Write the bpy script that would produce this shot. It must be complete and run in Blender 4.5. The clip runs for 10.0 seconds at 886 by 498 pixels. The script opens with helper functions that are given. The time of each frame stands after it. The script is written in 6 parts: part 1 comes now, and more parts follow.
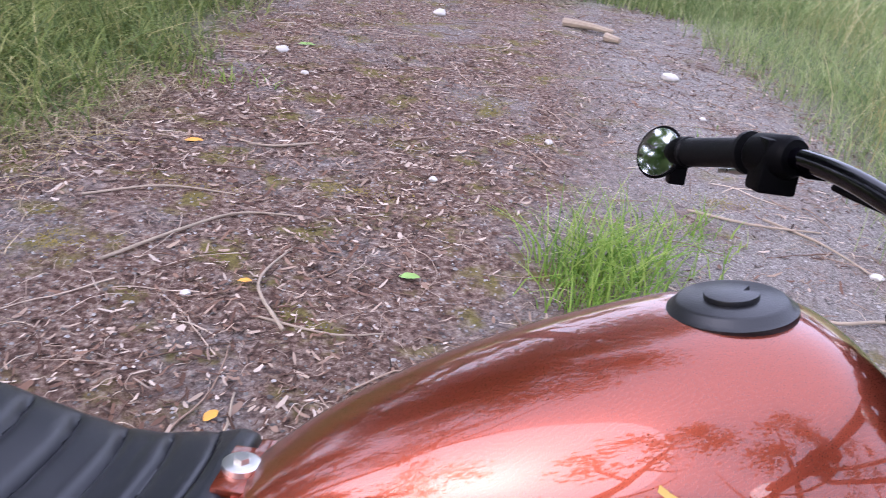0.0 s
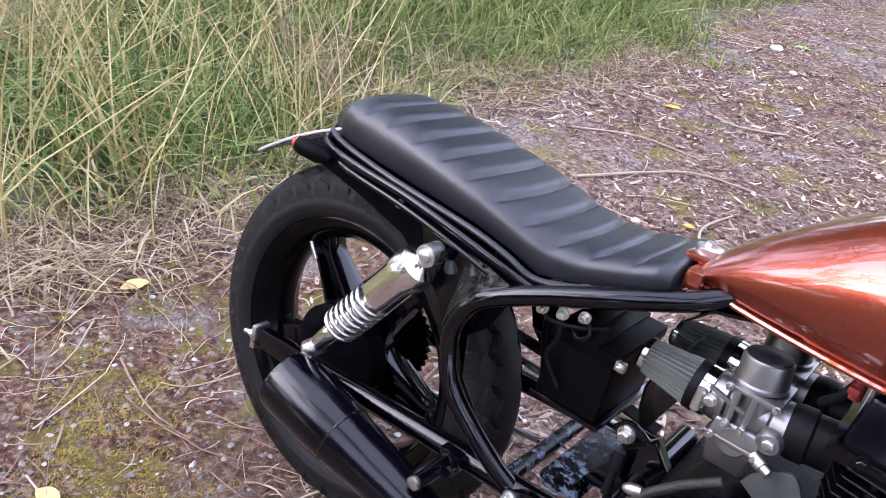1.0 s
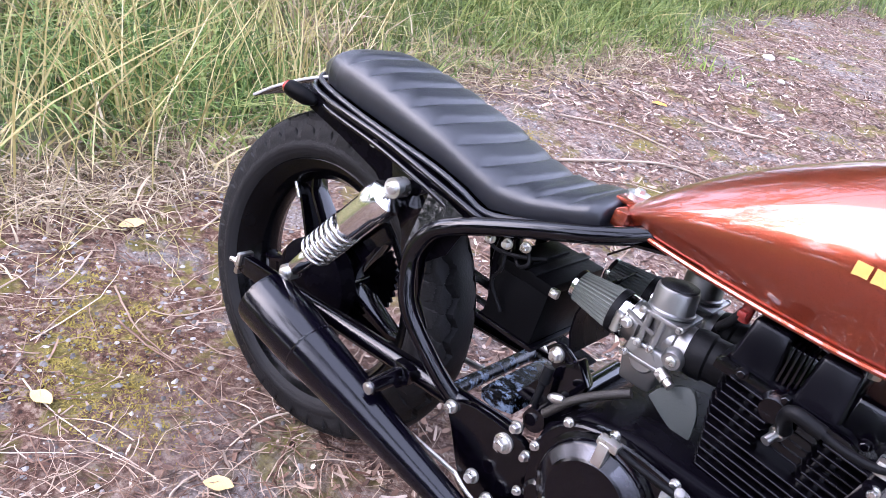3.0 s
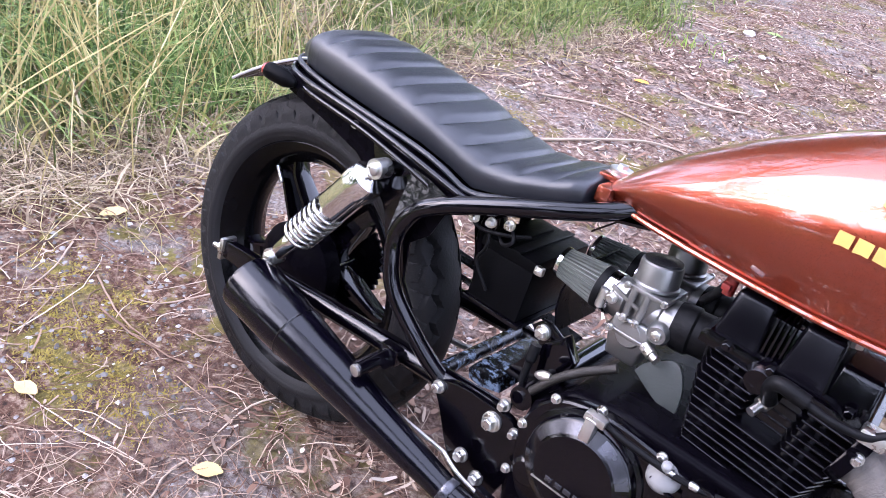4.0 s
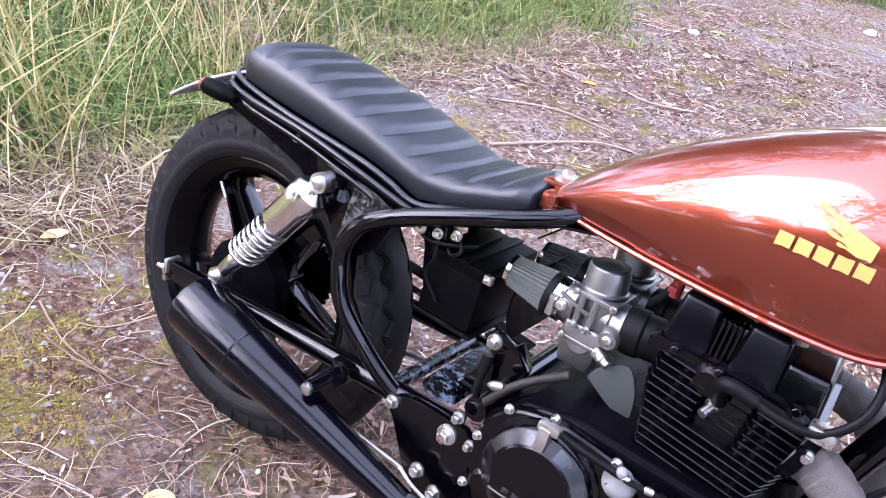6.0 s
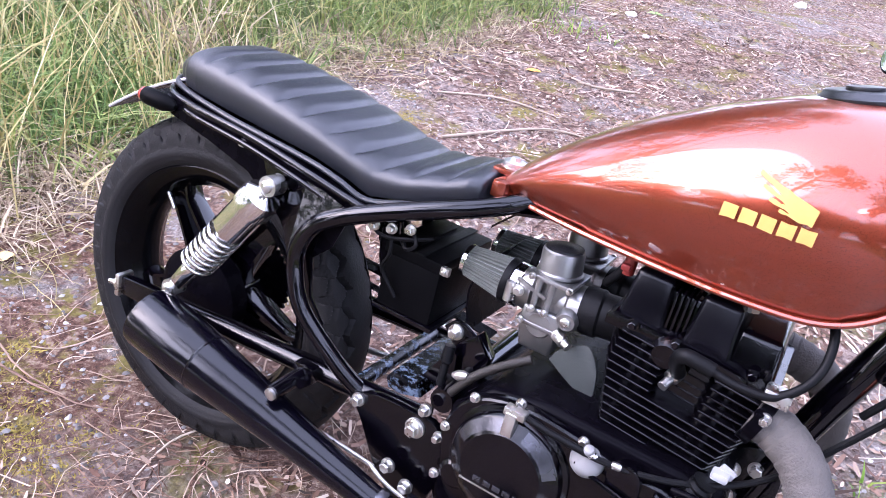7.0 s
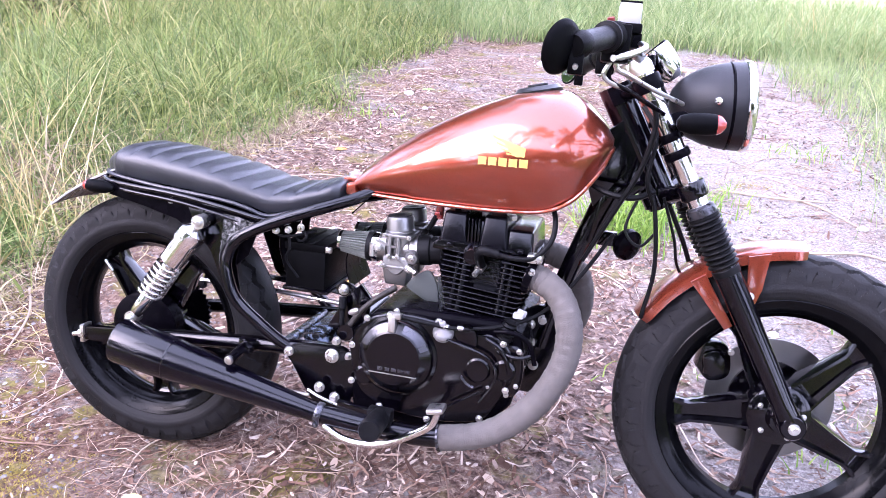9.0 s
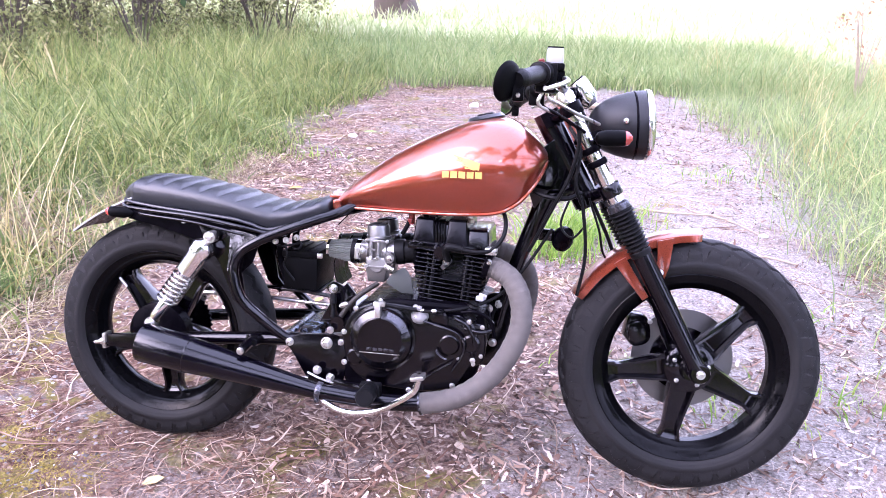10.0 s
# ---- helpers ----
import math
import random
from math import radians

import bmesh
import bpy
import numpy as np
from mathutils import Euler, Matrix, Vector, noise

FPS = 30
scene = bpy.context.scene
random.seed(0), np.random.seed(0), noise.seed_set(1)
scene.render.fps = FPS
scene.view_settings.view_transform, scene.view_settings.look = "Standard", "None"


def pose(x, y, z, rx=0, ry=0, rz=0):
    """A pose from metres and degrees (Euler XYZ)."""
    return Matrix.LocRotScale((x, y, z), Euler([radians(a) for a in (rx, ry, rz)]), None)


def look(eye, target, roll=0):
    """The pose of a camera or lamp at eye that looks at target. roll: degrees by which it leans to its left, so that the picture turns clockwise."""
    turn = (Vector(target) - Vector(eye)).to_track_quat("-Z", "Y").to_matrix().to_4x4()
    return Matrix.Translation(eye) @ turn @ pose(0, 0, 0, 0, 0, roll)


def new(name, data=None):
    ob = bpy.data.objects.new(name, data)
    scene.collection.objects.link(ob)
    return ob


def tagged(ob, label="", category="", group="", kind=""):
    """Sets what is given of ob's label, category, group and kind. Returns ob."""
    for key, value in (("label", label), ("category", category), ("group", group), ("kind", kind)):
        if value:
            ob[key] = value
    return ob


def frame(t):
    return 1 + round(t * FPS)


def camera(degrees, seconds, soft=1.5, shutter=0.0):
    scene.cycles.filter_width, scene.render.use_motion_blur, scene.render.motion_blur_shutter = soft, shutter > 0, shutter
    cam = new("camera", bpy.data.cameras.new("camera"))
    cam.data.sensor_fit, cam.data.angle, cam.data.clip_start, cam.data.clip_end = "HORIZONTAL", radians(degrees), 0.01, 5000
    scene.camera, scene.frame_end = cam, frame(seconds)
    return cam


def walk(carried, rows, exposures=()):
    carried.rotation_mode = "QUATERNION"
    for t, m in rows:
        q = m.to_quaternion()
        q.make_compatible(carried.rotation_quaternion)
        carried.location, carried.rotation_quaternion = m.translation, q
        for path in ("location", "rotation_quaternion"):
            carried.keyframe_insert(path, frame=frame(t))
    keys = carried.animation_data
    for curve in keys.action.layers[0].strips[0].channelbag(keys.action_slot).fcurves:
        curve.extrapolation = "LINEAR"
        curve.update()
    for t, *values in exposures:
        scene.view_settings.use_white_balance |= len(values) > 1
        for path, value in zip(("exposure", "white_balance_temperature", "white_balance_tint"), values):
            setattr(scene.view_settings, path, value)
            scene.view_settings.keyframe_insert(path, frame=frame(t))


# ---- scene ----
cam = camera(58.3, 10.0, soft=0.7, shutter=0.08)
PATH = [
    (0, (0.628, -0.398, 1.231), (0.549, 1.373, 0.305), 7.3),
    (0.5, (0.62, -0.596, 1.189), (-0.086, 1.024, 0.253), 8.5),
    (1, (0.689, -0.762, 1.177), (-0.31, 0.628, 0.143), 8.5),
    (1.5, (0.798, -0.853, 1.172), (-0.287, 0.427, 0.084), 10.4),
    (2, (0.836, -0.864, 1.176), (-0.23, 0.43, 0.086), 12.5),
    (2.5, (0.835, -0.856, 1.182), (-0.188, 0.512, 0.143), 13.2),
    (4, (0.838, -0.851, 1.175), (-0.105, 0.552, 0.106), 12.1),
    (4.5, (0.832, -0.835, 1.173), (-0.075, 0.597, 0.112), 12.6),
    (5, (0.832, -0.83, 1.171), (-0.046, 0.626, 0.119), 12.0),
    (5.5, (0.836, -0.826, 1.178), (-0.04, 0.638, 0.134), 11.6),
    (7, (0.846, -0.828, 1.179), (0.067, 0.696, 0.143), 9.3),
    (7.5, (0.855, -0.904, 1.185), (0.387, 0.76, 0.179), 7.1),
    (8, (0.93, -1.037, 1.21), (0.539, 0.692, 0.285), 4.3),
    (8.5, (1.035, -1.246, 1.234), (0.606, 0.514, 0.386), 4.0),
    (9, (1.048, -1.455, 1.259), (0.601, 0.329, 0.474), 2.0),
    (9.5, (1.021, -1.659, 1.285), (0.684, 0.161, 0.527), 0.8),
    (10, (1.053, -1.851, 1.298), (0.752, 0.006, 0.621), 1.0),
]

walk(cam, [(t, look(eye, target, roll)) for t, eye, target, roll in PATH],
     exposures=[(0.0, 2.30, 5650, 28), (0.6, 2.20, 5650, 27), (1.0, 2.84, 5640, 26), (1.4, 3.19, 5620, 26), (7.0, 3.35, 5480, 30), (8.5, 3.66, 5480, 34), (10.0, 3.56, 5510, 39)])

# ---------------------------------------------------------------- light
SUN_EL, SUN_AZ = radians(33), radians(232)      # a veiled sun behind thin cloud, behind the camera
world = bpy.data.worlds.new("world")
scene.world = world
world.use_nodes = True
wn = world.node_tree
sky = wn.nodes.new("ShaderNodeTexSky")
sky.sky_type = 'NISHITA'
sky.sun_disc = False
sky.sun_elevation, sky.sun_rotation = SUN_EL, SUN_AZ
sky.air_density, sky.dust_density, sky.ozone_density = 1.0, 5.0, 1.0
veil = wn.nodes.new("ShaderNodeMix")              # thin white cloud over the whole sky
veil.data_type = 'RGBA'
veil.inputs[0].default_value = 0.64
veil.inputs[7].default_value = (7.8, 8.1, 8.7, 1)
wn.links.new(sky.outputs[0], veil.inputs[6])
wn.links.new(veil.outputs[2], wn.nodes["Background"].inputs[0])
wn.nodes["Background"].inputs[1].default_value = 0.085
sun = new("sun", bpy.data.lights.new("sun", 'SUN'))
sun.data.energy, sun.data.angle, sun.data.color = 0.45, radians(60), (1.0, 0.97, 0.93)
sun_dir = Vector((math.sin(SUN_AZ) * math.cos(SUN_EL), math.cos(SUN_AZ) * math.cos(SUN_EL), math.sin(SUN_EL)))
sun.matrix_world = look(sun_dir * 60, (0, 0, 0))


# ---------------------------------------------------------------- materials
def mat(name, a, b=None, scale=8.0, rough=0.5, rough2=None, metal=0.0, bump=0.0, bscale=120.0, coat=0.0, spec=0.5, stretch=(1, 1, 1)):
    """A surface with two scales of variation between colours a and b, varied gloss and a fine relief."""
    m = bpy.data.materials.new(name)
    m.use_nodes = True
    n, l = m.node_tree.nodes, m.node_tree.links
    p = n["Principled BSDF"]
    tc = n.new("ShaderNodeTexCoord")
    mp = n.new("ShaderNodeMapping")
    mp.inputs["Scale"].default_value = stretch
    l.new(tc.outputs["Object"], mp.inputs["Vector"])
    n1 = n.new("ShaderNodeTexNoise")
    n1.inputs["Scale"].default_value, n1.inputs["Detail"].default_value = scale, 6
    l.new(mp.outputs[0], n1.inputs["Vector"])
    n2 = n.new("ShaderNodeTexNoise")
    n2.inputs["Scale"].default_value, n2.inputs["Detail"].default_value = bscale, 3
    l.new(mp.outputs[0], n2.inputs["Vector"])
    mx = n.new("ShaderNodeMix")
    mx.data_type = 'RGBA'
    mx.inputs[6].default_value = (*a, 1)
    mx.inputs[7].default_value = (*(b or a), 1)
    l.new(n1.outputs["Fac"], mx.inputs[0])
    l.new(mx.outputs[2], p.inputs["Base Color"])
    mr = n.new("ShaderNodeMapRange")
    mr.inputs["From Min"].default_value, mr.inputs["From Max"].default_value = 0.3, 0.7
    mr.inputs["To Min"].default_value, mr.inputs["To Max"].default_value = rough, rough if rough2 is None else rough2
    l.new(n1.outputs["Fac"], mr.inputs["Value"])
    l.new(mr.outputs[0], p.inputs["Roughness"])
    p.inputs["Metallic"].default_value = metal
    p.inputs["Specular IOR Level"].default_value = spec
    p.inputs["Coat Weight"].default_value = coat
    p.inputs["Coat Roughness"].default_value = 0.02
    if bump:
        bp = n.new("ShaderNodeBump")
        bp.inputs["Strength"].default_value = bump
        bp.inputs["Distance"].default_value = 0.002
        l.new(n2.outputs["Fac"], bp.inputs["Height"])
        l.new(bp.outputs[0], p.inputs["Normal"])
    return m


def island_mat(name, stops, rough=0.6, trans=0.0, spec=0.3):
    """Colour differs from piece to piece of a joined mesh; thin pieces let some light through."""
    m = bpy.data.materials.new(name)
    m.use_nodes = True
    n, l = m.node_tree.nodes, m.node_tree.links
    p = n["Principled BSDF"]
    g = n.new("ShaderNodeNewGeometry")
    r = n.new("ShaderNodeValToRGB")
    while len(r.color_ramp.elements) < len(stops):
        r.color_ramp.elements.new(0.5)
    for e, (at, c) in zip(r.color_ramp.elements, stops):
        e.position, e.color = at, (*c, 1)
    l.new(g.outputs["Random Per Island"], r.inputs[0])
    l.new(r.outputs[0], p.inputs["Base Color"])
    p.inputs["Roughness"].default_value = rough
    p.inputs["Specular IOR Level"].default_value = spec
    if trans:
        t = n.new("ShaderNodeBsdfTranslucent")
        l.new(r.outputs[0], t.inputs[0])
        mx = n.new("ShaderNodeMixShader")
        mx.inputs[0].default_value = trans
        l.new(p.outputs[0], mx.inputs[1])
        l.new(t.outputs[0], mx.inputs[2])
        l.new(mx.outputs[0], n["Material Output"].inputs[0])
    return m


COPPER = mat("copper_metallic_paint", (0.235, 0.040, 0.0160), (0.275, 0.048, 0.0195), 900, 0.26, 0.32, 0.78, 0.0, 1500, 1.0)
COPPER.node_tree.nodes["Principled BSDF"].inputs["Coat IOR"].default_value = 1.58
GLOSS = mat("gloss_black_paint", (0.0007, 0.0005, 0.0012), (0.0018, 0.0014, 0.0028), 30, 0.03, 0.07, 0, 0.03, 300, 0.1, spec=0.32)
SATIN = mat("satin_black_paint", (0.0010, 0.0008, 0.0015), (0.0026, 0.0022, 0.0036), 25, 0.20, 0.32, 0, 0.12, 400, spec=0.032)
ENGINE = mat("engine_black_paint", (0.0004, 0.0003, 0.0008), (0.0014, 0.0010, 0.0022), 18, 0.05, 0.12, 0, 0.12, 350, coat=0.05, spec=0.32)
MUFFLER = mat("black_heat_paint", (0.0006, 0.0005, 0.0014), (0.0020, 0.0016, 0.0042), 14, 0.10, 0.17, 0, 0.05, 500, spec=0.34)
RIMB = mat("semi_gloss_black_rim_paint", (0.001, 0.001, 0.0013), (0.003, 0.003, 0.0036), 20, 0.10, 0.16, 0, 0.05, 300, spec=0.08)
CAPB = mat("satin_black_anodised_cap", (0.004, 0.004, 0.005), (0.008, 0.008, 0.010), 30, 0.30, 0.42, 0.3, 0.1, 500, spec=0.8)
RUBBER = mat("tyre_rubber", (0.0050, 0.0050, 0.0058), (0.0155, 0.0148, 0.0150), 9, 0.5, 0.72, 0, 0.4, 260, spec=0.16)
SOFT = mat("soft_black_rubber", (0.002, 0.002, 0.0024), (0.006, 0.006, 0.0066), 30, 0.38, 0.55, 0, 0.2, 400, spec=0.10)
VINYL = mat("black_vinyl", (0.008, 0.009, 0.0120), (0.014, 0.015, 0.019), 9, 0.30, 0.40, 0, 0.18, 900, spec=0.50)
PLASTIC = mat("black_plastic", (0.0010, 0.0010, 0.0013), (0.0030, 0.0030, 0.0034), 20, 0.34, 0.5, 0, 0.2, 500, spec=0.04)
SHELL = mat("grained_black_lamp_shell", (0.005, 0.005, 0.006), (0.010, 0.010, 0.012), 20, 0.36, 0.48, 0, 0.2, 500, spec=0.30)
CHROME = mat("chrome", (0.72, 0.71, 0.69), (0.80, 0.79, 0.78), 40, 0.07, 0.2, 1.0, 0.04, 300)
STEEL = mat("zinc_plated_steel", (0.50, 0.49, 0.46), (0.66, 0.65, 0.62), 60, 0.24, 0.42, 1.0, 0.2, 500)
ALU = mat("dull_cast_aluminium", (0.20, 0.198, 0.195), (0.33, 0.325, 0.315), 25, 0.34, 0.52, 1.0, 0.12, 420)
GUSSET = mat("lacquered_black_steel", (0.001, 0.001, 0.0014), (0.004, 0.004, 0.005), 40, 0.10, 0.2, 0, 0.5, 60, 0.6)
WORN = mat("worn_bare_metal", (0.36, 0.34, 0.31), (0.60, 0.58, 0.54), 70, 0.25, 0.5, 1.0, 0.3, 420)
WRAP = mat("grey_exhaust_wrap", (0.058, 0.051, 0.046), (0.110, 0.098, 0.088), 45, 0.85, 0.95, 0, 0.9, 380)
FILTER = mat("pleated_filter_gauze", (0.055, 0.062, 0.055), (0.13, 0.14, 0.125), 60, 0.45, 0.6, 0.5, 0.5, 800)
GOLD = mat("gold_decal_vinyl", (0.46, 0.30, 0.075), (0.54, 0.37, 0.11), 60, 0.55, 0.65, 0.0, 0.05, 300, spec=0.1)
AMBER = mat("red_amber_lens", (0.30, 0.036, 0.028), (0.38, 0.060, 0.045), 50, 0.15, 0.2, 0, 0.05, 300, 0.5)
REDRUB = mat("red_painted_bracket", (0.13, 0.010, 0.008), (0.19, 0.02, 0.012), 40, 0.35, 0.5, 0, 0.1, 300)
CLOUDY = mat("cloudy_plastic", (0.27, 0.27, 0.28), (0.34, 0.34, 0.35), 30, 0.3, 0.4, 0, 0.05, 300)
# dark metal of collars and clamps; also paints the clutch cover's sky glints
BAND = mat("dark_metal_and_glint", (0.045, 0.045, 0.052), (0.10, 0.10, 0.11), 40, 0.2, 0.32, 0.8, 0.1, 300)
GREYP = mat("grey_gasket_plate", (0.045, 0.052, 0.048), (0.075, 0.082, 0.078), 30, 0.5, 0.6, 0.3, 0.2, 300)
DISC = mat("brake_disc_steel", (0.15, 0.145, 0.14), (0.24, 0.23, 0.22), 22, 0.35, 0.5, 1.0, 0.1, 300)
MIRROR = mat("mirror_glass", (0.88, 0.90, 0.88), (0.9, 0.92, 0.9), 5, 0.02, 0.03, 1.0)
PLATEW = mat("pale_plate_edge", (0.36, 0.35, 0.34), (0.50, 0.49, 0.48), 30, 0.35, 0.5, 0, 0.1, 300)
BARK = mat("rough_bark", (0.045, 0.033, 0.024), (0.11, 0.085, 0.065), 6, 0.85, 0.95, 0, 1.0, 40, stretch=(1, 1, 0.2))
STONE = mat("pale_stone", (0.42, 0.40, 0.37), (0.62, 0.59, 0.55), 60, 0.7, 0.9, 0, 0.6, 200)
STICK = mat("dry_stick_bark", (0.22, 0.165, 0.115), (0.42, 0.345, 0.26), 40, 0.75, 0.9, 0, 0.6, 300)
LEAFY = mat("yellow_leaf", (0.48, 0.33, 0.11), (0.58, 0.44, 0.20), 60, 0.8, 0.65, 0, 0.3, 300)
LEAFG = mat("green_leaf", (0.16, 0.30, 0.06), (0.28, 0.42, 0.12), 60, 0.5, 0.6, 0, 0.3, 300)
CAPG = mat("dull_grey_plastic_cap", (0.13, 0.128, 0.125), (0.19, 0.185, 0.18), 30, 0.4, 0.5, 0, 0.1, 300)
COVER = mat("smooth_black_cast_cover", (0.0014, 0.0012, 0.0020), (0.0036, 0.0032, 0.0048), 14, 0.16, 0.24, 0, 0.0, 300, spec=0.17)
FIN = mat("black_painted_fins", (0.0010, 0.0008, 0.0015), (0.0030, 0.0026, 0.0040), 30, 0.20, 0.30, 0, 0.0, 300, spec=0.30)
SPRING = mat("zinc_coated_spring", (0.50, 0.49, 0.46), (0.66, 0.65, 0.61), 60, 0.16, 0.28, 1.0, 0.1, 400)
LEAFO = mat("orange_leaf", (0.62, 0.26, 0.03), (0.70, 0.38, 0.06), 60, 0.5, 0.6, 0, 0.3, 300)

LENS = bpy.data.materials.new("headlight_glass")
LENS.use_nodes = True
LENS.node_tree.nodes["Principled BSDF"].inputs["Transmission Weight"].default_value = 1.0
LENS.node_tree.nodes["Principled BSDF"].inputs["Roughness"].default_value = 0.05

BLADE = island_mat("grass_blades", [(0.0, (0.070, 0.085, 0.026)), (0.22, (0.13, 0.185, 0.055)), (0.50, (0.28, 0.33, 0.092)),
                                    (0.72, (0.38, 0.36, 0.13)), (0.88, (0.44, 0.36, 0.17)), (1.0, (0.62, 0.50, 0.27))], 0.5, 0.35)
LUSH = island_mat("lush_grass", [(0.0, (0.068, 0.100, 0.028)), (0.4, (0.165, 0.225, 0.062)), (0.8, (0.30, 0.345, 0.105)), (1.0, (0.52, 0.46, 0.21))], 0.5, 0.35)
FRESH = island_mat("fresh_verge_grass", [(0.0, (0.056, 0.096, 0.028)), (0.45, (0.145, 0.235, 0.068)), (0.8, (0.27, 0.36, 0.11)), (1.0, (0.46, 0.45, 0.18))], 0.5, 0.4)
THATCH = island_mat("dead_thatch", [(0.0, (0.13, 0.085, 0.055)), (0.5, (0.32, 0.24, 0.155)), (1.0, (0.60, 0.50, 0.34))], 0.7, 0.2)
TUFT = island_mat("fresh_grass", [(0.0, (0.10, 0.20, 0.03)), (0.5, (0.20, 0.34, 0.05)), (1.0, (0.36, 0.46, 0.10))], 0.5, 0.4)
STRAW = island_mat("dry_straw", [(0.0, (0.24, 0.20, 0.075)), (0.4, (0.40, 0.33, 0.135)), (0.75, (0.54, 0.45, 0.21)), (1.0, (0.68, 0.59, 0.34))], 0.6, 0.3)
# lighter verge grass; the sun on it is mixed into these colours
BRIGHT = island_mat("sunlit_tone_verge_grass", [(0.0, (0.120, 0.185, 0.062)), (0.5, (0.245, 0.320, 0.118)), (0.85, (0.36, 0.40, 0.17)), (1.0, (0.46, 0.45, 0.24))], 0.5, 0.4)
# pale greens carry the sunshine on the far field in their colour
FIELD = island_mat("painted_sunlit_field_grass", [(0.0, (0.26, 0.33, 0.13)), (0.5, (0.44, 0.48, 0.24)), (1.0, (0.60, 0.58, 0.36))], 0.6, 0.35)
CHIP = island_mat("wood_and_leaf_litter", [(0.0, (0.035, 0.020, 0.013)), (0.35, (0.10, 0.050, 0.032)), (0.60, (0.21, 0.125, 0.085)),
                                           (0.82, (0.35, 0.26, 0.195)), (1.0, (0.54, 0.45, 0.37))], 0.75)
DARK_LITTER = island_mat("dark_reddish_litter", [(0.0, (0.030, 0.016, 0.010)), (0.4, (0.11, 0.055, 0.034)), (0.78, (0.22, 0.14, 0.095)), (1.0, (0.42, 0.34, 0.27))], 0.7)
STEM = island_mat("reddish_dry_stems", [(0.0, (0.09, 0.045, 0.028)), (0.5, (0.22, 0.130, 0.085)), (1.0, (0.50, 0.39, 0.29))], 0.75)
TWIG = island_mat("dry_twigs", [(0.0, (0.11, 0.06, 0.040)), (0.5, (0.28, 0.19, 0.135)), (1.0, (0.58, 0.48, 0.38))], 0.75)
PEBBLE = island_mat("gravel_pieces", [(0.0, (0.07, 0.062, 0.056)), (0.5, (0.18, 0.165, 0.152)), (0.85, (0.30, 0.28, 0.262)), (1.0, (0.46, 0.435, 0.41))], 0.8)
LEAVES = island_mat("tree_leaves", [(0.0, (0.030, 0.062, 0.014)), (0.5, (0.060, 0.11, 0.025)), (1.0, (0.12, 0.17, 0.045))], 0.45, 0.4)
# brown, green and yellow scrub, lightened in colour to look lit from behind
SCRUB = island_mat("backlit_tone_scrub_leaves", [(0.0, (0.08, 0.066, 0.040)), (0.35, (0.16, 0.17, 0.065)), (0.7, (0.28, 0.30, 0.11)), (1.0, (0.48, 0.45, 0.23))], 0.5, 0.45)
MOSSM = mat("yellow_green_moss", (0.14, 0.105, 0.018), (0.36, 0.28, 0.055), 60, 0.85, 0.95, 0, 1.0, 240)


def flecked_material():
    """Black broken up by pale blue-grey flecks."""
    m = bpy.data.materials.new("blue_flecked_black")
    m.use_nodes = True
    n, l = m.node_tree.nodes, m.node_tree.links
    p = n["Principled BSDF"]
    tc, t, r = n.new("ShaderNodeTexCoord"), n.new("ShaderNodeTexNoise"), n.new("ShaderNodeValToRGB")
    t.inputs["Scale"].default_value, t.inputs["Detail"].default_value, t.inputs["Roughness"].default_value = 55, 6, 0.7
    l.new(tc.outputs["Object"], t.inputs["Vector"])
    l.new(t.outputs["Fac"], r.inputs[0])
    r.color_ramp.elements[0].position, r.color_ramp.elements[0].color = 0.50, (0.001, 0.001, 0.0015, 1)
    r.color_ramp.elements[1].position, r.color_ramp.elements[1].color = 0.60, (0.13, 0.17, 0.23, 1)
    l.new(r.outputs[0], p.inputs["Base Color"])
    p.inputs["Roughness"].default_value = 0.18
    b = n.new("ShaderNodeBump")
    b.inputs["Strength"].default_value, b.inputs["Distance"].default_value = 0.8, 0.003
    l.new(t.outputs["Fac"], b.inputs["Height"])
    l.new(b.outputs[0], p.inputs["Normal"])
    return m


FLECK = flecked_material()


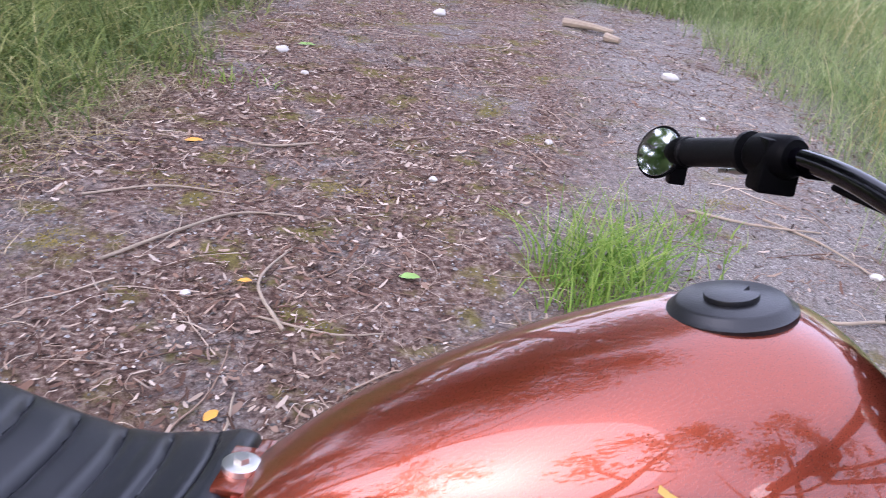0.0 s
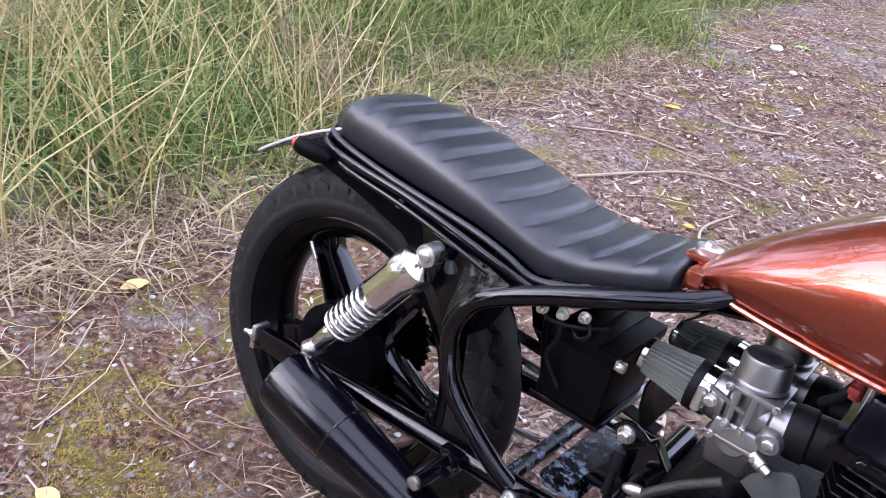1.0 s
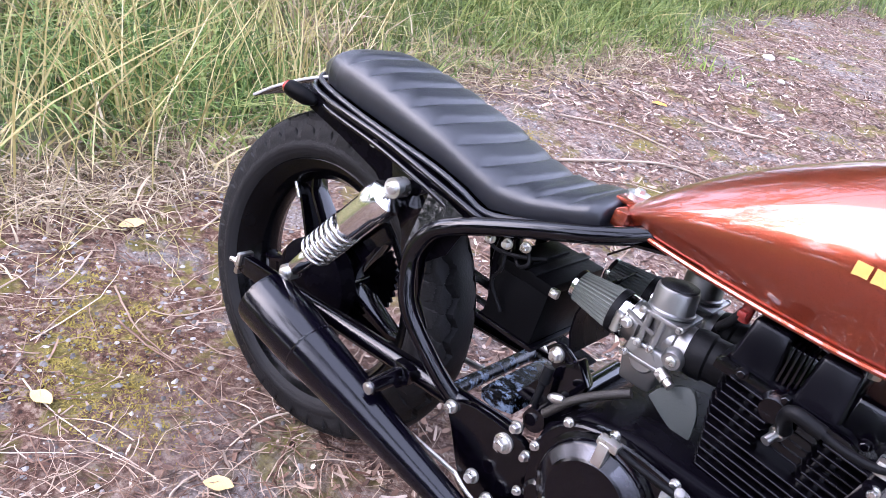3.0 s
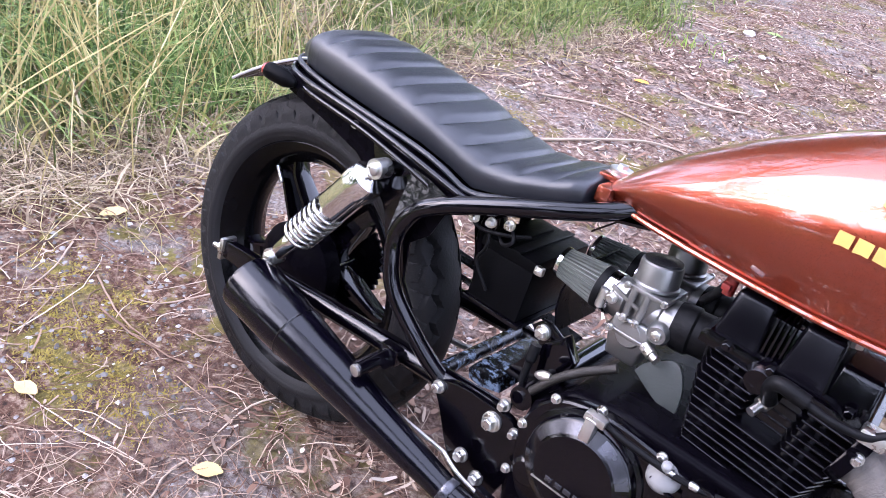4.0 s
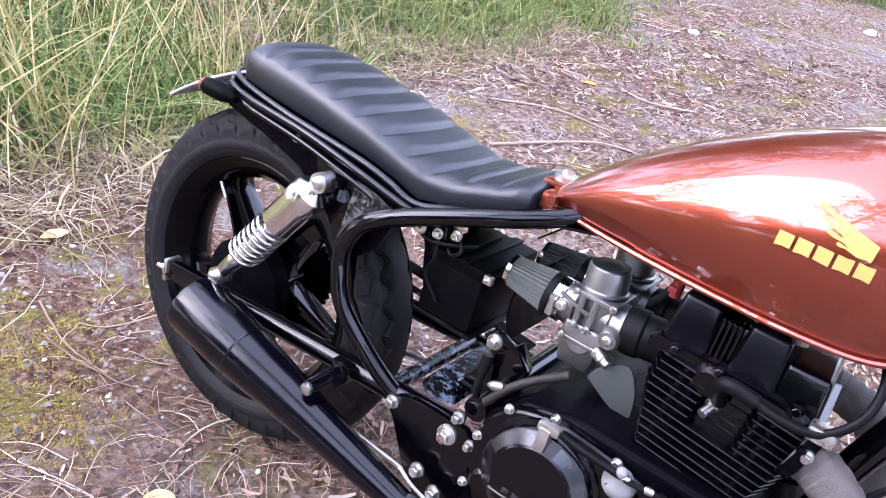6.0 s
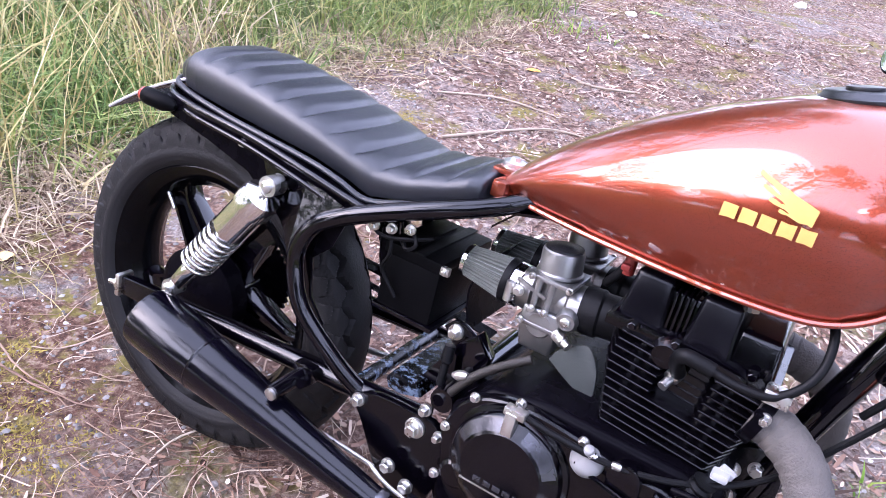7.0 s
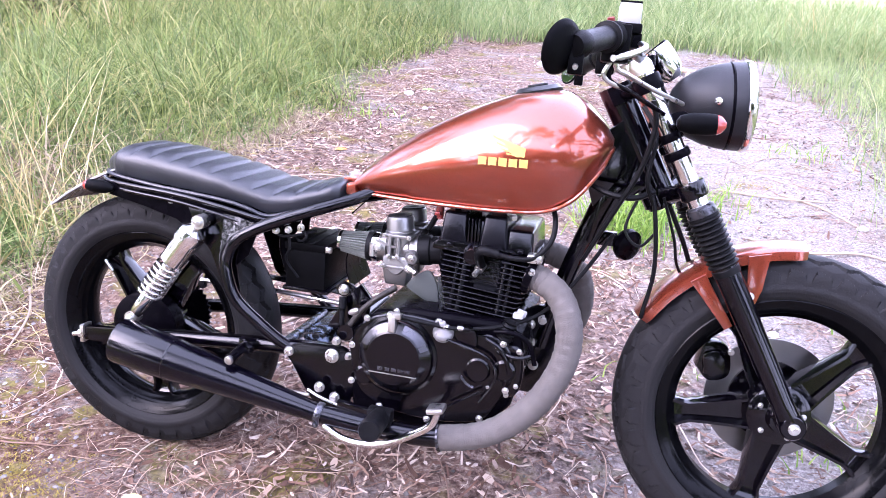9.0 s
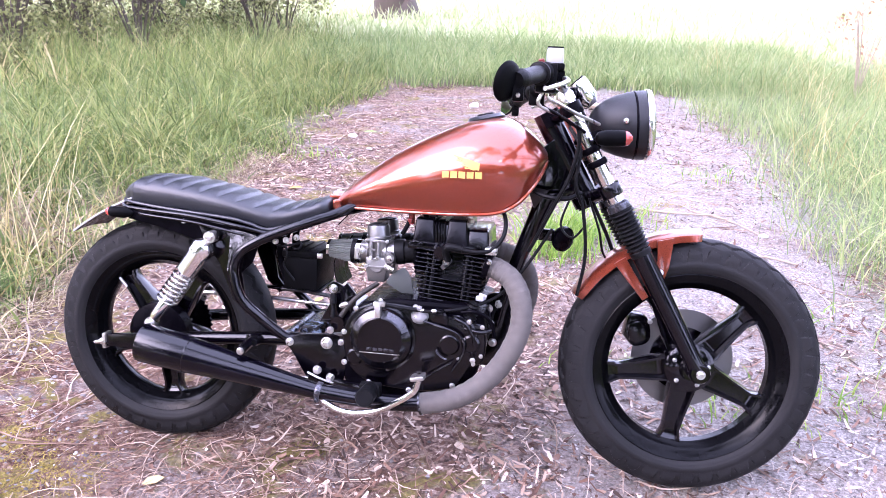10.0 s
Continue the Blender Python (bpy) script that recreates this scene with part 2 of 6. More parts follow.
def ground_material():
    m = bpy.data.materials.new("path_soil_and_verge")
    m.use_nodes = True
    n, l = m.node_tree.nodes, m.node_tree.links
    p = n["Principled BSDF"]
    tc = n.new("ShaderNodeTexCoord")

    def noise_tex(scale, detail=6.0, rough=0.6):
        t = n.new("ShaderNodeTexNoise")
        t.inputs["Scale"].default_value, t.inputs["Detail"].default_value, t.inputs["Roughness"].default_value = scale, detail, rough
        l.new(tc.outputs["Object"], t.inputs["Vector"])
        return t.outputs["Fac"]

    def ramp(src, stops):
        r = n.new("ShaderNodeValToRGB")
        while len(r.color_ramp.elements) < len(stops):
            r.color_ramp.elements.new(0.5)
        for e, (at, c) in zip(r.color_ramp.elements, stops):
            e.position, e.color = at, (*c, 1)
        l.new(src, r.inputs[0])
        return r.outputs[0]

    def mix(f, a, b):
        x = n.new("ShaderNodeMix")
        x.data_type = 'RGBA'
        l.new(f, x.inputs[0])
        l.new(a, x.inputs[6])
        l.new(b, x.inputs[7])
        return x.outputs[2]

    soil = ramp(noise_tex(38, 8, 0.75), [(0.35, (0.026, 0.015, 0.011)), (0.46, (0.105, 0.058, 0.042)), (0.56, (0.24, 0.17, 0.135)), (0.67, (0.46, 0.385, 0.31))])
    grit = ramp(noise_tex(85, 6, 0.8), [(0.37, (0.045, 0.040, 0.040)), (0.5, (0.19, 0.175, 0.168)), (0.62, (0.44, 0.415, 0.395))])
    moss = ramp(noise_tex(60, 5, 0.7), [(0.3, (0.060, 0.050, 0.010)), (0.7, (0.24, 0.20, 0.045))])
    dark = ramp(noise_tex(46, 8, 0.75), [(0.37, (0.024, 0.012, 0.008)), (0.5, (0.115, 0.056, 0.035)), (0.63, (0.32, 0.235, 0.175))])
    ash = ramp(noise_tex(90, 8, 0.85), [(0.37, (0.056, 0.049, 0.044)), (0.5, (0.215, 0.194, 0.178)), (0.62, (0.48, 0.445, 0.41))])
    dark = mix(ramp(noise_tex(3.4, 5, 0.7), [(0.53, (0, 0, 0)), (0.62, (0.6, 0.6, 0.6))]), dark, ash)
    dark = mix(ramp(noise_tex(8.5, 4, 0.6), [(0.53, (0, 0, 0)), (0.60, (0.9, 0.9, 0.9))]), dark, moss)
    turf = ramp(noise_tex(22, 6, 0.7), [(0.3, (0.05, 0.065, 0.025)), (0.7, (0.16, 0.18, 0.075))])
    # far ground made pale to stand for sunlight
    sunlit_pale = ramp(noise_tex(3, 6, 0.7), [(0.3, (0.36, 0.42, 0.20)), (0.7, (0.60, 0.60, 0.36))])
    c = mix(ramp(noise_tex(1.5, 5, 0.65), [(0.50, (0, 0, 0)), (0.62, (0.6, 0.6, 0.6))]), soil, grit)
    c = mix(ramp(noise_tex(4.0, 4, 0.6), [(0.53, (0, 0, 0)), (0.64, (0.85, 0.85, 0.85))]), c, moss)
    # verge and field by plan: left of x = -1.05, right of x = 2.3, beyond y = 7; painted sunlight past y = 10
    sep = n.new("ShaderNodeSeparateXYZ")
    l.new(tc.outputs["Object"], sep.inputs[0])

    def edge(src, lo, hi):
        r = n.new("ShaderNodeMapRange")
        r.inputs["From Min"].default_value, r.inputs["From Max"].default_value = lo, hi
        l.new(src, r.inputs["Value"])
        return r.outputs[0]

    def most(a, b):
        x = n.new("ShaderNodeMath")
        x.operation = 'MAXIMUM'
        l.new(a, x.inputs[0])
        l.new(b, x.inputs[1])
        return x.outputs[0]
    def least(a, b):
        x = n.new("ShaderNodeMath")
        x.operation = 'MINIMUM'
        l.new(a, x.inputs[0])
        l.new(b, x.inputs[1])
        return x.outputs[0]

    verge = most(most(edge(sep.outputs[0], -1.0, -1.5), edge(sep.outputs[0], 2.25, 2.8)), edge(sep.outputs[1], 6.8, 7.6))
    c = mix(least(edge(sep.outputs[0], 0.9, 1.5), ramp(noise_tex(2.2, 6, 0.7), [(0.34, (0, 0, 0)), (0.5, (0.9, 0.9, 0.9))])), c, ash)
    # darker, redder ground towards the left and the near side, with a ragged edge
    ragged = ramp(noise_tex(2.6, 5, 0.65), [(0.30, (0, 0, 0)), (0.42, (1, 1, 1))])
    near = least(least(edge(sep.outputs[0], 0.1, -0.35), edge(sep.outputs[1], 1.1, 0.5)), ragged)
    c = mix(near, c, dark)
    c = mix(verge, c, turf)
    c = mix(edge(sep.outputs[1], 9.5, 13.0), c, sunlit_pale)
    l.new(c, p.inputs["Base Color"])
    p.inputs["Roughness"].default_value = 0.9
    p.inputs["Specular IOR Level"].default_value = 0.25
    b = n.new("ShaderNodeBump")
    b.inputs["Strength"].default_value, b.inputs["Distance"].default_value = 1.0, 0.012
    l.new(noise_tex(60, 8, 0.8), b.inputs["Height"])
    l.new(b.outputs[0], p.inputs["Normal"])
    return m


GROUND = ground_material()


# ---------------------------------------------------------------- mesh makers
def link(name, vf, material, parent=None, label="", angle=38, at=None):
    """One mesh object from (vertices, faces)."""
    v, f = vf
    me = bpy.data.meshes.new(name)
    me.from_pydata([tuple(p) for p in v], [], [tuple(q) for q in f])
    me.materials.append(material)
    me.shade_smooth()
    me.set_sharp_from_angle(angle=radians(angle))
    ob = new(name, me)
    if parent:
        ob.parent = parent
    if at is not None:
        ob.matrix_basis = at
    if label:
        ob["label"] = label
    return ob


def join(*shapes):
    v, f = [], []
    for a, b in shapes:
        k = len(v)
        v += list(a)
        f += [tuple(i + k for i in q) for q in b]
    return v, f


def moved(vf, m):
    return [m @ Vector(p) for p in vf[0]], vf[1]


def mirrored(vf):
    return [Vector((p[0], -p[1], p[2])) for p in vf[0]], [tuple(reversed(q)) for q in vf[1]]


def curve(pts, k=8):
    """Catmull-Rom through the points."""
    p = [Vector(q) for q in pts]
    p = [2 * p[0] - p[1]] + p + [2 * p[-1] - p[-2]]
    out = []
    for i in range(1, len(p) - 2):
        for j in range(k):
            t = j / k
            a, b, c, d = p[i - 1:i + 3]
            out.append(0.5 * (2 * b + (c - a) * t + (2 * a - 5 * b + 4 * c - d) * t * t + (3 * b - a - 3 * c + d) * t ** 3))
    return out + [p[-2]]


def tube(pts, r, n=12, caps=True):
    """A tube along points; r is one radius or one for each point."""
    pts = [Vector(p) for p in pts]
    rs = list(r) if isinstance(r, (list, tuple)) else [r] * len(pts)
    v, f = [], []
    t0 = (pts[1] - pts[0]).normalized()
    u = t0.orthogonal().normalized()
    for i, p in enumerate(pts):
        t = (pts[min(i + 1, len(pts) - 1)] - pts[max(i - 1, 0)]).normalized()
        u = (u - t * u.dot(t)).normalized()
        w = t.cross(u)
        for j in range(n):
            a = 2 * math.pi * j / n
            v.append(p + rs[i] * (math.cos(a) * u + math.sin(a) * w))
    for i in range(len(pts) - 1):
        for j in range(n):
            k = (j + 1) % n
            f.append((i * n + j, i * n + k, (i + 1) * n + k, (i + 1) * n + j))
    if caps:
        f.append(tuple(reversed(range(n))))
        f.append(tuple(range((len(pts) - 1) * n, len(pts) * n)))
    return v, f


def turned(profile, a, b, n=24):
    """A turned form: (distance along from a to b as a fraction, radius) rows."""
    a, b = Vector(a), Vector(b)
    return tube_rows([a.lerp(b, s) for s, _ in profile], [r for _, r in profile], (b - a).normalized(), n)


def tube_rows(pts, rs, axis, n):
    u = axis.orthogonal().normalized()
    w = axis.cross(u)
    v, f = [], []
    for p, r in zip(pts, rs):
        for j in range(n):
            a = 2 * math.pi * j / n
            v.append(p + r * (math.cos(a) * u + math.sin(a) * w))
    for i in range(len(pts) - 1):
        for j in range(n):
            k = (j + 1) % n
            f.append((i * n + j, i * n + k, (i + 1) * n + k, (i + 1) * n + j))
    f.append(tuple(reversed(range(n))))
    f.append(tuple(range((len(pts) - 1) * n, len(pts) * n)))
    return v, f


def box(x0, x1, y0, y1, z0, z1, bevel=0.004, segs=2):
    bm = bmesh.new()
    bmesh.ops.create_cube(bm, size=1, matrix=Matrix.Translation(((x0 + x1) / 2, (y0 + y1) / 2, (z0 + z1) / 2)) @ Matrix.Diagonal((x1 - x0, y1 - y0, z1 - z0, 1)))
    if bevel:
        bmesh.ops.bevel(bm, geom=list(bm.edges), offset=bevel, segments=segs, profile=0.6, affect='EDGES')
    bm.verts.index_update()
    out = [v.co.copy() for v in bm.verts], [tuple(v.index for v in f.verts) for f in bm.faces]
    bm.free()
    return out


def slab(outline, y0, y1, bevel=0.004, segs=2):
    """A plate with an outline in x and z, from y0 to y1, its edges rounded."""
    bm = bmesh.new()
    vs = [bm.verts.new((x, y0, z)) for x, z in outline]
    bm.faces.new(vs)
    got = bmesh.ops.extrude_face_region(bm, geom=list(bm.faces))
    bmesh.ops.translate(bm, vec=(0, y1 - y0, 0), verts=[g for g in got["geom"] if isinstance(g, bmesh.types.BMVert)])
    bmesh.ops.recalc_face_normals(bm, faces=list(bm.faces))
    if bevel:
        rim = [e for e in bm.edges if abs(e.verts[0].co.y - e.verts[1].co.y) < 1e-6]
        bmesh.ops.bevel(bm, geom=rim, offset=bevel, segments=segs, profile=0.6, affect='EDGES')
    bm.verts.index_update()
    out = [v.co.copy() for v in bm.verts], [tuple(v.index for v in f.verts) for f in bm.faces]
    bm.free()
    return out


def rounded(outline, k=5):
    """A smooth closed outline through the corners given."""
    p = [Vector((x, 0, z)) for x, z in outline]
    q = curve(p + p[:1], k)
    return [(a.x, a.z) for a in q[:-1]]


def loft(rings, caps=True):
    n = len(rings[0])
    v = [p for r in rings for p in r]
    f = []
    for i in range(len(rings) - 1):
        for j in range(n):
            k = (j + 1) % n
            f.append((i * n + j, (i + 1) * n + j, (i + 1) * n + k, i * n + k))
    if caps:
        f.append(tuple(range(n)))
        f.append(tuple(reversed(range((len(rings) - 1) * n, len(rings) * n))))
    return v, f


def bolt(x, y, z, r=0.008, h=0.006, side=-1):
    """A hexagon bolt head on a round washer, its axis across the bike."""
    return join(turned([(0, r * 1.35), (0.999, r * 1.35)], (x, y, z), (x, y + side * h * 0.35, z), 14),
                turned([(0, r), (0.85, r), (1.0, r * 0.8)], (x, y + side * h * 0.3, z), (x, y + side * h * 1.4, z), 6))


# ---------------------------------------------------------------- the motorcycle
# Built upright: x forward from below the rear axle, y to its left, z up; it leans on its stand.
LEAN = 9.5
bike = new("motorcycle")
bike.matrix_basis = pose(0, 0, 0, -LEAN, 0, 0)
tagged(bike, "copper and black custom motorcycle leaning on a littered path", "motorcycle")
STEER = Matrix.Translation((1.03, 0, 0.98)) @ Matrix.Rotation(radians(5), 4, Vector((-0.495, 0, 0.869))) @ Matrix.Translation((-1.03, 0, -0.98))
NONE = Matrix.Identity(4)


def part(name, vf, material, parent, label="", angle=38):
    return link(name, vf, material, parent, label, angle)


def ring_grid(nr, nc, fn, close=True):
    v = [fn(i, j) for i in range(nr) for j in range(nc)]
    f = []
    for i in range(nr if close else nr - 1):
        for j in range(nc - 1):
            a, b = i * nc, ((i + 1) % nr) * nc
            f.append((a + j, a + j + 1, b + j + 1, b + j))
    return v, f


def tyre_mesh(R, W, bead, blocks, crown=0.012):
    """A tyre about the y axis: round shoulders with blocks, zigzag grooves on the crown."""
    def base(s):                              # s from -1 to 1 across
        a = abs(s)
        if a > 0.62:                          # sidewall
            q = (a - 0.62) / 0.38
            y = W * (0.93 + 0.07 * math.sin(q * math.pi * 0.8) - 0.22 * q ** 3)
            r = R - 0.045 - (R - 0.045 - bead) * q
        else:
            q = a / 0.62
            y = W * 0.93 * math.sin(q * math.pi / 2) ** 0.95
            r = R - 0.045 * (1 - math.cos(q * math.pi / 2))
        return math.copysign(y, s), r
    nr, nc = blocks * 14, 97

    def point(i, j):
        s = -1 + 2 * j / (nc - 1)
        y, r = base(s)
        th = 2 * math.pi * i / nr
        ph = (i / nr * blocks + (0.5 if s > 0 else 0)) % 1
        tri = abs(ph - 0.5) * 2
        a = abs(s)
        cut = 0.0
        rim_of_tread = 0.545 + 0.085 * tri               # scalloped outer edge of the blocks
        if 0.40 < a < 0.70 and abs(ph - 0.25 - 0.45 * (a - 0.4)) < 0.15:
            cut = 0.011 if a < 0.64 else 0.006
        if rim_of_tread < a < 0.80:
            cut = max(cut, 0.0095 * (1 - (a - rim_of_tread) / (0.80 - rim_of_tread)))
        if abs(a - (0.17 + 0.10 * tri)) < 0.030:
            cut = crown
        if abs(a - (0.37 + 0.08 * (1 - tri))) < 0.026:
            cut = crown * 0.85
        if 0.84 < a < 0.86:
            cut = -0.0015
        return Vector((math.cos(th) * (r - cut), y, math.sin(th) * (r - cut)))
    return ring_grid(nr, nc, point)


def lathe_y(profile, n=64):
    """(y, r) rows turned about the y axis, closed on itself."""
    m = len(profile)
    v, f = [], []
    for i in range(n):
        a = 2 * math.pi * i / n
        v += [Vector((math.cos(a) * r, y, math.sin(a) * r)) for y, r in profile]
    for i in range(n):
        for j in range(m):
            a, b, k = i * m, ((i + 1) % n) * m, (j + 1) % m
            f.append((a + j, a + k, b + k, b + j))
    return v, f


def spoke_mesh(r0, r1, w0, w1, d0, d1):
    """A cast spoke along +x: two raised legs that spread towards the hub, with a deep hollow between."""
    rings = []
    for i in range(15):
        s = i / 14
        r = r0 + (r1 - r0) * s
        w = w1 + (w0 - w1) * (1 - s) ** 1.5 + 0.014 * max(0, s - 0.8) / 0.2
        d = d0 + (d1 - d0) * s
        h = d * (0.22 + 0.75 * max(0, (abs(2 * s - 1) - 0.72) / 0.28) ** 1.5)
        e = 1 - 0.009 / w
        sec = [(-w, -d * 0.5), (-w * (1 - 0.003 / w), -d), (-w * e, -d), (-w * (e - 0.10), -h), (w * (e - 0.10), -h), (w * e, -d), (w * (1 - 0.003 / w), -d), (w, -d * 0.5)]
        sec += [(x, -y) for x, y in reversed(sec)]
        rings.append([Vector((r, y, x)) for x, y in sec])
    return loft(rings)


def wheel(name, x, z, R, W, rim, opening, blocks, first, xf, label):
    """Rim as the part; tyre, spokes and hub under it."""
    at = xf @ Matrix.Translation((x, 0, z))
    e = W * 0.80
    rim_prof = [(-e, rim - 0.006), (-e - 0.003, rim), (-e, rim + 0.004), (-e + 0.006, rim + 0.002), (-e + 0.010, rim - 0.012), (-e * 0.45, rim - 0.020),
                (-e * 0.4, rim - 0.03), (e * 0.4, rim - 0.03), (e * 0.45, rim - 0.020), (e - 0.010, rim - 0.012), (e - 0.006, rim + 0.002), (e, rim + 0.004), (e + 0.003, rim), (e, rim - 0.006),
                (e - 0.008, rim - 0.022), (e * 0.62, rim - 0.028), (e * 0.45, opening + 0.006), (e * 0.3, opening), (-e * 0.3, opening), (-e * 0.45, opening + 0.006), (-e * 0.62, rim - 0.028), (-e + 0.008, rim - 0.022)]
    w = link(name, lathe_y(rim_prof, 96), RIMB, bike, label, at=at)
    part("tyre", tyre_mesh(R, W, rim - 0.002, blocks, 0.011), RUBBER, w, "black rubber tyre with zigzag tread, slightly dusty")
    sp = spoke_mesh(0.040, opening + 0.008, 0.038, 0.0215, 0.028, 0.017)
    mesh = None
    for i in range(5):
        m = Matrix.Rotation(-radians(first + 72 * i), 4, 'Y')
        if mesh is None:
            ob = part("spoke", sp, GLOSS, w)
            mesh = ob.data
        else:
            ob = new("spoke", mesh)
            ob.parent = w
        ob.matrix_basis = m
    part("hub", join(turned([(0, 0.045), (0.1, 0.062), (0.35, 0.066), (0.65, 0.066), (0.9, 0.062), (1, 0.045)], (0, -0.045, 0), (0, 0.045, 0), 40),
                     turned([(0, 0.024), (0.1, 0.028), (0.9, 0.028), (1, 0.024)], (0, -0.068, 0), (0, 0.068, 0), 28)), GLOSS, w)
    for i in range(5):
        a = radians(first + 36 + 72 * i)
        part("hub_bolt", bolt(0.045 * math.cos(a), -0.045, 0.045 * math.sin(a), 0.0042, 0.005), STEEL, w)
    return w


RX, RZ, FX, FZ = -0.04, 0.313, 1.384, 0.341
rear = wheel("rear_wheel", RX, RZ, 0.315, 0.064, 0.228, 0.188, 38, 130, NONE, "gloss black five-spoke cast rear wheel")
front = wheel("front_wheel", FX, FZ, 0.328, 0.056, 0.241, 0.201, 38, 45, STEER, "gloss black five-spoke cast front wheel")
# drum and chain wheel behind the rear hub, brake disc left of the front one
part("brake_drum", turned([(0, 0.070), (0.15, 0.085), (0.9, 0.088), (1, 0.07)], (0, -0.072, 0), (0, -0.03, 0), 48), SATIN, rear)
teeth = [(0.088 + (0.005 if i % 2 else -0.003), 2 * math.pi * i / 76) for i in range(76)]
part("chain_wheel", slab([(r * math.cos(a), r * math.sin(a)) for r, a in teeth], 0.075, 0.081, 0), SATIN, rear)
part("brake_disc", lathe_y([(0.058, 0.075), (0.058, 0.132), (0.064, 0.132), (0.064, 0.075)], 72), DISC, front, "bare steel brake disc")
part("disc_carrier", lathe_y([(0.05, 0.03), (0.05, 0.085), (0.062, 0.085), (0.062, 0.03)], 40), GLOSS, front)
part("valve_stem", turned([(0, 0.004), (0.8, 0.004), (1, 0.003)], (-0.14, -0.02, 0.14), (-0.115, -0.025, 0.115), 10), STEEL, rear)

# ---- front end (steered)
RAKE = Vector((0.495, 0, -0.869))


def leg_point(s, y):
    """A point on the fork leg, s metres up from the axle."""
    return Vector((1.393, y, 0.347)) - RAKE * s


for y in (-0.092, 0.092):
    side = "right" if y < 0 else "left"
    low = join(tube([leg_point(s, y) for s in (-0.02, 0.0, 0.05, 0.15, 0.30, 0.345)], [0.020, 0.024, 0.0215, 0.0235, 0.0245, 0.0255], 20),
               turned([(0, 0.026), (0.9, 0.026), (1, 0.022)], (1.393, y + 0.03, 0.347), (1.393, y - 0.022 if y < 0 else y + 0.022, 0.347), 24))
    leg = part("fork_leg", moved(low, STEER), GLOSS, bike, "gloss black fork lower leg")
    rows = []
    for i in range(85):
        s = i / 84
        rows.append((s, 0.0262 + 0.0035 * s + (0.0030 * math.cos(s * 2 * math.pi * 12) if 0.10 < s < 0.95 else 0.0)))
    part("fork_boot", moved(turned(rows, leg_point(0.325, y), leg_point(0.448, y), 24), STEER), SOFT, leg, "black ribbed rubber fork boot")
    part("boot_collar", moved(turned([(0, 0.0275), (0.2, 0.029), (0.8, 0.0275), (1, 0.022)], leg_point(0.446, y), leg_point(0.468, y), 24), STEER), BAND, leg)
    part("stanchion", moved(turned([(0, 0.0185), (1, 0.0185)], leg_point(0.44, y), leg_point(0.745, y), 24), STEER), CHROME, leg, "chromed upper fork tube")
    part("fork_cap", moved(turned([(0, 0.022), (0.6, 0.022), (1, 0.016)], leg_point(0.735, y), leg_point(0.765, y), 16), STEER), STEEL, leg)
    for s in (0.565, 0.60):
        part("fork_ring", moved(turned([(0, 0.023), (0.2, 0.0245), (0.8, 0.0245), (1, 0.023)], leg_point(s, y), leg_point(s + 0.016, y), 20), STEER), SATIN, leg)
    part("axle_nut", moved(bolt(1.393, y + (-0.024 if y < 0 else 0.024), 0.347, 0.0085, 0.008, -1 if y < 0 else 1), STEER), STEEL, leg)


def clamp(s, th, back):
    q = [leg_point(s, -0.092), leg_point(s, 0.092)]
    c = leg_point(s, 0) + Vector((-back, 0, -back * 0.5))
    shapes = [turned([(0, 0.025), (0.1, 0.027), (0.9, 0.027), (1, 0.025)], p - RAKE * th * -0.5, p - RAKE * th * 0.5, 20) for p in q]
    shapes.append(tube([q[0], q[0].lerp(c, 0.5) + Vector((0, 0, -0.003)), c, q[1].lerp(c, 0.5), q[1]], th * 0.52, 10))
    shapes.append(turned([(0, 0.03), (1, 0.03)], c + RAKE * th * 0.6, c - RAKE * th * 0.6, 20))
    return moved(join(*shapes), STEER)


part("triple_clamp", clamp(0.500, 0.032, 0.055), GLOSS, bike, "gloss black lower fork clamp")
part("triple_clamp", clamp(0.715, 0.030, 0.045), SATIN, bike, "black upper fork clamp")
part("steering_head", tube([leg_point(0.47, 0) + Vector((-0.05, 0, -0.02)), leg_point(0.73, 0) + Vector((-0.05, 0, -0.02))], 0.032, 20), GLOSS, bike)
part("axle", moved(turned([(0, 0.009), (1, 0.009)], (1.393, -0.115, 0.347), (1.393, 0.115, 0.347), 16), STEER), STEEL, bike)


def fender_arc(R, half, a0, a1, n=40, drop=0.016, th=0.0022):
    """A curved mudguard about the front axle: a rounded shell with turned-down edges."""
    rows = []
    for i in range(n + 1):
        a = radians(a0 + (a1 - a0) * i / n)
        end = min(i, n - i) / n
        sec = []
        for j in range(13):
            s = -1 + j / 6
            h = half * (1 - 0.25 * max(0, 1 - end * 14) ** 2)
            y = h * math.sin(s * math.pi / 2)
            r = R - drop * (1 - math.cos(s * math.pi / 2)) - (0.010 if abs(s) == 1 else 0)
            sec.append((y, r))
        full = sec + [(y, r - th) for y, r in reversed(sec)]
        rows.append([Vector((FX + math.cos(a) * r, y, FZ + math.sin(a) * r)) for y, r in full])
    return loft(rows)


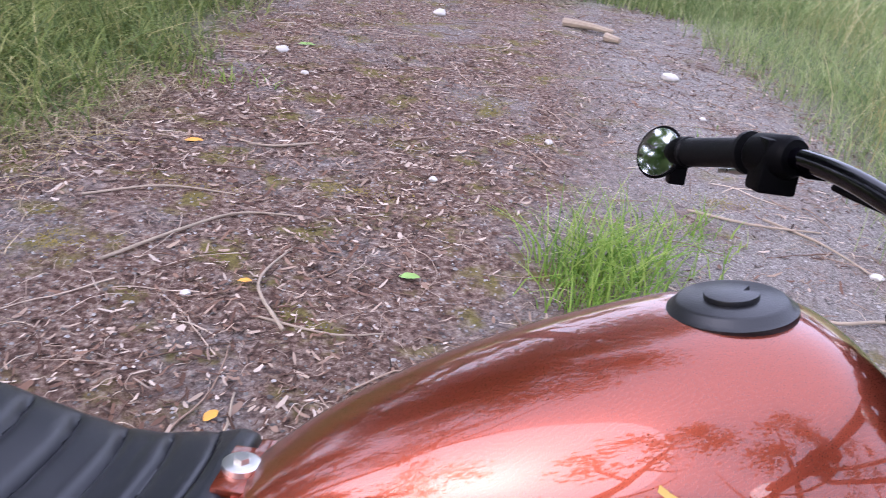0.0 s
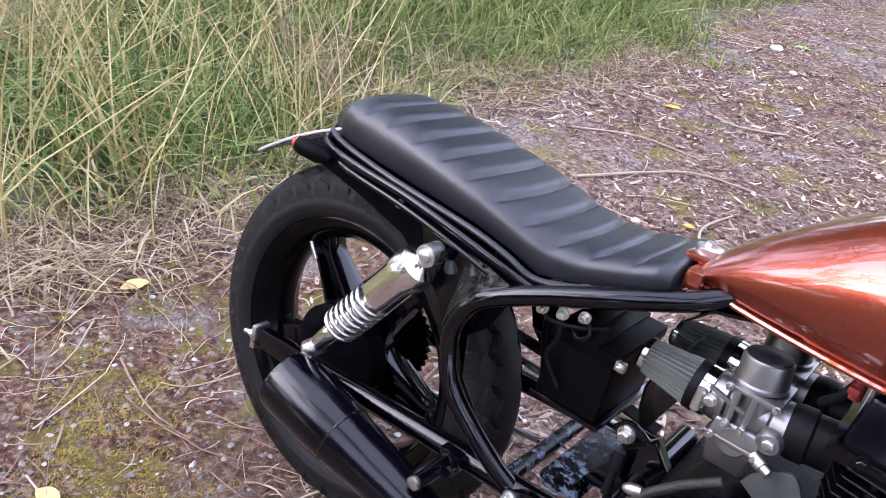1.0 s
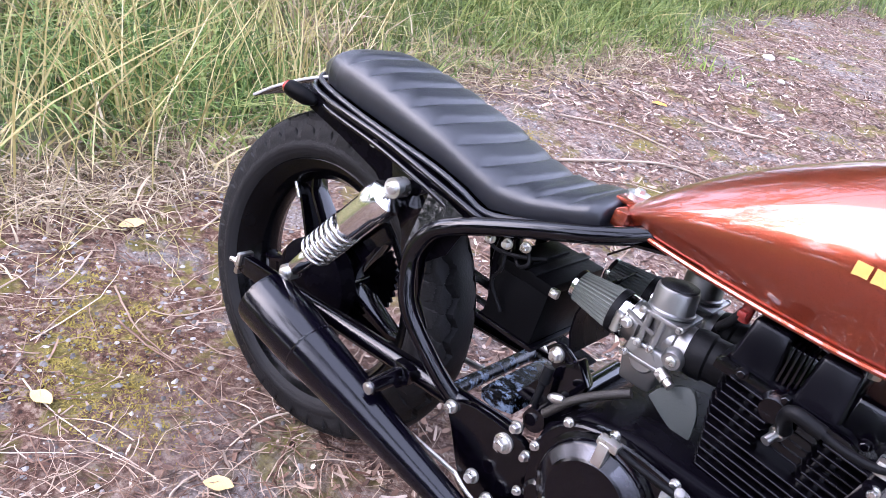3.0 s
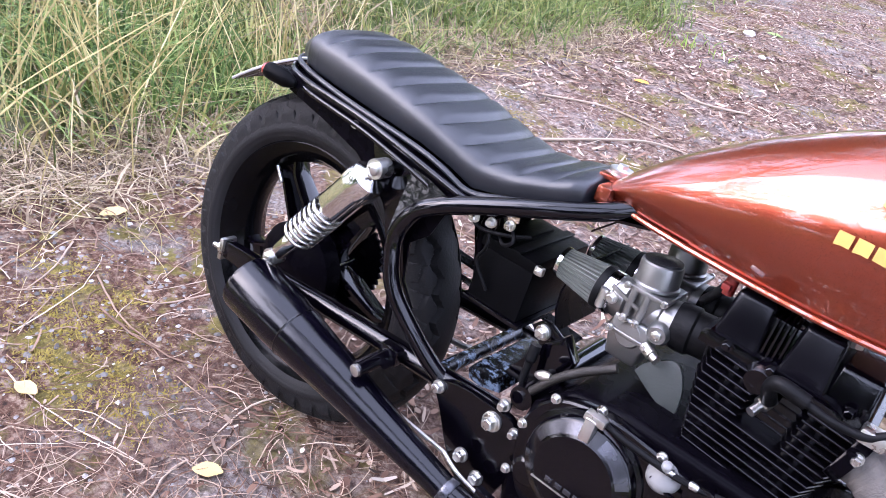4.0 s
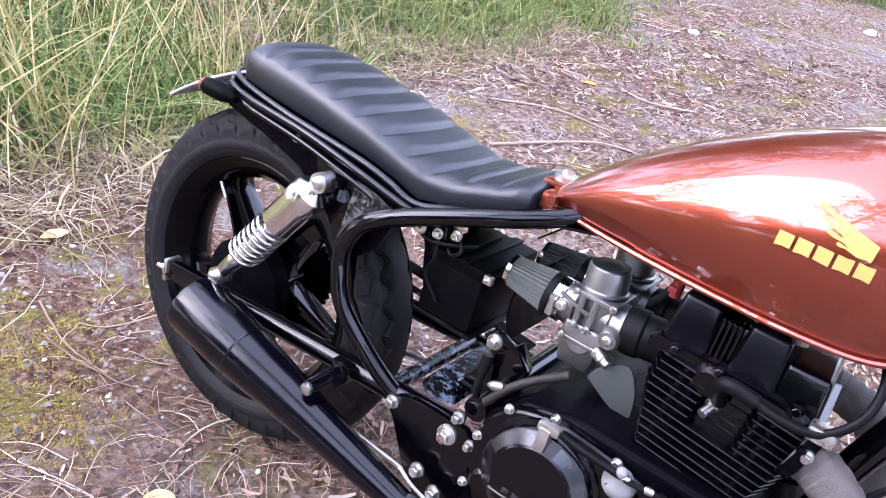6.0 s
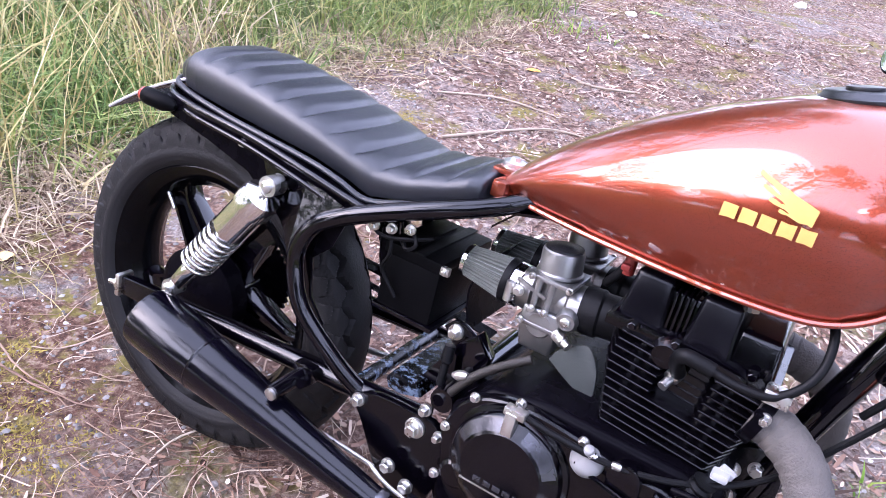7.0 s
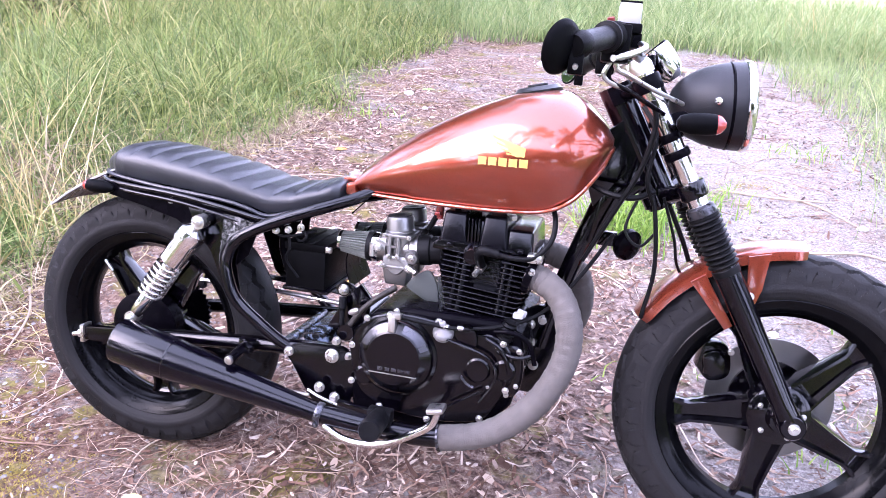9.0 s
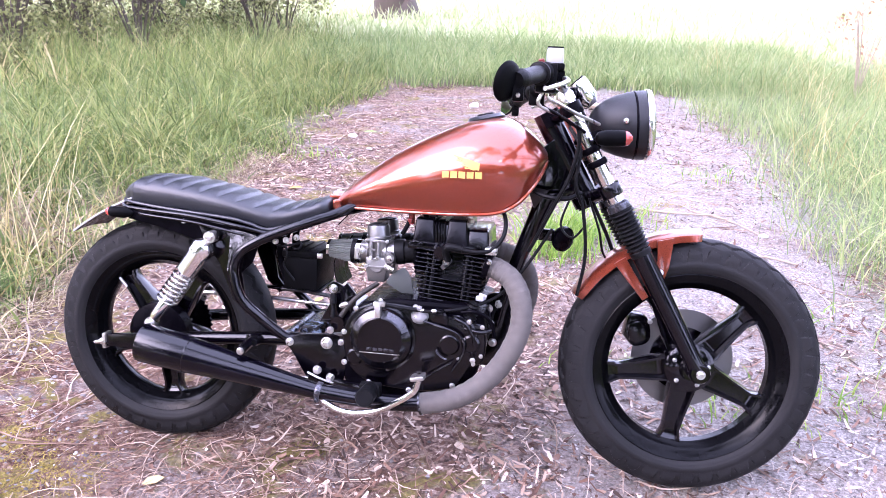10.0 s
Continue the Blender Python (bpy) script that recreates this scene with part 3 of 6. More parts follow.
fender = part("front_fender", moved(fender_arc(0.352, 0.060, 150.5, 90), STEER), COPPER, bike, "short copper painted front mudguard")
for s in (-1, 1):
    strap = slab([(1.172, 0.600), (1.198, 0.618), (1.262, 0.522), (1.248, 0.512)], s * 0.060, s * 0.068, 0.002)
    part("fender_stay", moved(strap, STEER), COPPER, fender)
    strap = slab([(1.272, 0.662), (1.312, 0.672), (1.306, 0.600), (1.290, 0.548), (1.280, 0.555)], s * 0.060, s * 0.067, 0.002)
    part("fender_stay", moved(strap, STEER), COPPER, fender)
    part("fender_bolt", moved(bolt(1.285, s * 0.067, 0.585, 0.006, 0.006, s), STEER), STEEL, fender)

# front brake caliper on the left leg
cal = part("brake_caliper", moved(join(slab(rounded([(1.225, 0.395), (1.238, 0.452), (1.285, 0.445), (1.296, 0.385), (1.255, 0.366)]), 0.045, 0.095, 0.010),
                                       slab(rounded([(1.240, 0.385), (1.236, 0.425), (1.262, 0.440), (1.284, 0.425), (1.286, 0.388), (1.262, 0.372)]), 0.032, 0.05, 0.008),
                                       box(1.285, 1.335, 0.075, 0.092, 0.385, 0.42, 0.004)), STEER), ENGINE, bike, "black cast front brake caliper")
for x, z in ((1.292, 0.436),):
    part("caliper_bolt", moved(bolt(x, 0.046, z, 0.005, 0.006), STEER), STEEL, cal)
part("brake_hose", moved(tube(curve([(1.24, 0.06, 0.46), (1.20, 0.07, 0.53), (1.18, 0.06, 0.62), (1.12, 0.03, 0.74)]), 0.005, 8), STEER), SOFT, cal)

# headlamp: a bullet shell with a chromed rim and a glass
LC, LD = Vector((1.225, 0.0, 0.942)), Vector((0.985, 0, 0.06)).normalized()
prof = [(0.0, 0.016), (0.04, 0.031), (0.12, 0.046), (0.28, 0.062), (0.48, 0.074), (0.70, 0.0815), (0.86, 0.0845), (1.0, 0.0855)]
lamp = part("headlight", moved(turned(prof, LC - LD * 0.135, LC, 40), STEER), SHELL, bike, "black bullet headlight shell", 50)
part("headlight_rim", moved(turned([(0, 0.0850), (0.2, 0.0880), (0.6, 0.0880), (0.9, 0.085), (1.0, 0.077)], LC, LC + LD * 0.017, 40), STEER), CHROME, lamp, "bright chrome headlight rim", 60)
part("headlight_lens", moved(turned([(0, 0.079), (0.4, 0.069), (0.75, 0.044), (1, 0.008)], LC + LD * 0.015, LC + LD * 0.028, 40), STEER), LENS, lamp, "clear glass lens", 60)
part("shell_seam", moved(turned([(0, 0.083), (0.5, 0.0853), (1, 0.0845)], LC - LD * 0.028, LC - LD * 0.022, 40), STEER), SATIN, lamp)
for s in (-1, 1):
    part("headlight_bolt", moved(turned([(0, 0.0085), (0.5, 0.008), (0.85, 0.005), (1, 0.001)], (1.172, s * 0.076, 0.948), (1.172, s * 0.088, 0.948), 20), STEER), CHROME, lamp)
    part("headlight_bracket", moved(join(slab(rounded([(1.06, 0.885), (1.072, 0.908), (1.115, 0.925), (1.130, 0.905), (1.11, 0.885)], 4), s * 0.066, s * 0.072, 0.002)), STEER), SATIN, lamp)
    ind = part("front_indicator", moved(turned([(0, 0.006), (0.08, 0.014), (0.35, 0.0195), (0.75, 0.020), (0.97, 0.0185), (1, 0.017)], (1.095, s * 0.140, 0.903), (1.165, s * 0.143, 0.906), 24), STEER), PLASTIC, bike, "small black bullet indicator with amber lens")
    part("indicator_lens", moved(turned([(0, 0.0185), (0.5, 0.016), (1, 0.006)], (1.164, s * 0.143, 0.906), (1.180, s * 0.1435, 0.9065), 24), STEER), AMBER, ind)
    part("indicator_stem", moved(tube([(1.105, s * 0.09, 0.895), (1.112, s * 0.13, 0.903)], 0.008, 10), STEER), SATIN, ind)

# speedometer and idiot lights in a chrome cup above the clamp
clock = part("speedometer", moved(turned([(0, 0.016), (0.25, 0.028), (0.8, 0.030), (1, 0.028)], (1.095, 0, 0.985), (1.050, 0, 1.038), 28), STEER), CHROME, bike, "small chrome speedometer cup")
part("dial", moved(turned([(0, 0.026), (1, 0.025)], (1.051, 0, 1.037), (1.048, 0, 1.040), 28), STEER), PLASTIC, clock)

# handlebar with grips, levers, switches and bar-end mirrors
half = [(1.030, -0.0, 1.005), (1.030, -0.05, 1.007), (1.012, -0.12, 1.018), (0.992, -0.20, 1.033), (0.972, -0.285, 1.036), (0.948, -0.345, 1.028), (0.911, -0.445, 1.008)]
right = curve(half, 6)
left = [Vector((p.x, -p.y, p.z)) for p in reversed(right)]
bar = part("handlebar", moved(tube(left[:-1] + right, 0.0118, 14), STEER), GLOSS, bike, "black tubular handlebar")
for s in (-1, 1):
    def sd(p):
        return Vector((p[0], p[1] * -s, p[2]))
    part("riser", moved(turned([(0, 0.016), (0.7, 0.016), (0.75, 0.020), (1, 0.020)], sd((1.045, -0.045, 0.950)), sd((1.030, -0.045, 1.020)), 16), STEER), SATIN, bar, "black handlebar riser")
    g = part("grip", moved(turned([(0, 0.025), (0.05, 0.025), (0.07, 0.0180), (0.93, 0.0180), (0.95, 0.0200), (1, 0.0195)], sd((0.951, -0.338, 1.029)), sd((0.911, -0.445, 1.008)), 20), STEER), SOFT, bar, "black rubber grip")
    part("switch_block", moved(join(turned([(0, 0.020), (0.1, 0.024), (0.9, 0.024), (1, 0.020)], sd((0.974, -0.275, 1.036)), sd((0.953, -0.332, 1.030)), 16),
                                    moved(box(-0.022, 0.022, -0.020, 0.020, -0.036, 0.024, 0.005), Matrix.Translation(sd((0.966, -0.303, 1.028))))), STEER), PLASTIC, bar, "black switch block")
    part("lever_pivot", moved(moved(box(-0.014, 0.014, -0.020, 0.020, -0.012, 0.012, 0.004), Matrix.Translation(sd((0.992, -0.272, 1.030)))), STEER), SATIN, bar)
    part("hand_lever", moved(tube(curve([sd((0.996, -0.272, 1.028)), sd((1.012, -0.315, 1.020)), sd((0.998, -0.37, 1.008)), sd((0.968, -0.43, 0.994)), sd((0.960, -0.446, 0.992))]), [0.005] * 24 + [0.0035] * 8 + [0.005], 10), STEER), STEEL, bar, "bare metal hand lever")
    part("mirror_clamp", moved(join(turned([(0, 0.019), (0.5, 0.021), (1, 0.016)], sd((0.914, -0.438, 1.009)), sd((0.902, -0.468, 1.003)), 16),
                                    moved(box(-0.011, 0.011, -0.010, 0.010, -0.032, 0.004, 0.003), Matrix.Translation(sd((0.908, -0.456, 0.996))))), STEER), PLASTIC, bar)
    mc, mn = sd((0.886, -0.472, 1.000)), Vector((-0.80, -0.56 * s, 0.22)).normalized()
    big = 0.9 if s < 0 else 0.80
    disc = part("bar_end_mirror", moved(turned([(q, r * big) for q, r in ((0, 0.014), (0.3, 0.034), (0.6, 0.043), (0.9, 0.0445), (1, 0.042))], mc - mn * 0.009, mc + mn * 0.004, 36), STEER), PLASTIC, bar, "round black bar-end mirror", 55)
    part("mirror_glass", moved(turned([(0, 0.0405 * big), (1, 0.040 * big)], mc + mn * 0.0042, mc + mn * 0.0052, 36), STEER), MIRROR, disc)
    part("mirror_bolt", moved(turned([(0, 0.0045), (1, 0.004)], sd((0.908, -0.466, 0.976)), sd((0.908, -0.478, 0.974)), 8), STEER), STEEL, disc)
res = part("brake_reservoir", moved(join(box(0.962, 1.004, -0.302, -0.258, 1.040, 1.056, 0.004), box(0.966, 1.000, -0.298, -0.262, 1.0875, 1.090, 0.001)), STEER), PLASTIC, bar, "square cloudy brake fluid reservoir")
part("reservoir_body", moved(box(0.965, 1.001, -0.299, -0.261, 1.050, 1.088, 0.006), STEER), CLOUDY, res, "cloudy grey reservoir body")
part("kill_button", moved(turned([(0, 0.007), (1, 0.006)], (0.955, -0.318, 1.050), (0.953, -0.321, 1.060), 14), STEER), REDRUB, bar)

# cables from the bar to the frame
cables = [
    (STEEL, 0.0044, [(0.990, -0.268, 1.014), (0.994, -0.262, 0.996), (1.014, -0.235, 0.986), (1.062, -0.145, 0.962), (1.115, -0.06, 0.940)]),
    (SATIN, 0.0044, [(0.985, -0.300, 1.010), (0.985, -0.290, 0.978), (1.015, -0.25, 0.962), (1.060, -0.16, 0.935), (1.095, -0.07, 0.912)]),
    (STEEL, 0.0042, [(0.985, -0.300, 1.008), (0.975, -0.300, 0.985), (0.990, -0.285, 0.972), (1.010, -0.255, 0.964)]),
    (SOFT, 0.0050, [(1.060, -0.14, 0.945), (1.070, -0.135, 0.90), (1.055, -0.125, 0.82), (1.020, -0.11, 0.74), (0.965, -0.08, 0.62)]),
    (SOFT, 0.0045, [(1.000, 0.27, 1.00), (1.055, 0.16, 0.98), (1.085, 0.05, 0.90), (1.070, -0.03, 0.80), (1.090, -0.07, 0.74), (1.105, -0.075, 0.62), (1.092, -0.07, 0.515)]),
    (SOFT, 0.0030, [(1.105, -0.06, 0.76), (1.135, -0.055, 0.68), (1.150, -0.03, 0.62), (1.185, 0.0, 0.57)]),
    (SOFT, 0.0060, [(1.085, -0.09, 0.775), (1.05, -0.105, 0.760), (1.00, -0.10, 0.762), (0.96, -0.07, 0.775)]),
    (SOFT, 0.0030, [(1.06, -0.04, 0.76), (1.04, -0.06, 0.69), (1.07, -0.07, 0.66), (1.10, -0.06, 0.69)]),
    (SOFT, 0.0040, [(1.045, -0.09, 0.93), (1.075, -0.115, 0.88), (1.068, -0.12, 0.80), (1.085, -0.10, 0.75)]),
]
cables.append((SOFT, 0.0050, [(0.985, 0.262, 1.016), (1.008, 0.205, 1.020), (1.032, 0.130, 1.010), (1.058, 0.060, 0.990), (1.090, 0.020, 0.940)]))
for material, r, pts in cables:
    part("cable", moved(tube(curve(pts, 8), r, 8), NONE), material, bike, "hanging control cable")

# ---- fuel tank
def tank_top(x):
    xs = [0.462, 0.48, 0.52, 0.60, 0.69, 0.776, 0.82, 0.87, 0.905, 0.94, 0.965, 0.985, 0.997]
    zs = [0.724, 0.744, 0.782, 0.840, 0.890, 0.928, 0.942, 0.949, 0.945, 0.926, 0.904, 0.880, 0.862]
    return float(np.interp(x, xs, zs))


def tank_half(x):
    xs = [0.462, 0.48, 0.52, 0.60, 0.69, 0.776, 0.82, 0.87, 0.905, 0.94, 0.965, 0.985, 0.997]
    ws = [0.056, 0.070, 0.093, 0.125, 0.149, 0.163, 0.167, 0.167, 0.164, 0.155, 0.141, 0.116, 0.082]
    return float(np.interp(x, xs, ws))


def tank_low(x):
    return float(np.interp(x, [0.462, 0.50, 0.64, 0.78, 0.87, 0.905, 0.94, 0.965, 0.985, 0.997], [0.700, 0.700, 0.703, 0.707, 0.713, 0.722, 0.745, 0.774, 0.812, 0.845]))


def smooth_rows(fn, x, k=0.034):
    k = min(k, max(0.0, x - 0.462), max(0.0, 0.997 - x))
    return sum(w * fn(x + q * k) for q, w in ((-1, 0.08), (-0.66, 0.15), (-0.33, 0.18), (0, 0.18), (0.33, 0.18), (0.66, 0.15), (1, 0.08)))


def tank_point(x, a):
    """a: 0 at the right lower seam, 180 over the crown at the left one."""
    w, t, b = smooth_rows(tank_half, x), smooth_rows(tank_top, x), smooth_rows(tank_low, x)
    c, s = math.cos(radians(a)), math.sin(radians(a))
    y = -w * math.copysign(abs(c) ** 0.80, c)
    tuck = 0.69 + 0.31 * math.sin(min(1.0, max(0.0, s) / 0.62) * math.pi / 2)
    return Vector((x, y * tuck, b + (t - b) * max(0.0, s) ** 0.94))


xs = [0.462 + (0.997 - 0.462) * (0.5 - 0.5 * math.cos(math.pi * i / 70)) for i in range(71)]
rings = [[tank_point(x, 180 * j / 48) for j in range(49)] for x in xs]
tank = part("fuel_tank", loft(rings), COPPER, bike, "teardrop fuel tank in glossy copper metallic paint", 60)
# welded seam flange along the lower edge and round both ends
lip = [tank_point(x, 0) + Vector((0, -0.003, -0.002)) for x in xs]
back = [Vector((p.x, -p.y, p.z)) for p in reversed(lip)]
part("seam_flange", tube(lip + back[1:] + [lip[0]], 0.0042, 8, False), COPPER, tank)
part("tank_tail", join(box(0.452, 0.474, -0.066, 0.066, 0.692, 0.716, 0.005), box(0.435, 0.47, -0.035, 0.035, 0.716, 0.724, 0.003)), COPPER, tank, "copper mounting tab behind the tank")
part("tank_bolt", join(turned([(0, 0.017), (0.8, 0.017), (1, 0.014)], (0.452, 0, 0.724), (0.452, 0, 0.731), 24),
                       turned([(0, 0.008), (1, 0.007)], (0.452, 0, 0.731), (0.452, 0, 0.736), 6)), STEEL, tank, "large zinc washer and bolt")
cz = tank_top(0.835)
capm = Matrix.Translation((0.835, 0, cz - 0.0105)) @ Matrix.Rotation(radians(-13), 4, 'Y')
cap = part("filler_cap", moved(turned([(0, 0.047), (0.2, 0.0495), (0.5, 0.0495), (0.6, 0.046), (0.9, 0.043), (1, 0.040)], (0, 0, 0), (0, 0, 0.016), 44), capm), CAPB, tank, "round satin black filler cap")
part("cap_lock_cover", moved(slab([(0.021 * math.cos(radians(a)), 0.021 * math.sin(radians(a))) for a in range(0, 330, 12)] + [(0.010, -0.003)], 0, 0.005, 0.001),
                             capm @ Matrix.Translation((0, 0, 0.0155)) @ Matrix.Rotation(radians(90), 4, 'X')), CAPB, cap)


def on_tank(x, z):
    """The tank's right flank at a side-view place."""
    best = min((tank_point(x, a) for a in np.arange(0, 90, 0.5)), key=lambda p: abs(p.z - z))
    return best + Vector((0, -0.0022, 0.0006))


def decal(outline, n=6):
    """A thin film that follows the flank; outline in x and z, filled by strips between two edges."""
    lo, hi = outline
    v, f = [], []
    for i in range(len(lo)):
        for j in range(n):
            s = j / (n - 1)
            v.append(on_tank(lo[i][0] + (hi[i][0] - lo[i][0]) * s, lo[i][1] + (hi[i][1] - lo[i][1]) * s))
    for i in range(len(lo) - 1):
        for j in range(n - 1):
            f.append((i * n + j, (i + 1) * n + j, (i + 1) * n + j + 1, i * n + j + 1))
    return v, f


for i in range(5):                                     # maker's name as plain blocks
    x0 = 0.749 + 0.0202 * i
    dz = 0.0005 * i
    part("badge_block", decal(([(x0, 0.797 + dz), (x0 + 0.008, 0.797 + dz), (x0 + 0.0165, 0.797 + dz)], [(x0, 0.813 + dz), (x0 + 0.008, 0.813 + dz), (x0 + 0.0165, 0.813 + dz)])), GOLD, tank)
for k, (tx, tz, w) in enumerate(((0.7715, 0.853, 0.0050), (0.7800, 0.841, 0.0046), (0.7900, 0.831, 0.0040), (0.8030, 0.8235, 0.0034))):
    lo, hi = [], []
    for i in range(9):                                # one feather of the wing, swept up and back from its root
        q = i / 8
        cx, cz = 0.8385 + (tx - 0.8385) * q, 0.8215 + 0.0035 * (3 - k) + (tz - 0.8215 - 0.0035 * (3 - k)) * (q ** 1.15)
        h = w * (0.55 + 0.45 * math.sin(math.pi * min(1, q + 0.25))) * (1 - 0.8 * max(0, q - 0.75) * 4 * (q - 0.75))
        lo.append((cx, cz - h * 0.85))
        hi.append((cx + h * 0.35, cz + h * 0.85))
    part("badge_feather", decal((lo, hi), 4), GOLD, tank, "plain gold feather of a wing shape")

# ---- seat
def seat_low(x):
    return float(np.interp(x, [-0.10, 0.03, 0.185, 0.246, 0.292, 0.338, 0.44], [0.678, 0.668, 0.656, 0.645, 0.632, 0.642, 0.676]))


def seat_high(x):
    return float(np.interp(x, [-0.13, -0.08, -0.03, 0.02, 0.10, 0.176, 0.253, 0.30, 0.34, 0.40, 0.445], [0.737, 0.748, 0.750, 0.747, 0.736, 0.722, 0.702, 0.695, 0.696, 0.711, 0.730]))


def seat_half(x):
    return float(np.interp(x, [-0.10, -0.06, 0.0, 0.15, 0.28, 0.36, 0.445], [0.094, 0.104, 0.109, 0.112, 0.111, 0.103, 0.090]))


rings = []
N = 240
for i in range(N + 1):
    s = i / N
    x = -0.132 + 0.580 * s
    end = min(1.0, max(0.0, (x + 0.132)) / 0.045) ** 0.5
    endf = min(1.0, max(0.0, (0.448 - x) / 0.020)) ** 0.5 if x > 0.428 else 1.0
    lo, hi, hw = seat_low(x), seat_high(x), seat_half(x) * (0.55 + 0.45 * end) * (0.9 + 0.1 * endf)
    mid = lo + (hi - lo) * 0.35
    hi = mid + (hi - mid) * max(end, 0.02) * (0.55 + 0.45 * endf)
    ring = []
    for j in range(36):
        a = math.pi * j / 35
        c, sn = math.cos(a), math.sin(a)
        y = -hw * math.copysign(abs(c) ** 0.52, c)
        lift = max(0.0, sn) ** 0.66
        across = y / hw
        ph = ((x + 0.132) + 0.018 * across * across) / 0.0500
        f = ph % 1
        rib = (1 - abs(2 * f - 1) ** 5) if 0.01 < ph < 11.0 else 0.85
        top = mid + (hi - mid) * (0.90 + 0.10 * (1 - across * across))
        z = mid + (top - mid) * lift - 0.0115 * (1 - rib) * min(1.0, max(0.0, (0.95 - abs(across)) / 0.28))
        ring.append(Vector((x, y, z)))
    for j in range(8):
        a = j / 7
        y = hw * (1 - 2 * a) * 0.96
        z = lo + (0.0 if 0 < j < 7 else 0.006)
        ring.append(Vector((x, y, z)))
    rings.append(ring)
seat = part("seat", loft(rings), VINYL, bike, "low black vinyl seat with cross-ribbed padding", 50)

pipe = curve([(0.44, -0.088, 0.678), (0.34, -0.108, 0.645), (0.292, -0.116, 0.635), (0.246, -0.120, 0.648), (0.185, -0.122, 0.659), (0.03, -0.120, 0.671), (-0.08, -0.104, 0.680), (-0.124, -0.070, 0.683), (-0.131, 0, 0.684)], 8)
part("seat_piping", tube(pipe + [Vector((p.x, -p.y, p.z)) for p in reversed(pipe)][1:], 0.0045, 8), VINYL, seat)

# ---- frame
def pair(name, pts, r, material=GLOSS, label="", n=14, k=8):
    for s in (1, -1):
        part(name, tube(curve([(x, y * s, z) for x, y, z in pts], k), r, n), material, bike, label)


pair("frame_tube", [(0.53, -0.040, 0.712), (0.470, -0.078, 0.684), (0.40, -0.106, 0.658), (0.32, -0.126, 0.626), (0.272, -0.137, 0.603), (0.236, -0.143, 0.577), (0.218, -0.147, 0.538), (0.221, -0.149, 0.500),
                    (0.243, -0.150, 0.450), (0.297, -0.146, 0.402), (0.350, -0.134, 0.360), (0.395, -0.118, 0.335)], 0.0135, label="gloss black frame tube")
pair("seat_loop", [(0.305, -0.124, 0.624), (0.27, -0.126, 0.630), (0.185, -0.128, 0.645), (0.086, -0.127, 0.658), (-0.03, -0.122, 0.664), (-0.100, -0.106, 0.668), (-0.132, -0.06, 0.672), (-0.140, 0.0, 0.673)], 0.0062, label="black welded seat hoop")
pair("seat_loop", [(0.300, -0.129, 0.606), (0.262, -0.131, 0.613), (0.185, -0.132, 0.629), (0.086, -0.131, 0.644), (-0.03, -0.126, 0.652), (-0.080, -0.112, 0.656)], 0.0045)
part("frame_tube", tube(curve([(1.035, 0, 0.86), (0.992, 0, 0.745), (0.958, 0, 0.645), (0.928, 0, 0.55), (0.905, 0, 0.46), (0.892, 0, 0.40)]), 0.020, 18), GLOSS, bike, "thick gloss black frame down tube")
part("frame_neck", slab([(1.000, 0.885), (1.050, 0.870), (1.085, 0.795), (1.072, 0.770), (1.025, 0.735), (0.985, 0.640), (0.968, 0.645), (0.985, 0.760)], -0.030, 0.030, 0.006), GLOSS, bike, "black steering neck gusset")
part("frame_backbone", tube(curve([(1.03, 0, 0.86), (0.93, 0, 0.80), (0.80, 0, 0.755), (0.60, 0, 0.73), (0.46, 0, 0.69)]), 0.026, 16), GLOSS, bike)
part("frame_gusset", slab([(1.03, 0.80), (1.01, 0.90), (0.93, 0.83), (0.97, 0.72)], -0.032, 0.032, 0.004), GLOSS, bike)
part("cross_tube", tube([(0.29, -0.12, 0.622), (0.29, 0.12, 0.622)], 0.011, 12), GLOSS, bike)
for s in (1, -1):
    y = -0.118 * s
    g = slab([(0.110, 0.640), (0.27, 0.622), (0.238, 0.570), (0.228, 0.520), (0.238, 0.455), (0.268, 0.420), (0.240, 0.410), (0.205, 0.445), (0.168, 0.540), (0.130, 0.592)], y, y - 0.007 * s, 0.002)
    part("shock_mount_plate", g, GLOSS, bike)
    p = slab(rounded([(0.350, 0.350), (0.395, 0.372), (0.455, 0.376), (0.500, 0.372), (0.520, 0.32), (0.505, 0.235), (0.455, 0.222), (0.415, 0.26), (0.375, 0.325)], 4), -0.132 * s, -0.146 * s, 0.003)
    pl = part("pivot_plate", p, ENGINE, bike, "black swingarm pivot plate")
    for x, z, r in ((0.370, 0.351, 0.008), (0.478, 0.392, 0.007), (0.507, 0.362, 0.006)):
        part("plate_bolt", bolt(x, -0.146 * s, z, r, 0.010, -s), STEEL, pl)
    part("pivot_bolt", join(turned([(0, 0.0155), (0.8, 0.0155), (1, 0.013)], (0.469, -0.146 * s, 0.356), (0.469, -0.151 * s, 0.356), 26),
                            bolt(0.469, -0.150 * s, 0.356, 0.0095, 0.010, -s)), STEEL, pl, "large bright pivot bolt")
    # swingarm with its chain adjuster
    arm = part("swingarm", join(tube(curve([(0.47, -0.118 * s, 0.356), (0.34, -0.125 * s, 0.350), (0.10, -0.125 * s, 0.330), (-0.06, -0.122 * s, 0.310)]), 0.0175, 14),
                                slab([(-0.16, 0.285), (-0.16, 0.318), (-0.05, 0.330), (0.02, 0.335), (0.02, 0.298), (-0.05, 0.288)], -0.114 * s, -0.132 * s, 0.003)), ENGINE, bike, "gloss black swingarm")
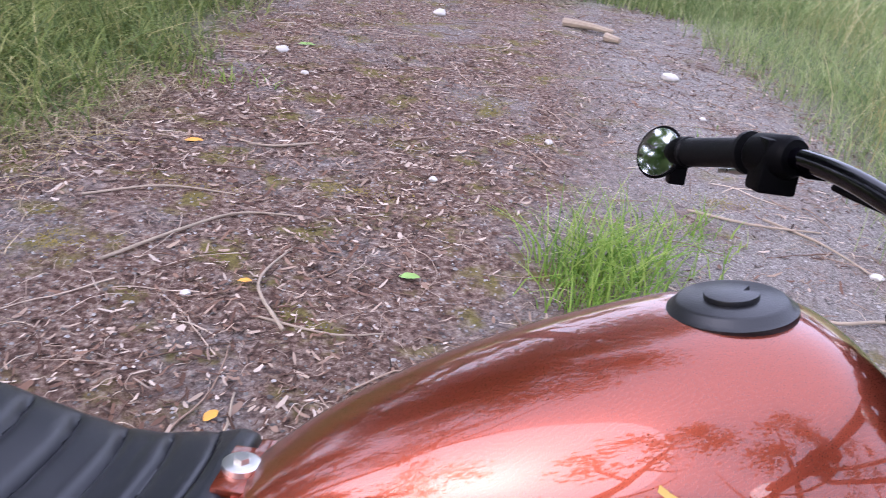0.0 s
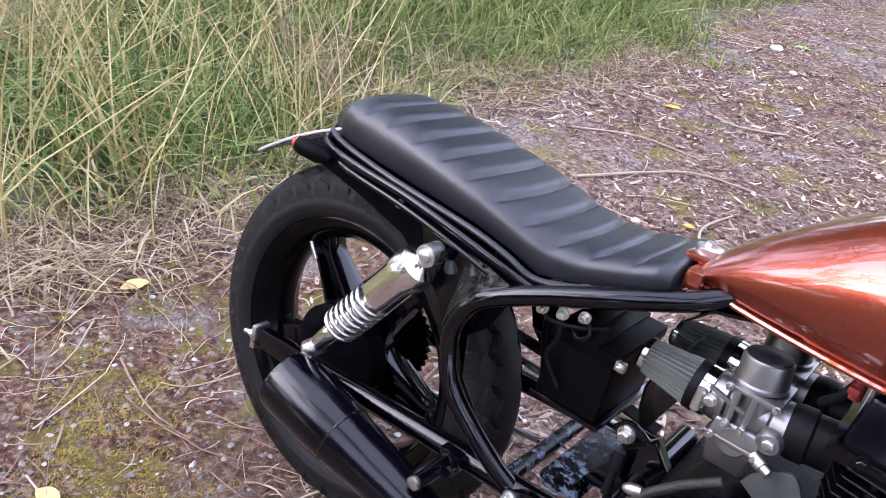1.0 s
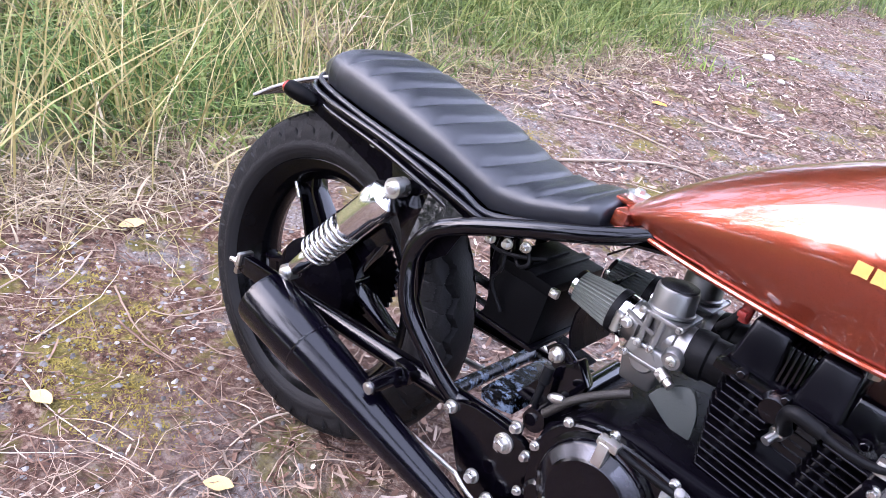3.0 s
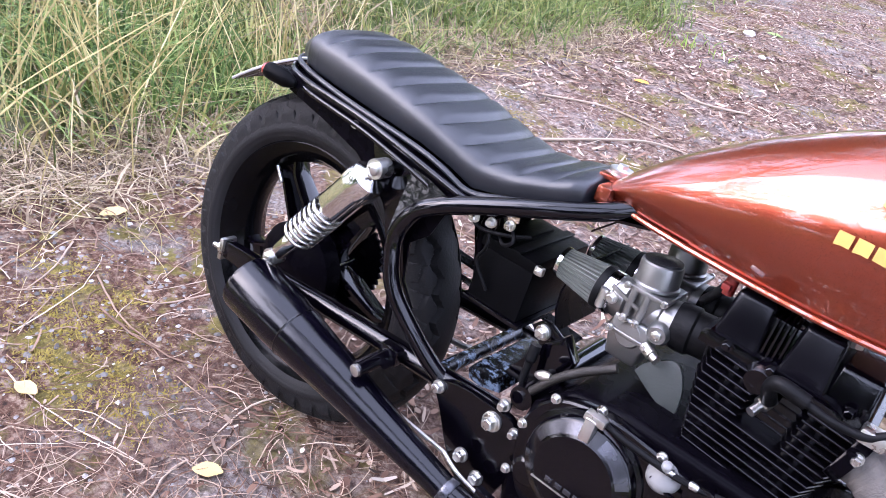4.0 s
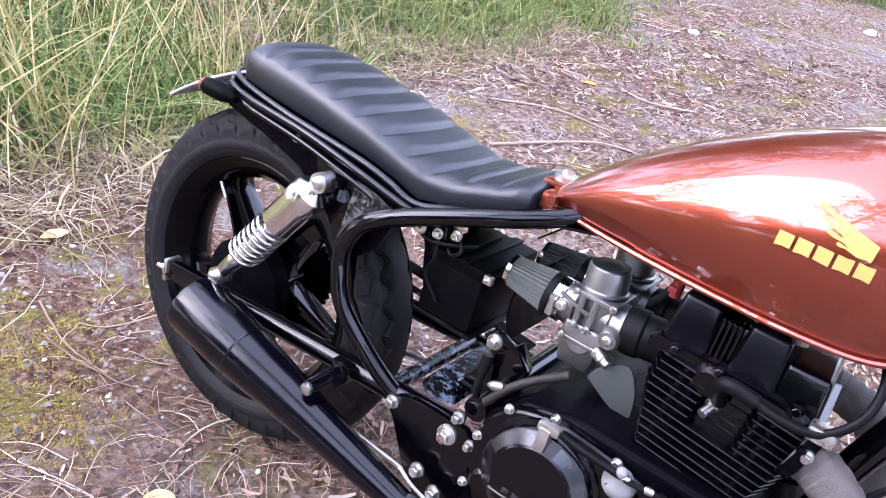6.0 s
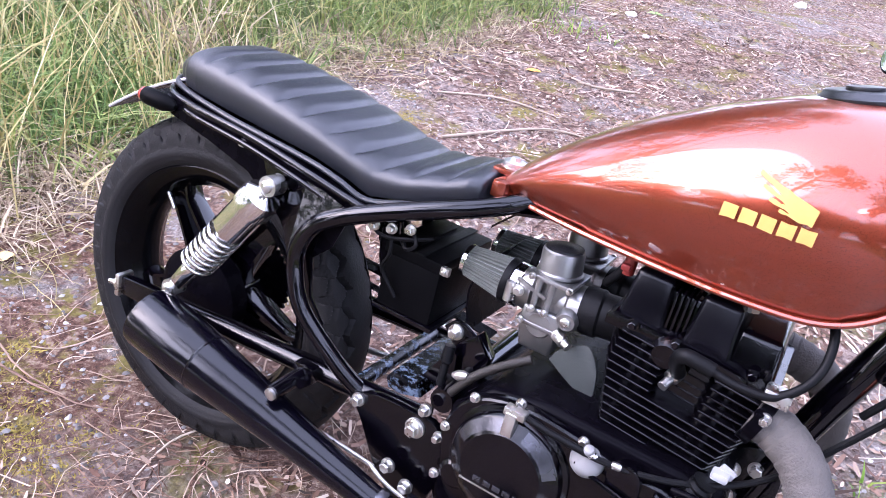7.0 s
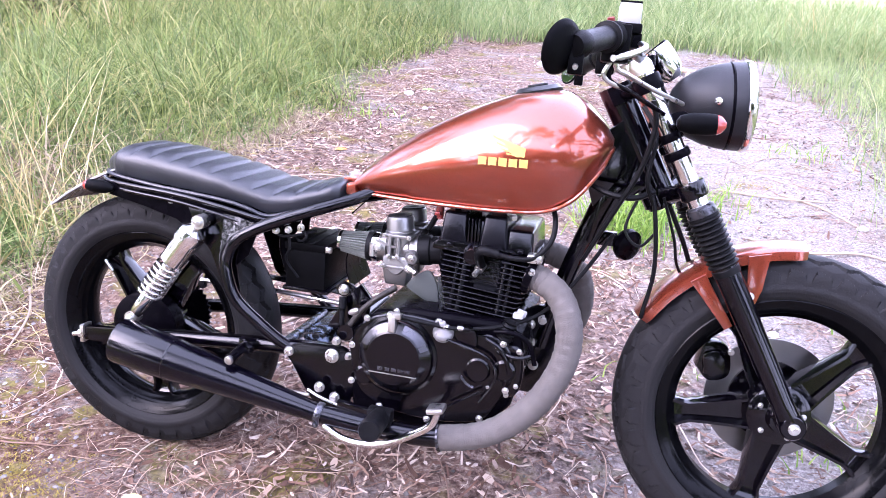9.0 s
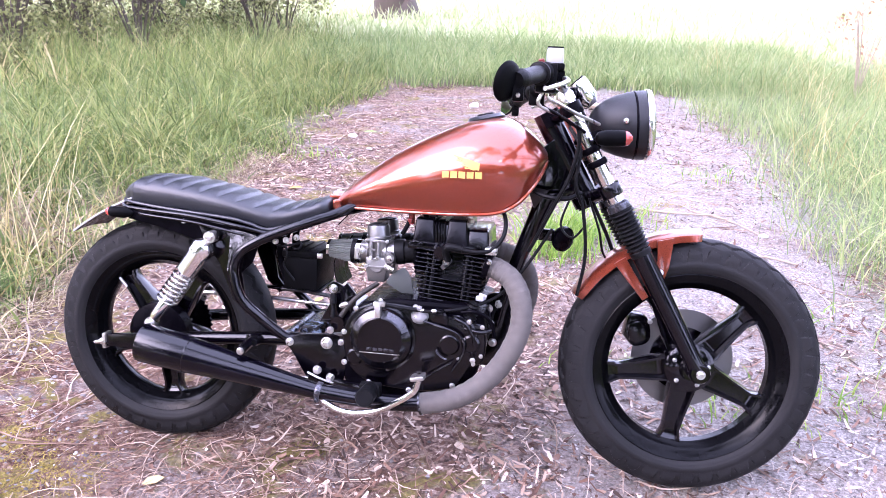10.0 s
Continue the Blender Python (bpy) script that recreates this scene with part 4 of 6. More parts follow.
    part("chain_adjuster", join(turned([(0, 0.005), (1, 0.005)], (-0.15, -0.122 * s, 0.30), (-0.195, -0.122 * s, 0.290), 10),
                                turned([(0, 0.010), (1, 0.010)], (-0.165, -0.122 * s, 0.297), (-0.177, -0.122 * s, 0.294), 6),
                                box(-0.165, -0.155, -0.122 * s - 0.016, -0.122 * s + 0.016, 0.280, 0.322, 0.002)), STEEL, arm, "bright chain adjuster")
    part("wheel_nut", bolt(RX, -0.134 * s, RZ, 0.016, 0.012, -s), STEEL, arm)
    # shock absorber
    a, b = Vector((0.158, -0.150 * s, 0.612)), Vector((-0.010, -0.152 * s, 0.372))
    sh = part("shock_absorber", turned([(0, 0.010), (0.06, 0.012), (0.09, 0.0285), (0.13, 0.032), (0.19, 0.032), (0.195, 0.0285), (0.40, 0.0285), (0.405, 0.0150), (0.76, 0.0150), (0.765, 0.0160), (0.93, 0.0150), (1.0, 0.010)], a, b, 32), CHROME, bike, "chromed shock absorber", 45)
    axis = (b - a).normalized()
    u = axis.orthogonal().normalized()
    w = axis.cross(u)
    coil = []
    for i in range(210):
        q = i / 209
        ang = q * 2 * math.pi * 7.5
        coil.append(a + (b - a) * (0.415 + 0.345 * q) + (math.cos(ang) * u + math.sin(ang) * w) * 0.0262)
    part("spring", tube(coil, 0.0036, 10), SPRING, sh, "chromed coil spring")
    for p, r in ((a, 0.0155), (b, 0.0145)):
        part("shock_eye", join(turned([(0, r), (1, r)], p + Vector((0, -0.013, 0)), p + Vector((0, 0.013, 0)), 24),
                               turned([(0, r * 0.62), (0.7, r * 0.62), (1, r * 0.4)], p + Vector((0, -0.013 * s, 0)), p + Vector((0, -0.021 * s, 0)), 12)), STEEL, sh)
    part("shock_stud", turned([(0, 0.012), (1, 0.012)], a + Vector((0, 0.0, 0)), a + Vector((0, 0.035 * s, 0)), 14), GLOSS, sh)

# bright wrinkled gusset in the corner of rail and hoop
for s in (1, -1):
    face = [Vector((x, y * s, z)) for x, y, z in ((0.204, -0.133, 0.632), (0.240, -0.134, 0.628), (0.282, -0.136, 0.618), (0.252, -0.140, 0.600), (0.228, -0.144, 0.572), (0.212, -0.148, 0.535), (0.200, -0.149, 0.525), (0.202, -0.141, 0.578))]
    k = len(face)
    flat = (face + [p + Vector((0, 0.004 * s, -0.002)) for p in face], [tuple(range(k)), tuple(range(2 * k - 1, k - 1, -1))] + [(i, i + k, (i + 1) % k + k, (i + 1) % k) for i in range(k)])
    part("corner_gusset", flat, GUSSET, bike, "shiny wrinkled gusset plate")
# rear mudguard panel below the hoop
panel = [(-0.085, 0.662), (0.086, 0.654), (0.185, 0.640), (0.285, 0.618), (0.258, 0.545), (0.215, 0.505), (0.155, 0.555), (0.085, 0.603), (0.0, 0.624), (-0.085, 0.640)]
rf = part("rear_fender", join(slab(panel, -0.124, -0.120, 0.001), slab(panel, 0.120, 0.124, 0.001),
                              loft([[Vector((x, -0.122, z)), Vector((x, 0.122, z)), Vector((x, 0.122, z - 0.003)), Vector((x, -0.122, z - 0.003))] for x, z in [(-0.12, 0.668), (0.086, 0.652), (0.185, 0.638), (0.285, 0.618)]])), SATIN, bike, "black rear mudguard under the seat")
for x, z in ((0.07, 0.643), (0.235, 0.600), (0.200, 0.545)):
    part("fender_bolt", bolt(x, -0.124, z, 0.005, 0.005), STEEL, rf)
# curved tail of the mudguard behind the seat, with a pale edge
def tail(u, v):
    """u from the seat back to the tip, v across from -1 to 1."""
    w = 0.086 * (1 - 0.06 * u)
    return Vector((-0.062 - 0.212 * u, v * w, 0.708 - 0.006 * u - 0.066 * u - 0.042 * u * u - 0.006 * v * v))


top = [[tail(i / 20, -1 + j / 8) for j in range(17)] for i in range(21)]
shell = [r + [p + Vector((0.001, 0, -0.003)) for p in reversed(r)] for r in top]
tl = part("tail_fender", loft(shell), SATIN, bike, "short curved tail mudguard with pale edge", 50)
edge = [r[0] for r in top] + list(top[-1][1:-1]) + [r[-1] for r in reversed(top)]
part("tail_edge", tube(edge, 0.0026, 8), PLATEW, tl)
for s in (-1, 1):
    ind = part("rear_indicator", turned([(0, 0.004), (0.10, 0.009), (0.35, 0.0140), (0.8, 0.0145), (0.97, 0.0135), (1, 0.012)], (-0.070, s * 0.128, 0.654), (-0.132, s * 0.134, 0.657), 24), PLASTIC, bike, "small black bullet indicator with amber lens")
    part("indicator_lens", turned([(0, 0.0130), (0.5, 0.011), (1, 0.004)], (-0.131, s * 0.134, 0.657), (-0.143, s * 0.1352, 0.6575), 24), AMBER, ind)
    part("indicator_stem", tube([(-0.07, s * 0.10, 0.66), (-0.08, s * 0.128, 0.654)], 0.007, 10), SATIN, ind)

# ---- exhaust
axis0, axis1 = Vector((-0.012, -0.200, 0.332)), Vector((0.462, -0.196, 0.244))
mf = part("muffler", turned([(0, 0.044), (0.004, 0.0495), (0.02, 0.0515), (0.22, 0.0490), (0.40, 0.0425), (0.60, 0.0350), (0.80, 0.0275), (0.95, 0.022), (1, 0.021)], axis0, axis1, 48), MUFFLER, bike, "tapered satin black megaphone silencer")
part("end_cap", turned([(0, 0.045), (0.5, 0.038), (1, 0.016)], axis0 + (axis0 - axis1).normalized() * -0.002, axis0 + (axis0 - axis1).normalized() * 0.006, 40), ENGINE, mf)
part("muffler_seam", turned([(0, 0.0473), (0.5, 0.0485), (1, 0.0465)], axis0.lerp(axis1, 0.272), axis0.lerp(axis1, 0.282), 40), MUFFLER, mf)
part("muffler_clamp", join(turned([(0, 0.0228), (0.15, 0.0242), (0.85, 0.0242), (1, 0.0228)], (0.458, -0.196, 0.2455), (0.472, -0.195, 0.2428), 28), bolt(0.466, -0.218, 0.228, 0.005, 0.006)), BAND, mf, "dark steel pipe clamp")
down = curve([(0.462, -0.196, 0.244), (0.56, -0.192, 0.234), (0.66, -0.188, 0.230), (0.725, -0.186, 0.234)], 6)
part("exhaust_pipe", tube(down, 0.0205, 20), MUFFLER, bike, "black exhaust pipe")
hp = [(0.725, -0.186, 0.234), (0.793, -0.185, 0.250), (0.850, -0.180, 0.278), (0.906, -0.175, 0.330), (0.945, -0.170, 0.395), (0.962, -0.160, 0.455), (0.956, -0.150, 0.512), (0.932, -0.132, 0.554), (0.895, -0.117, 0.576), (0.862, -0.112, 0.584)]
path = curve(hp, 14)
rad = []
for i in range(len(path)):
    q = i / 5.2
    rad.append(0.0258 + 0.0018 * ((q % 1)))
wrapped = tube(path, rad, 24)
hd = part("header_pipe", wrapped, WRAP, bike, "exhaust header bound in grey heat wrap", 30)
part("wrap_tie", turned([(0, 0.0285), (1, 0.0285)], (0.724, -0.186, 0.2338), (0.729, -0.186, 0.2348), 28), BAND, hd)
part("header_pipe", mirrored(wrapped), WRAP, bike, "exhaust header bound in grey heat wrap", 30)
part("header_flange", join(turned([(0, 0.034), (1, 0.034)], (0.876, -0.113, 0.580), (0.862, -0.112, 0.584), 24), bolt(0.868, -0.140, 0.600, 0.005, 0.008)), SATIN, hd)
part("flange_nut", bolt(0.874, -0.142, 0.598, 0.0055, 0.010), STEEL, hd)
# two bright bosses beside the port, the chromed finned clamp and the white tag
part("head_boss", box(0.862, 0.892, -0.142, -0.116, 0.614, 0.632, 0.004), STEEL, bike)
part("spark_lead_clip", box(0.846, 0.867, -0.148, -0.130, 0.499, 0.510, 0.004), CLOUDY, bike, "pale bracket on the engine front")

# ---- engine
case = [(0.520, 0.245), (0.500, 0.330), (0.512, 0.420), (0.560, 0.470), (0.640, 0.486), (0.820, 0.486), (0.868, 0.468), (0.880, 0.400), (0.858, 0.310), (0.800, 0.238), (0.640, 0.222)]
engine = part("engine", slab(case, -0.145, 0.145, 0.014, 3), SATIN, bike, "black painted air-cooled twin engine")
cover = [(0.511, 0.392), (0.530, 0.438), (0.566, 0.466), (0.625, 0.478), (0.690, 0.474), (0.760, 0.462), (0.822, 0.460), (0.858, 0.420), (0.858, 0.372), (0.832, 0.315), (0.800, 0.274), (0.730, 0.258), (0.650, 0.258), (0.575, 0.272), (0.530, 0.312)]
part("clutch_cover", join(slab(rounded(cover, 3), -0.150, -0.176, 0.007, 3),
                          turned([(0, 0.088), (0.30, 0.086), (0.36, 0.080), (0.62, 0.0775), (0.68, 0.0755), (0.93, 0.060), (1, 0.056)], (0.617, -0.17, 0.388), (0.617, -0.203, 0.388), 72),
                          turned([(0, 0.027), (0.6, 0.0255), (0.75, 0.022), (1, 0.0215)], (0.789, -0.17, 0.385), (0.789, -0.183, 0.385), 36),
                          turned([(0, 0.024), (0.7, 0.022), (1, 0.017)], (0.549, -0.17, 0.333), (0.549, -0.184, 0.333), 28)), ENGINE, engine, "gloss black clutch cover", 30)
for a0, a1 in ((22, 76), (103, 162)):                     # lighter arcs laid on the dome's bevel as painted sky reflections
    band = []
    for a in np.linspace(a0, a1, 18):
        for r, y in ((0.0600, -0.2012), (0.0755, -0.1928)):
            band.append(Vector((0.617 + r * math.cos(radians(a)), y - 0.0010, 0.388 + r * math.sin(radians(a)))))
    faces = [(i * 2, i * 2 + 1, i * 2 + 3, i * 2 + 2) for i in range(17)]
    part("cover_band", (band, faces), BAND, engine, "lighter arc painted as a sky glint on the clutch cover", 60)
part("cover_badge_line", box(0.566, 0.668, -0.2045, -0.2015, 0.3545, 0.3565, 0.0005), WORN, engine)
for i in range(5):
    part("badge_block", box(0.585 + i * 0.0145, 0.596 + i * 0.0145, -0.2045, -0.2005, 0.3615, 0.3690, 0.0008), BAND, engine)
# raised rim over the primary drive, and the crescent below the small boss
part("cover_ridge", tube(curve([(0.700, -0.176, 0.452), (0.735, -0.1765, 0.442), (0.785, -0.1765, 0.430), (0.815, -0.1765, 0.416), (0.828, -0.1765, 0.392), (0.822, -0.1765, 0.360), (0.800, -0.1765, 0.322)], 6), 0.0034, 8), ENGINE, engine)
part("cover_ridge", tube([(0.789 + 0.033 * math.cos(radians(a)), -0.1765, 0.385 + 0.033 * math.sin(radians(a))) for a in range(200, 265, 8)], 0.0028, 8), BAND, engine)
part("cover_ridge", tube(curve([(0.735, -0.1765, 0.300), (0.765, -0.1765, 0.322), (0.800, -0.1765, 0.345)], 5), 0.0030, 8), ENGINE, engine)
for x, z in ((0.518, 0.395), (0.548, 0.458), (0.610, 0.482), (0.700, 0.474), (0.520, 0.315), (0.585, 0.268), (0.690, 0.258), (0.800, 0.280), (0.848, 0.350), (0.835, 0.448)):
    part("cover_bolt", bolt(x, -0.174, z, 0.0054, 0.006), STEEL, engine)
# clutch arm with a bright cable stop
part("clutch_arm_stop", join(box(0.602, 0.618, -0.206, -0.186, 0.446, 0.480, 0.003), box(0.598, 0.628, -0.204, -0.188, 0.474, 0.486, 0.003)), STEEL, engine, "bright cable stop")
part("clutch_cable", tube(curve([(0.62, -0.195, 0.480), (0.68, -0.192, 0.472), (0.75, -0.185, 0.470), (0.83, -0.165, 0.482), (0.90, -0.13, 0.510), (0.96, -0.10, 0.58), (1.02, -0.09, 0.68)]), 0.0042, 8), SOFT, engine)
part("cable_sleeve", tube(curve([(0.636, -0.195, 0.478), (0.66, -0.194, 0.475), (0.705, -0.190, 0.471)]), 0.0048, 10), SOFT, engine)
for a, b in (((0.712, -0.189, 0.470), (0.724, -0.1875, 0.4702)), ((0.742, -0.1858, 0.4703), (0.754, -0.1845, 0.4708))):
    part("cable_ferrule", turned([(0, 0.0040), (0.15, 0.0050), (0.85, 0.0050), (1, 0.0040)], a, b, 12), STEEL, engine)
part("oil_filler_cap", turned([(0, 0.0200), (0.15, 0.0220), (0.32, 0.0220), (0.42, 0.0180), (0.60, 0.0100), (0.75, 0.0068), (0.95, 0.0068), (1, 0.0050)], (0.712, -0.158, 0.446), (0.712, -0.178, 0.480), 28), CAPG, engine, "dull grey oil filler cap", 60)
part("breather_box", slab(rounded([(0.742, 0.432), (0.739, 0.462), (0.750, 0.476), (0.772, 0.476), (0.782, 0.460), (0.782, 0.436), (0.762, 0.428)], 4), -0.150, -0.172, 0.004), ENGINE, engine, "dull black breather box")
part("starter_motor", join(slab(rounded([(0.806, 0.345), (0.803, 0.415), (0.820, 0.446), (0.858, 0.446), (0.878, 0.415), (0.874, 0.350), (0.842, 0.330)], 4), -0.118, -0.158, 0.010, 3),
                           turned([(0, 0.024), (0.8, 0.023), (1, 0.018)], (0.842, -0.15, 0.392), (0.842, -0.168, 0.392), 28)), ENGINE, engine, "black starter motor housing", 30)
boot = [(i / 40, 0.0165 - 0.003 * i / 40 + 0.0018 * math.cos(i / 40 * 2 * math.pi * 5)) for i in range(41)]
part("rubber_boot", turned(boot, (0.832, -0.146, 0.448), (0.845, -0.146, 0.492), 20), SOFT, engine, "ribbed black rubber boot", 60)
for x, z, r in ((0.824, 0.440, 0.0045), (0.868, 0.436, 0.0045), (0.812, 0.352, 0.004), (0.850, 0.340, 0.004), (0.868, 0.362, 0.004)):
    part("starter_screw", bolt(x, -0.158, z, r, 0.005), STEEL, engine)
part("crankcase_front", slab(rounded([(0.845, 0.290), (0.835, 0.440), (0.880, 0.490), (0.925, 0.470), (0.925, 0.370), (0.905, 0.300)], 4), -0.014, 0.014, 0.003), ENGINE, engine)
for x, z in ((0.895, 0.462), (0.868, 0.448), (0.883, 0.357), (0.872, 0.408)):
    part("case_bolt", bolt(x, -0.014, z, 0.0085, 0.008), STEEL, engine)
# finned cylinders, canted a little back
cant = Matrix.Translation((0.766, 0, 0.460)) @ Matrix.Rotation(radians(5.5), 4, 'Y')
part("cylinder_block", moved(box(-0.058, 0.058, -0.092, 0.092, -0.015, 0.155, 0.012), cant), ENGINE, engine)
for i in range(14):
    z = 0.002 + i * 0.0112
    w = 0.073 + 0.029 * min(1.0, i / 9)
    side = [(-w, 0.090), (-w + 0.012, 0.121)]
    if i > 7:                                            # the fins stop short on both sides of the plug's recess
        side += [(-0.030, 0.121), (-0.022, 0.094), (0.022, 0.094), (0.030, 0.121)]
    side += [(w - 0.016, 0.121), (w - 0.003, 0.090)]
    out = side + [(x, -q) for x, q in reversed(side)]
    part("cooling_fin", moved(slab(out, -0.0014, 0.0014, 0.0008, 1), cant @ Matrix.Translation((0, 0, z)) @ Matrix.Rotation(radians(90), 4, 'X')), FIN, engine)
for x in (-0.060, 0.052):                                # upright webs between the fins
    part("fin_web", moved(box(x - 0.003, x + 0.003, -0.110, -0.088, 0.004, 0.146, 0.001), cant), ENGINE, engine)
for x in (-0.046, 0.038):
    part("stud_boss", moved(turned([(0, 0.008), (1, 0.008)], (x, -0.099, 0.0), (x, -0.099, 0.150), 14), cant), ENGINE, engine)


def taper_box(x0, x1, y0, y1, z0, z1, dx, dy, bevel=0.008):
    """A cast cover whose sides lean in towards the top, with rounded edges."""
    bm = bmesh.new()
    lo = [bm.verts.new(p) for p in ((x0, y0, z0), (x1, y0, z0), (x1, y1, z0), (x0, y1, z0))]
    hi = [bm.verts.new(p) for p in ((x0 + dx, y0 + dy, z1), (x1 - dx, y0 + dy, z1), (x1 - dx, y1 - dy, z1), (x0 + dx, y1 - dy, z1))]
    bm.faces.new(list(reversed(lo)))
    bm.faces.new(hi)
    for i in range(4):
        k = (i + 1) % 4
        bm.faces.new((lo[i], lo[k], hi[k], hi[i]))
    bmesh.ops.bevel(bm, geom=list(bm.edges), offset=bevel, segments=3, profile=0.6, affect='EDGES')
    bm.verts.index_update()
    out = [v.co.copy() for v in bm.verts], [tuple(v.index for v in f.verts) for f in bm.faces]
    bm.free()
    return out


head = part("cylinder_head", join(slab([(0.664, 0.612), (0.664, 0.624), (0.674, 0.634), (0.826, 0.626), (0.842, 0.618), (0.844, 0.606)], -0.114, 0.114, 0.005),
                                  taper_box(0.806, 0.870, -0.104, 0.104, 0.604, 0.666, 0.006, 0.014)), ENGINE, engine, "black cylinder head")
part("rocker_cover", taper_box(0.674, 0.733, -0.110, 0.110, 0.624, 0.690, 0.006, 0.016), COVER, head, "smooth black rocker cover", 30)
part("rocker_cover", taper_box(0.757, 0.816, -0.112, 0.112, 0.620, 0.690, 0.006, 0.016), COVER, head, "smooth black rocker cover", 30)
part("cover_bridge", taper_box(0.726, 0.764, -0.096, 0.096, 0.622, 0.676, 0.001, 0.012, 0.003), ENGINE, head)
for i in range(4):
    x = 0.7345 + i * 0.0070
    part("rocker_rib", slab([(x - 0.0018, 0.622), (x - 0.0014, 0.682), (x + 0.0014, 0.682), (x + 0.0018, 0.622)], -0.105, 0.100, 0.0006), ENGINE, head)
part("plug_housing", turned([(0, 0.026), (0.5, 0.024), (1, 0.016)], (0.748, -0.090, 0.612), (0.748, -0.122, 0.606), 24), ENGINE, head)
for x, y, z in ((0.700, -0.111, 0.626), (0.755, -0.111, 0.626), (0.845, -0.111, 0.628)):
    part("head_bolt", bolt(x, y - 0.005, z, 0.0055, 0.006), ENGINE, head)
for x, y in ((0.715, -0.06), (0.812, -0.06), (0.760, -0.05)):
    part("head_nut", turned([(0, 0.012), (0.4, 0.012), (0.5, 0.009), (1, 0.008)], (x, y, 0.680), (x, y, 0.702), 6), STEEL, head)
# spark plug, cap and lead
part("spark_plug_cap", tube(curve([(0.768, -0.112, 0.590), (0.764, -0.130, 0.612), (0.772, -0.140, 0.627), (0.806, -0.140, 0.624)], 6), 0.0095, 12), SOFT, engine, "black spark plug cap")
part("spark_plug", turned([(0, 0.010), (0.5, 0.010), (0.55, 0.006), (1, 0.006)], (0.768, -0.098, 0.588), (0.758, -0.128, 0.572), 12), STEEL, engine)
part("ignition_lead", tube(curve([(0.795, -0.140, 0.625), (0.835, -0.142, 0.620), (0.876, -0.138, 0.626), (0.904, -0.125, 0.660), (0.905, -0.10, 0.700), (0.885, -0.06, 0.732)]), 0.0055, 10), SOFT, engine, "black ignition lead")
part("gasket_plate", slab(rounded([(0.603, 0.510), (0.613, 0.529), (0.641, 0.550), (0.656, 0.547), (0.669, 0.524), (0.674, 0.501), (0.673, 0.484), (0.652, 0.484), (0.630, 0.494)], 3), -0.075, -0.068, 0.001), GREYP, engine, "flat grey metal plate")
part("engine_tag", moved(box(-0.010, 0.010, -0.003, 0.003, -0.007, 0.007, 0.003), Matrix.Translation((0.862, -0.132, 0.508)) @ Matrix.Rotation(radians(18), 4, 'Y')), CLOUDY, engine)
# small plumbing low at the front of the engine
for i, pts in enumerate(([(0.80, -0.165, 0.455), (0.83, -0.17, 0.44), (0.85, -0.165, 0.40), (0.845, -0.16, 0.36)], [(0.815, -0.16, 0.47), (0.85, -0.165, 0.475), (0.885, -0.155, 0.455), (0.90, -0.15, 0.41)],
                         [(0.825, -0.16, 0.43), (0.865, -0.168, 0.425), (0.89, -0.158, 0.43)])):
    part("oil_line", tube(curve(pts), 0.0050, 10), (ENGINE, SATIN, ENGINE)[i], engine)

for ob in engine.children:                                # the cover's parts sit a little further in
    if ob.name.split(".")[0] in ("clutch_cover", "cover_band", "cover_badge_line", "badge_block", "cover_bolt", "clutch_arm_stop", "cable_sleeve", "cable_ferrule", "clutch_cable"):
        ob.matrix_basis = Matrix.Translation((0, 0.014, 0))

# ---- carburettors, filters and intake stubs (one a side)
CARB = Matrix.Translation((-0.008, 0, -0.012))
for s in (1, -1):
    y = -0.052 * s
    carb = part("carburettor", join(turned([(0, 0.027), (0.10, 0.030), (0.22, 0.030), (0.25, 0.0255), (0.70, 0.0255), (0.74, 0.030), (0.95, 0.031), (1, 0.027)], (0.538, y, 0.596), (0.640, y, 0.601), 28),
                                    turned([(0, 0.022), (0.2, 0.028), (0.92, 0.028), (0.93, 0.0325), (1, 0.0325)], (0.587, y, 0.582), (0.584, y, 0.634), 28),
                                    taper_box(0.556, 0.616, y - 0.034, y + 0.034, 0.566, 0.588, 0.002, 0.002, 0.004),
                                    box(0.558, 0.618, y - 0.036, y + 0.036, 0.628, 0.635, 0.002)), ALU, bike, "dull aluminium carburettor", 35)
    part("slide_cap", turned([(0, 0.0315), (0.10, 0.0320), (0.16, 0.0295), (0.86, 0.0288), (0.96, 0.0280), (1, 0.0262)], (0.584, y, 0.635), (0.5805, y, 0.670), 32), ALU, carb, "round cast slide cap")
    part("cap_disc", turned([(0, 0.0260), (0.6, 0.0255), (0.8, 0.012), (1, 0.010)], (0.581, y, 0.6685), (0.5802, y, 0.6750), 28), SHELL, carb)
    part("float_bowl", join(taper_box(0.552, 0.618, y - 0.034, y + 0.034, 0.560, 0.567, 0.0, 0.0, 0.002),
                            moved(taper_box(0.556, 0.614, y - 0.031, y + 0.031, -0.561, -0.522, 0.006, 0.008, 0.005), Matrix.Diagonal((1, 1, -1, 1)))), ALU, carb, "cast float bowl")
    part("bowl_arch", turned([(0, 0.021), (0.7, 0.021), (1, 0.017)], (0.586, y - 0.014 * s, 0.567), (0.586, y - 0.0335 * s, 0.567), 28), ALU, carb)
    for x in (0.571, 0.590):
        part("screw_tube", turned([(0, 0.0048), (1, 0.0048)], (x, y - 0.032 * s, 0.590), (x, y - 0.032 * s, 0.630), 12), ALU, carb)
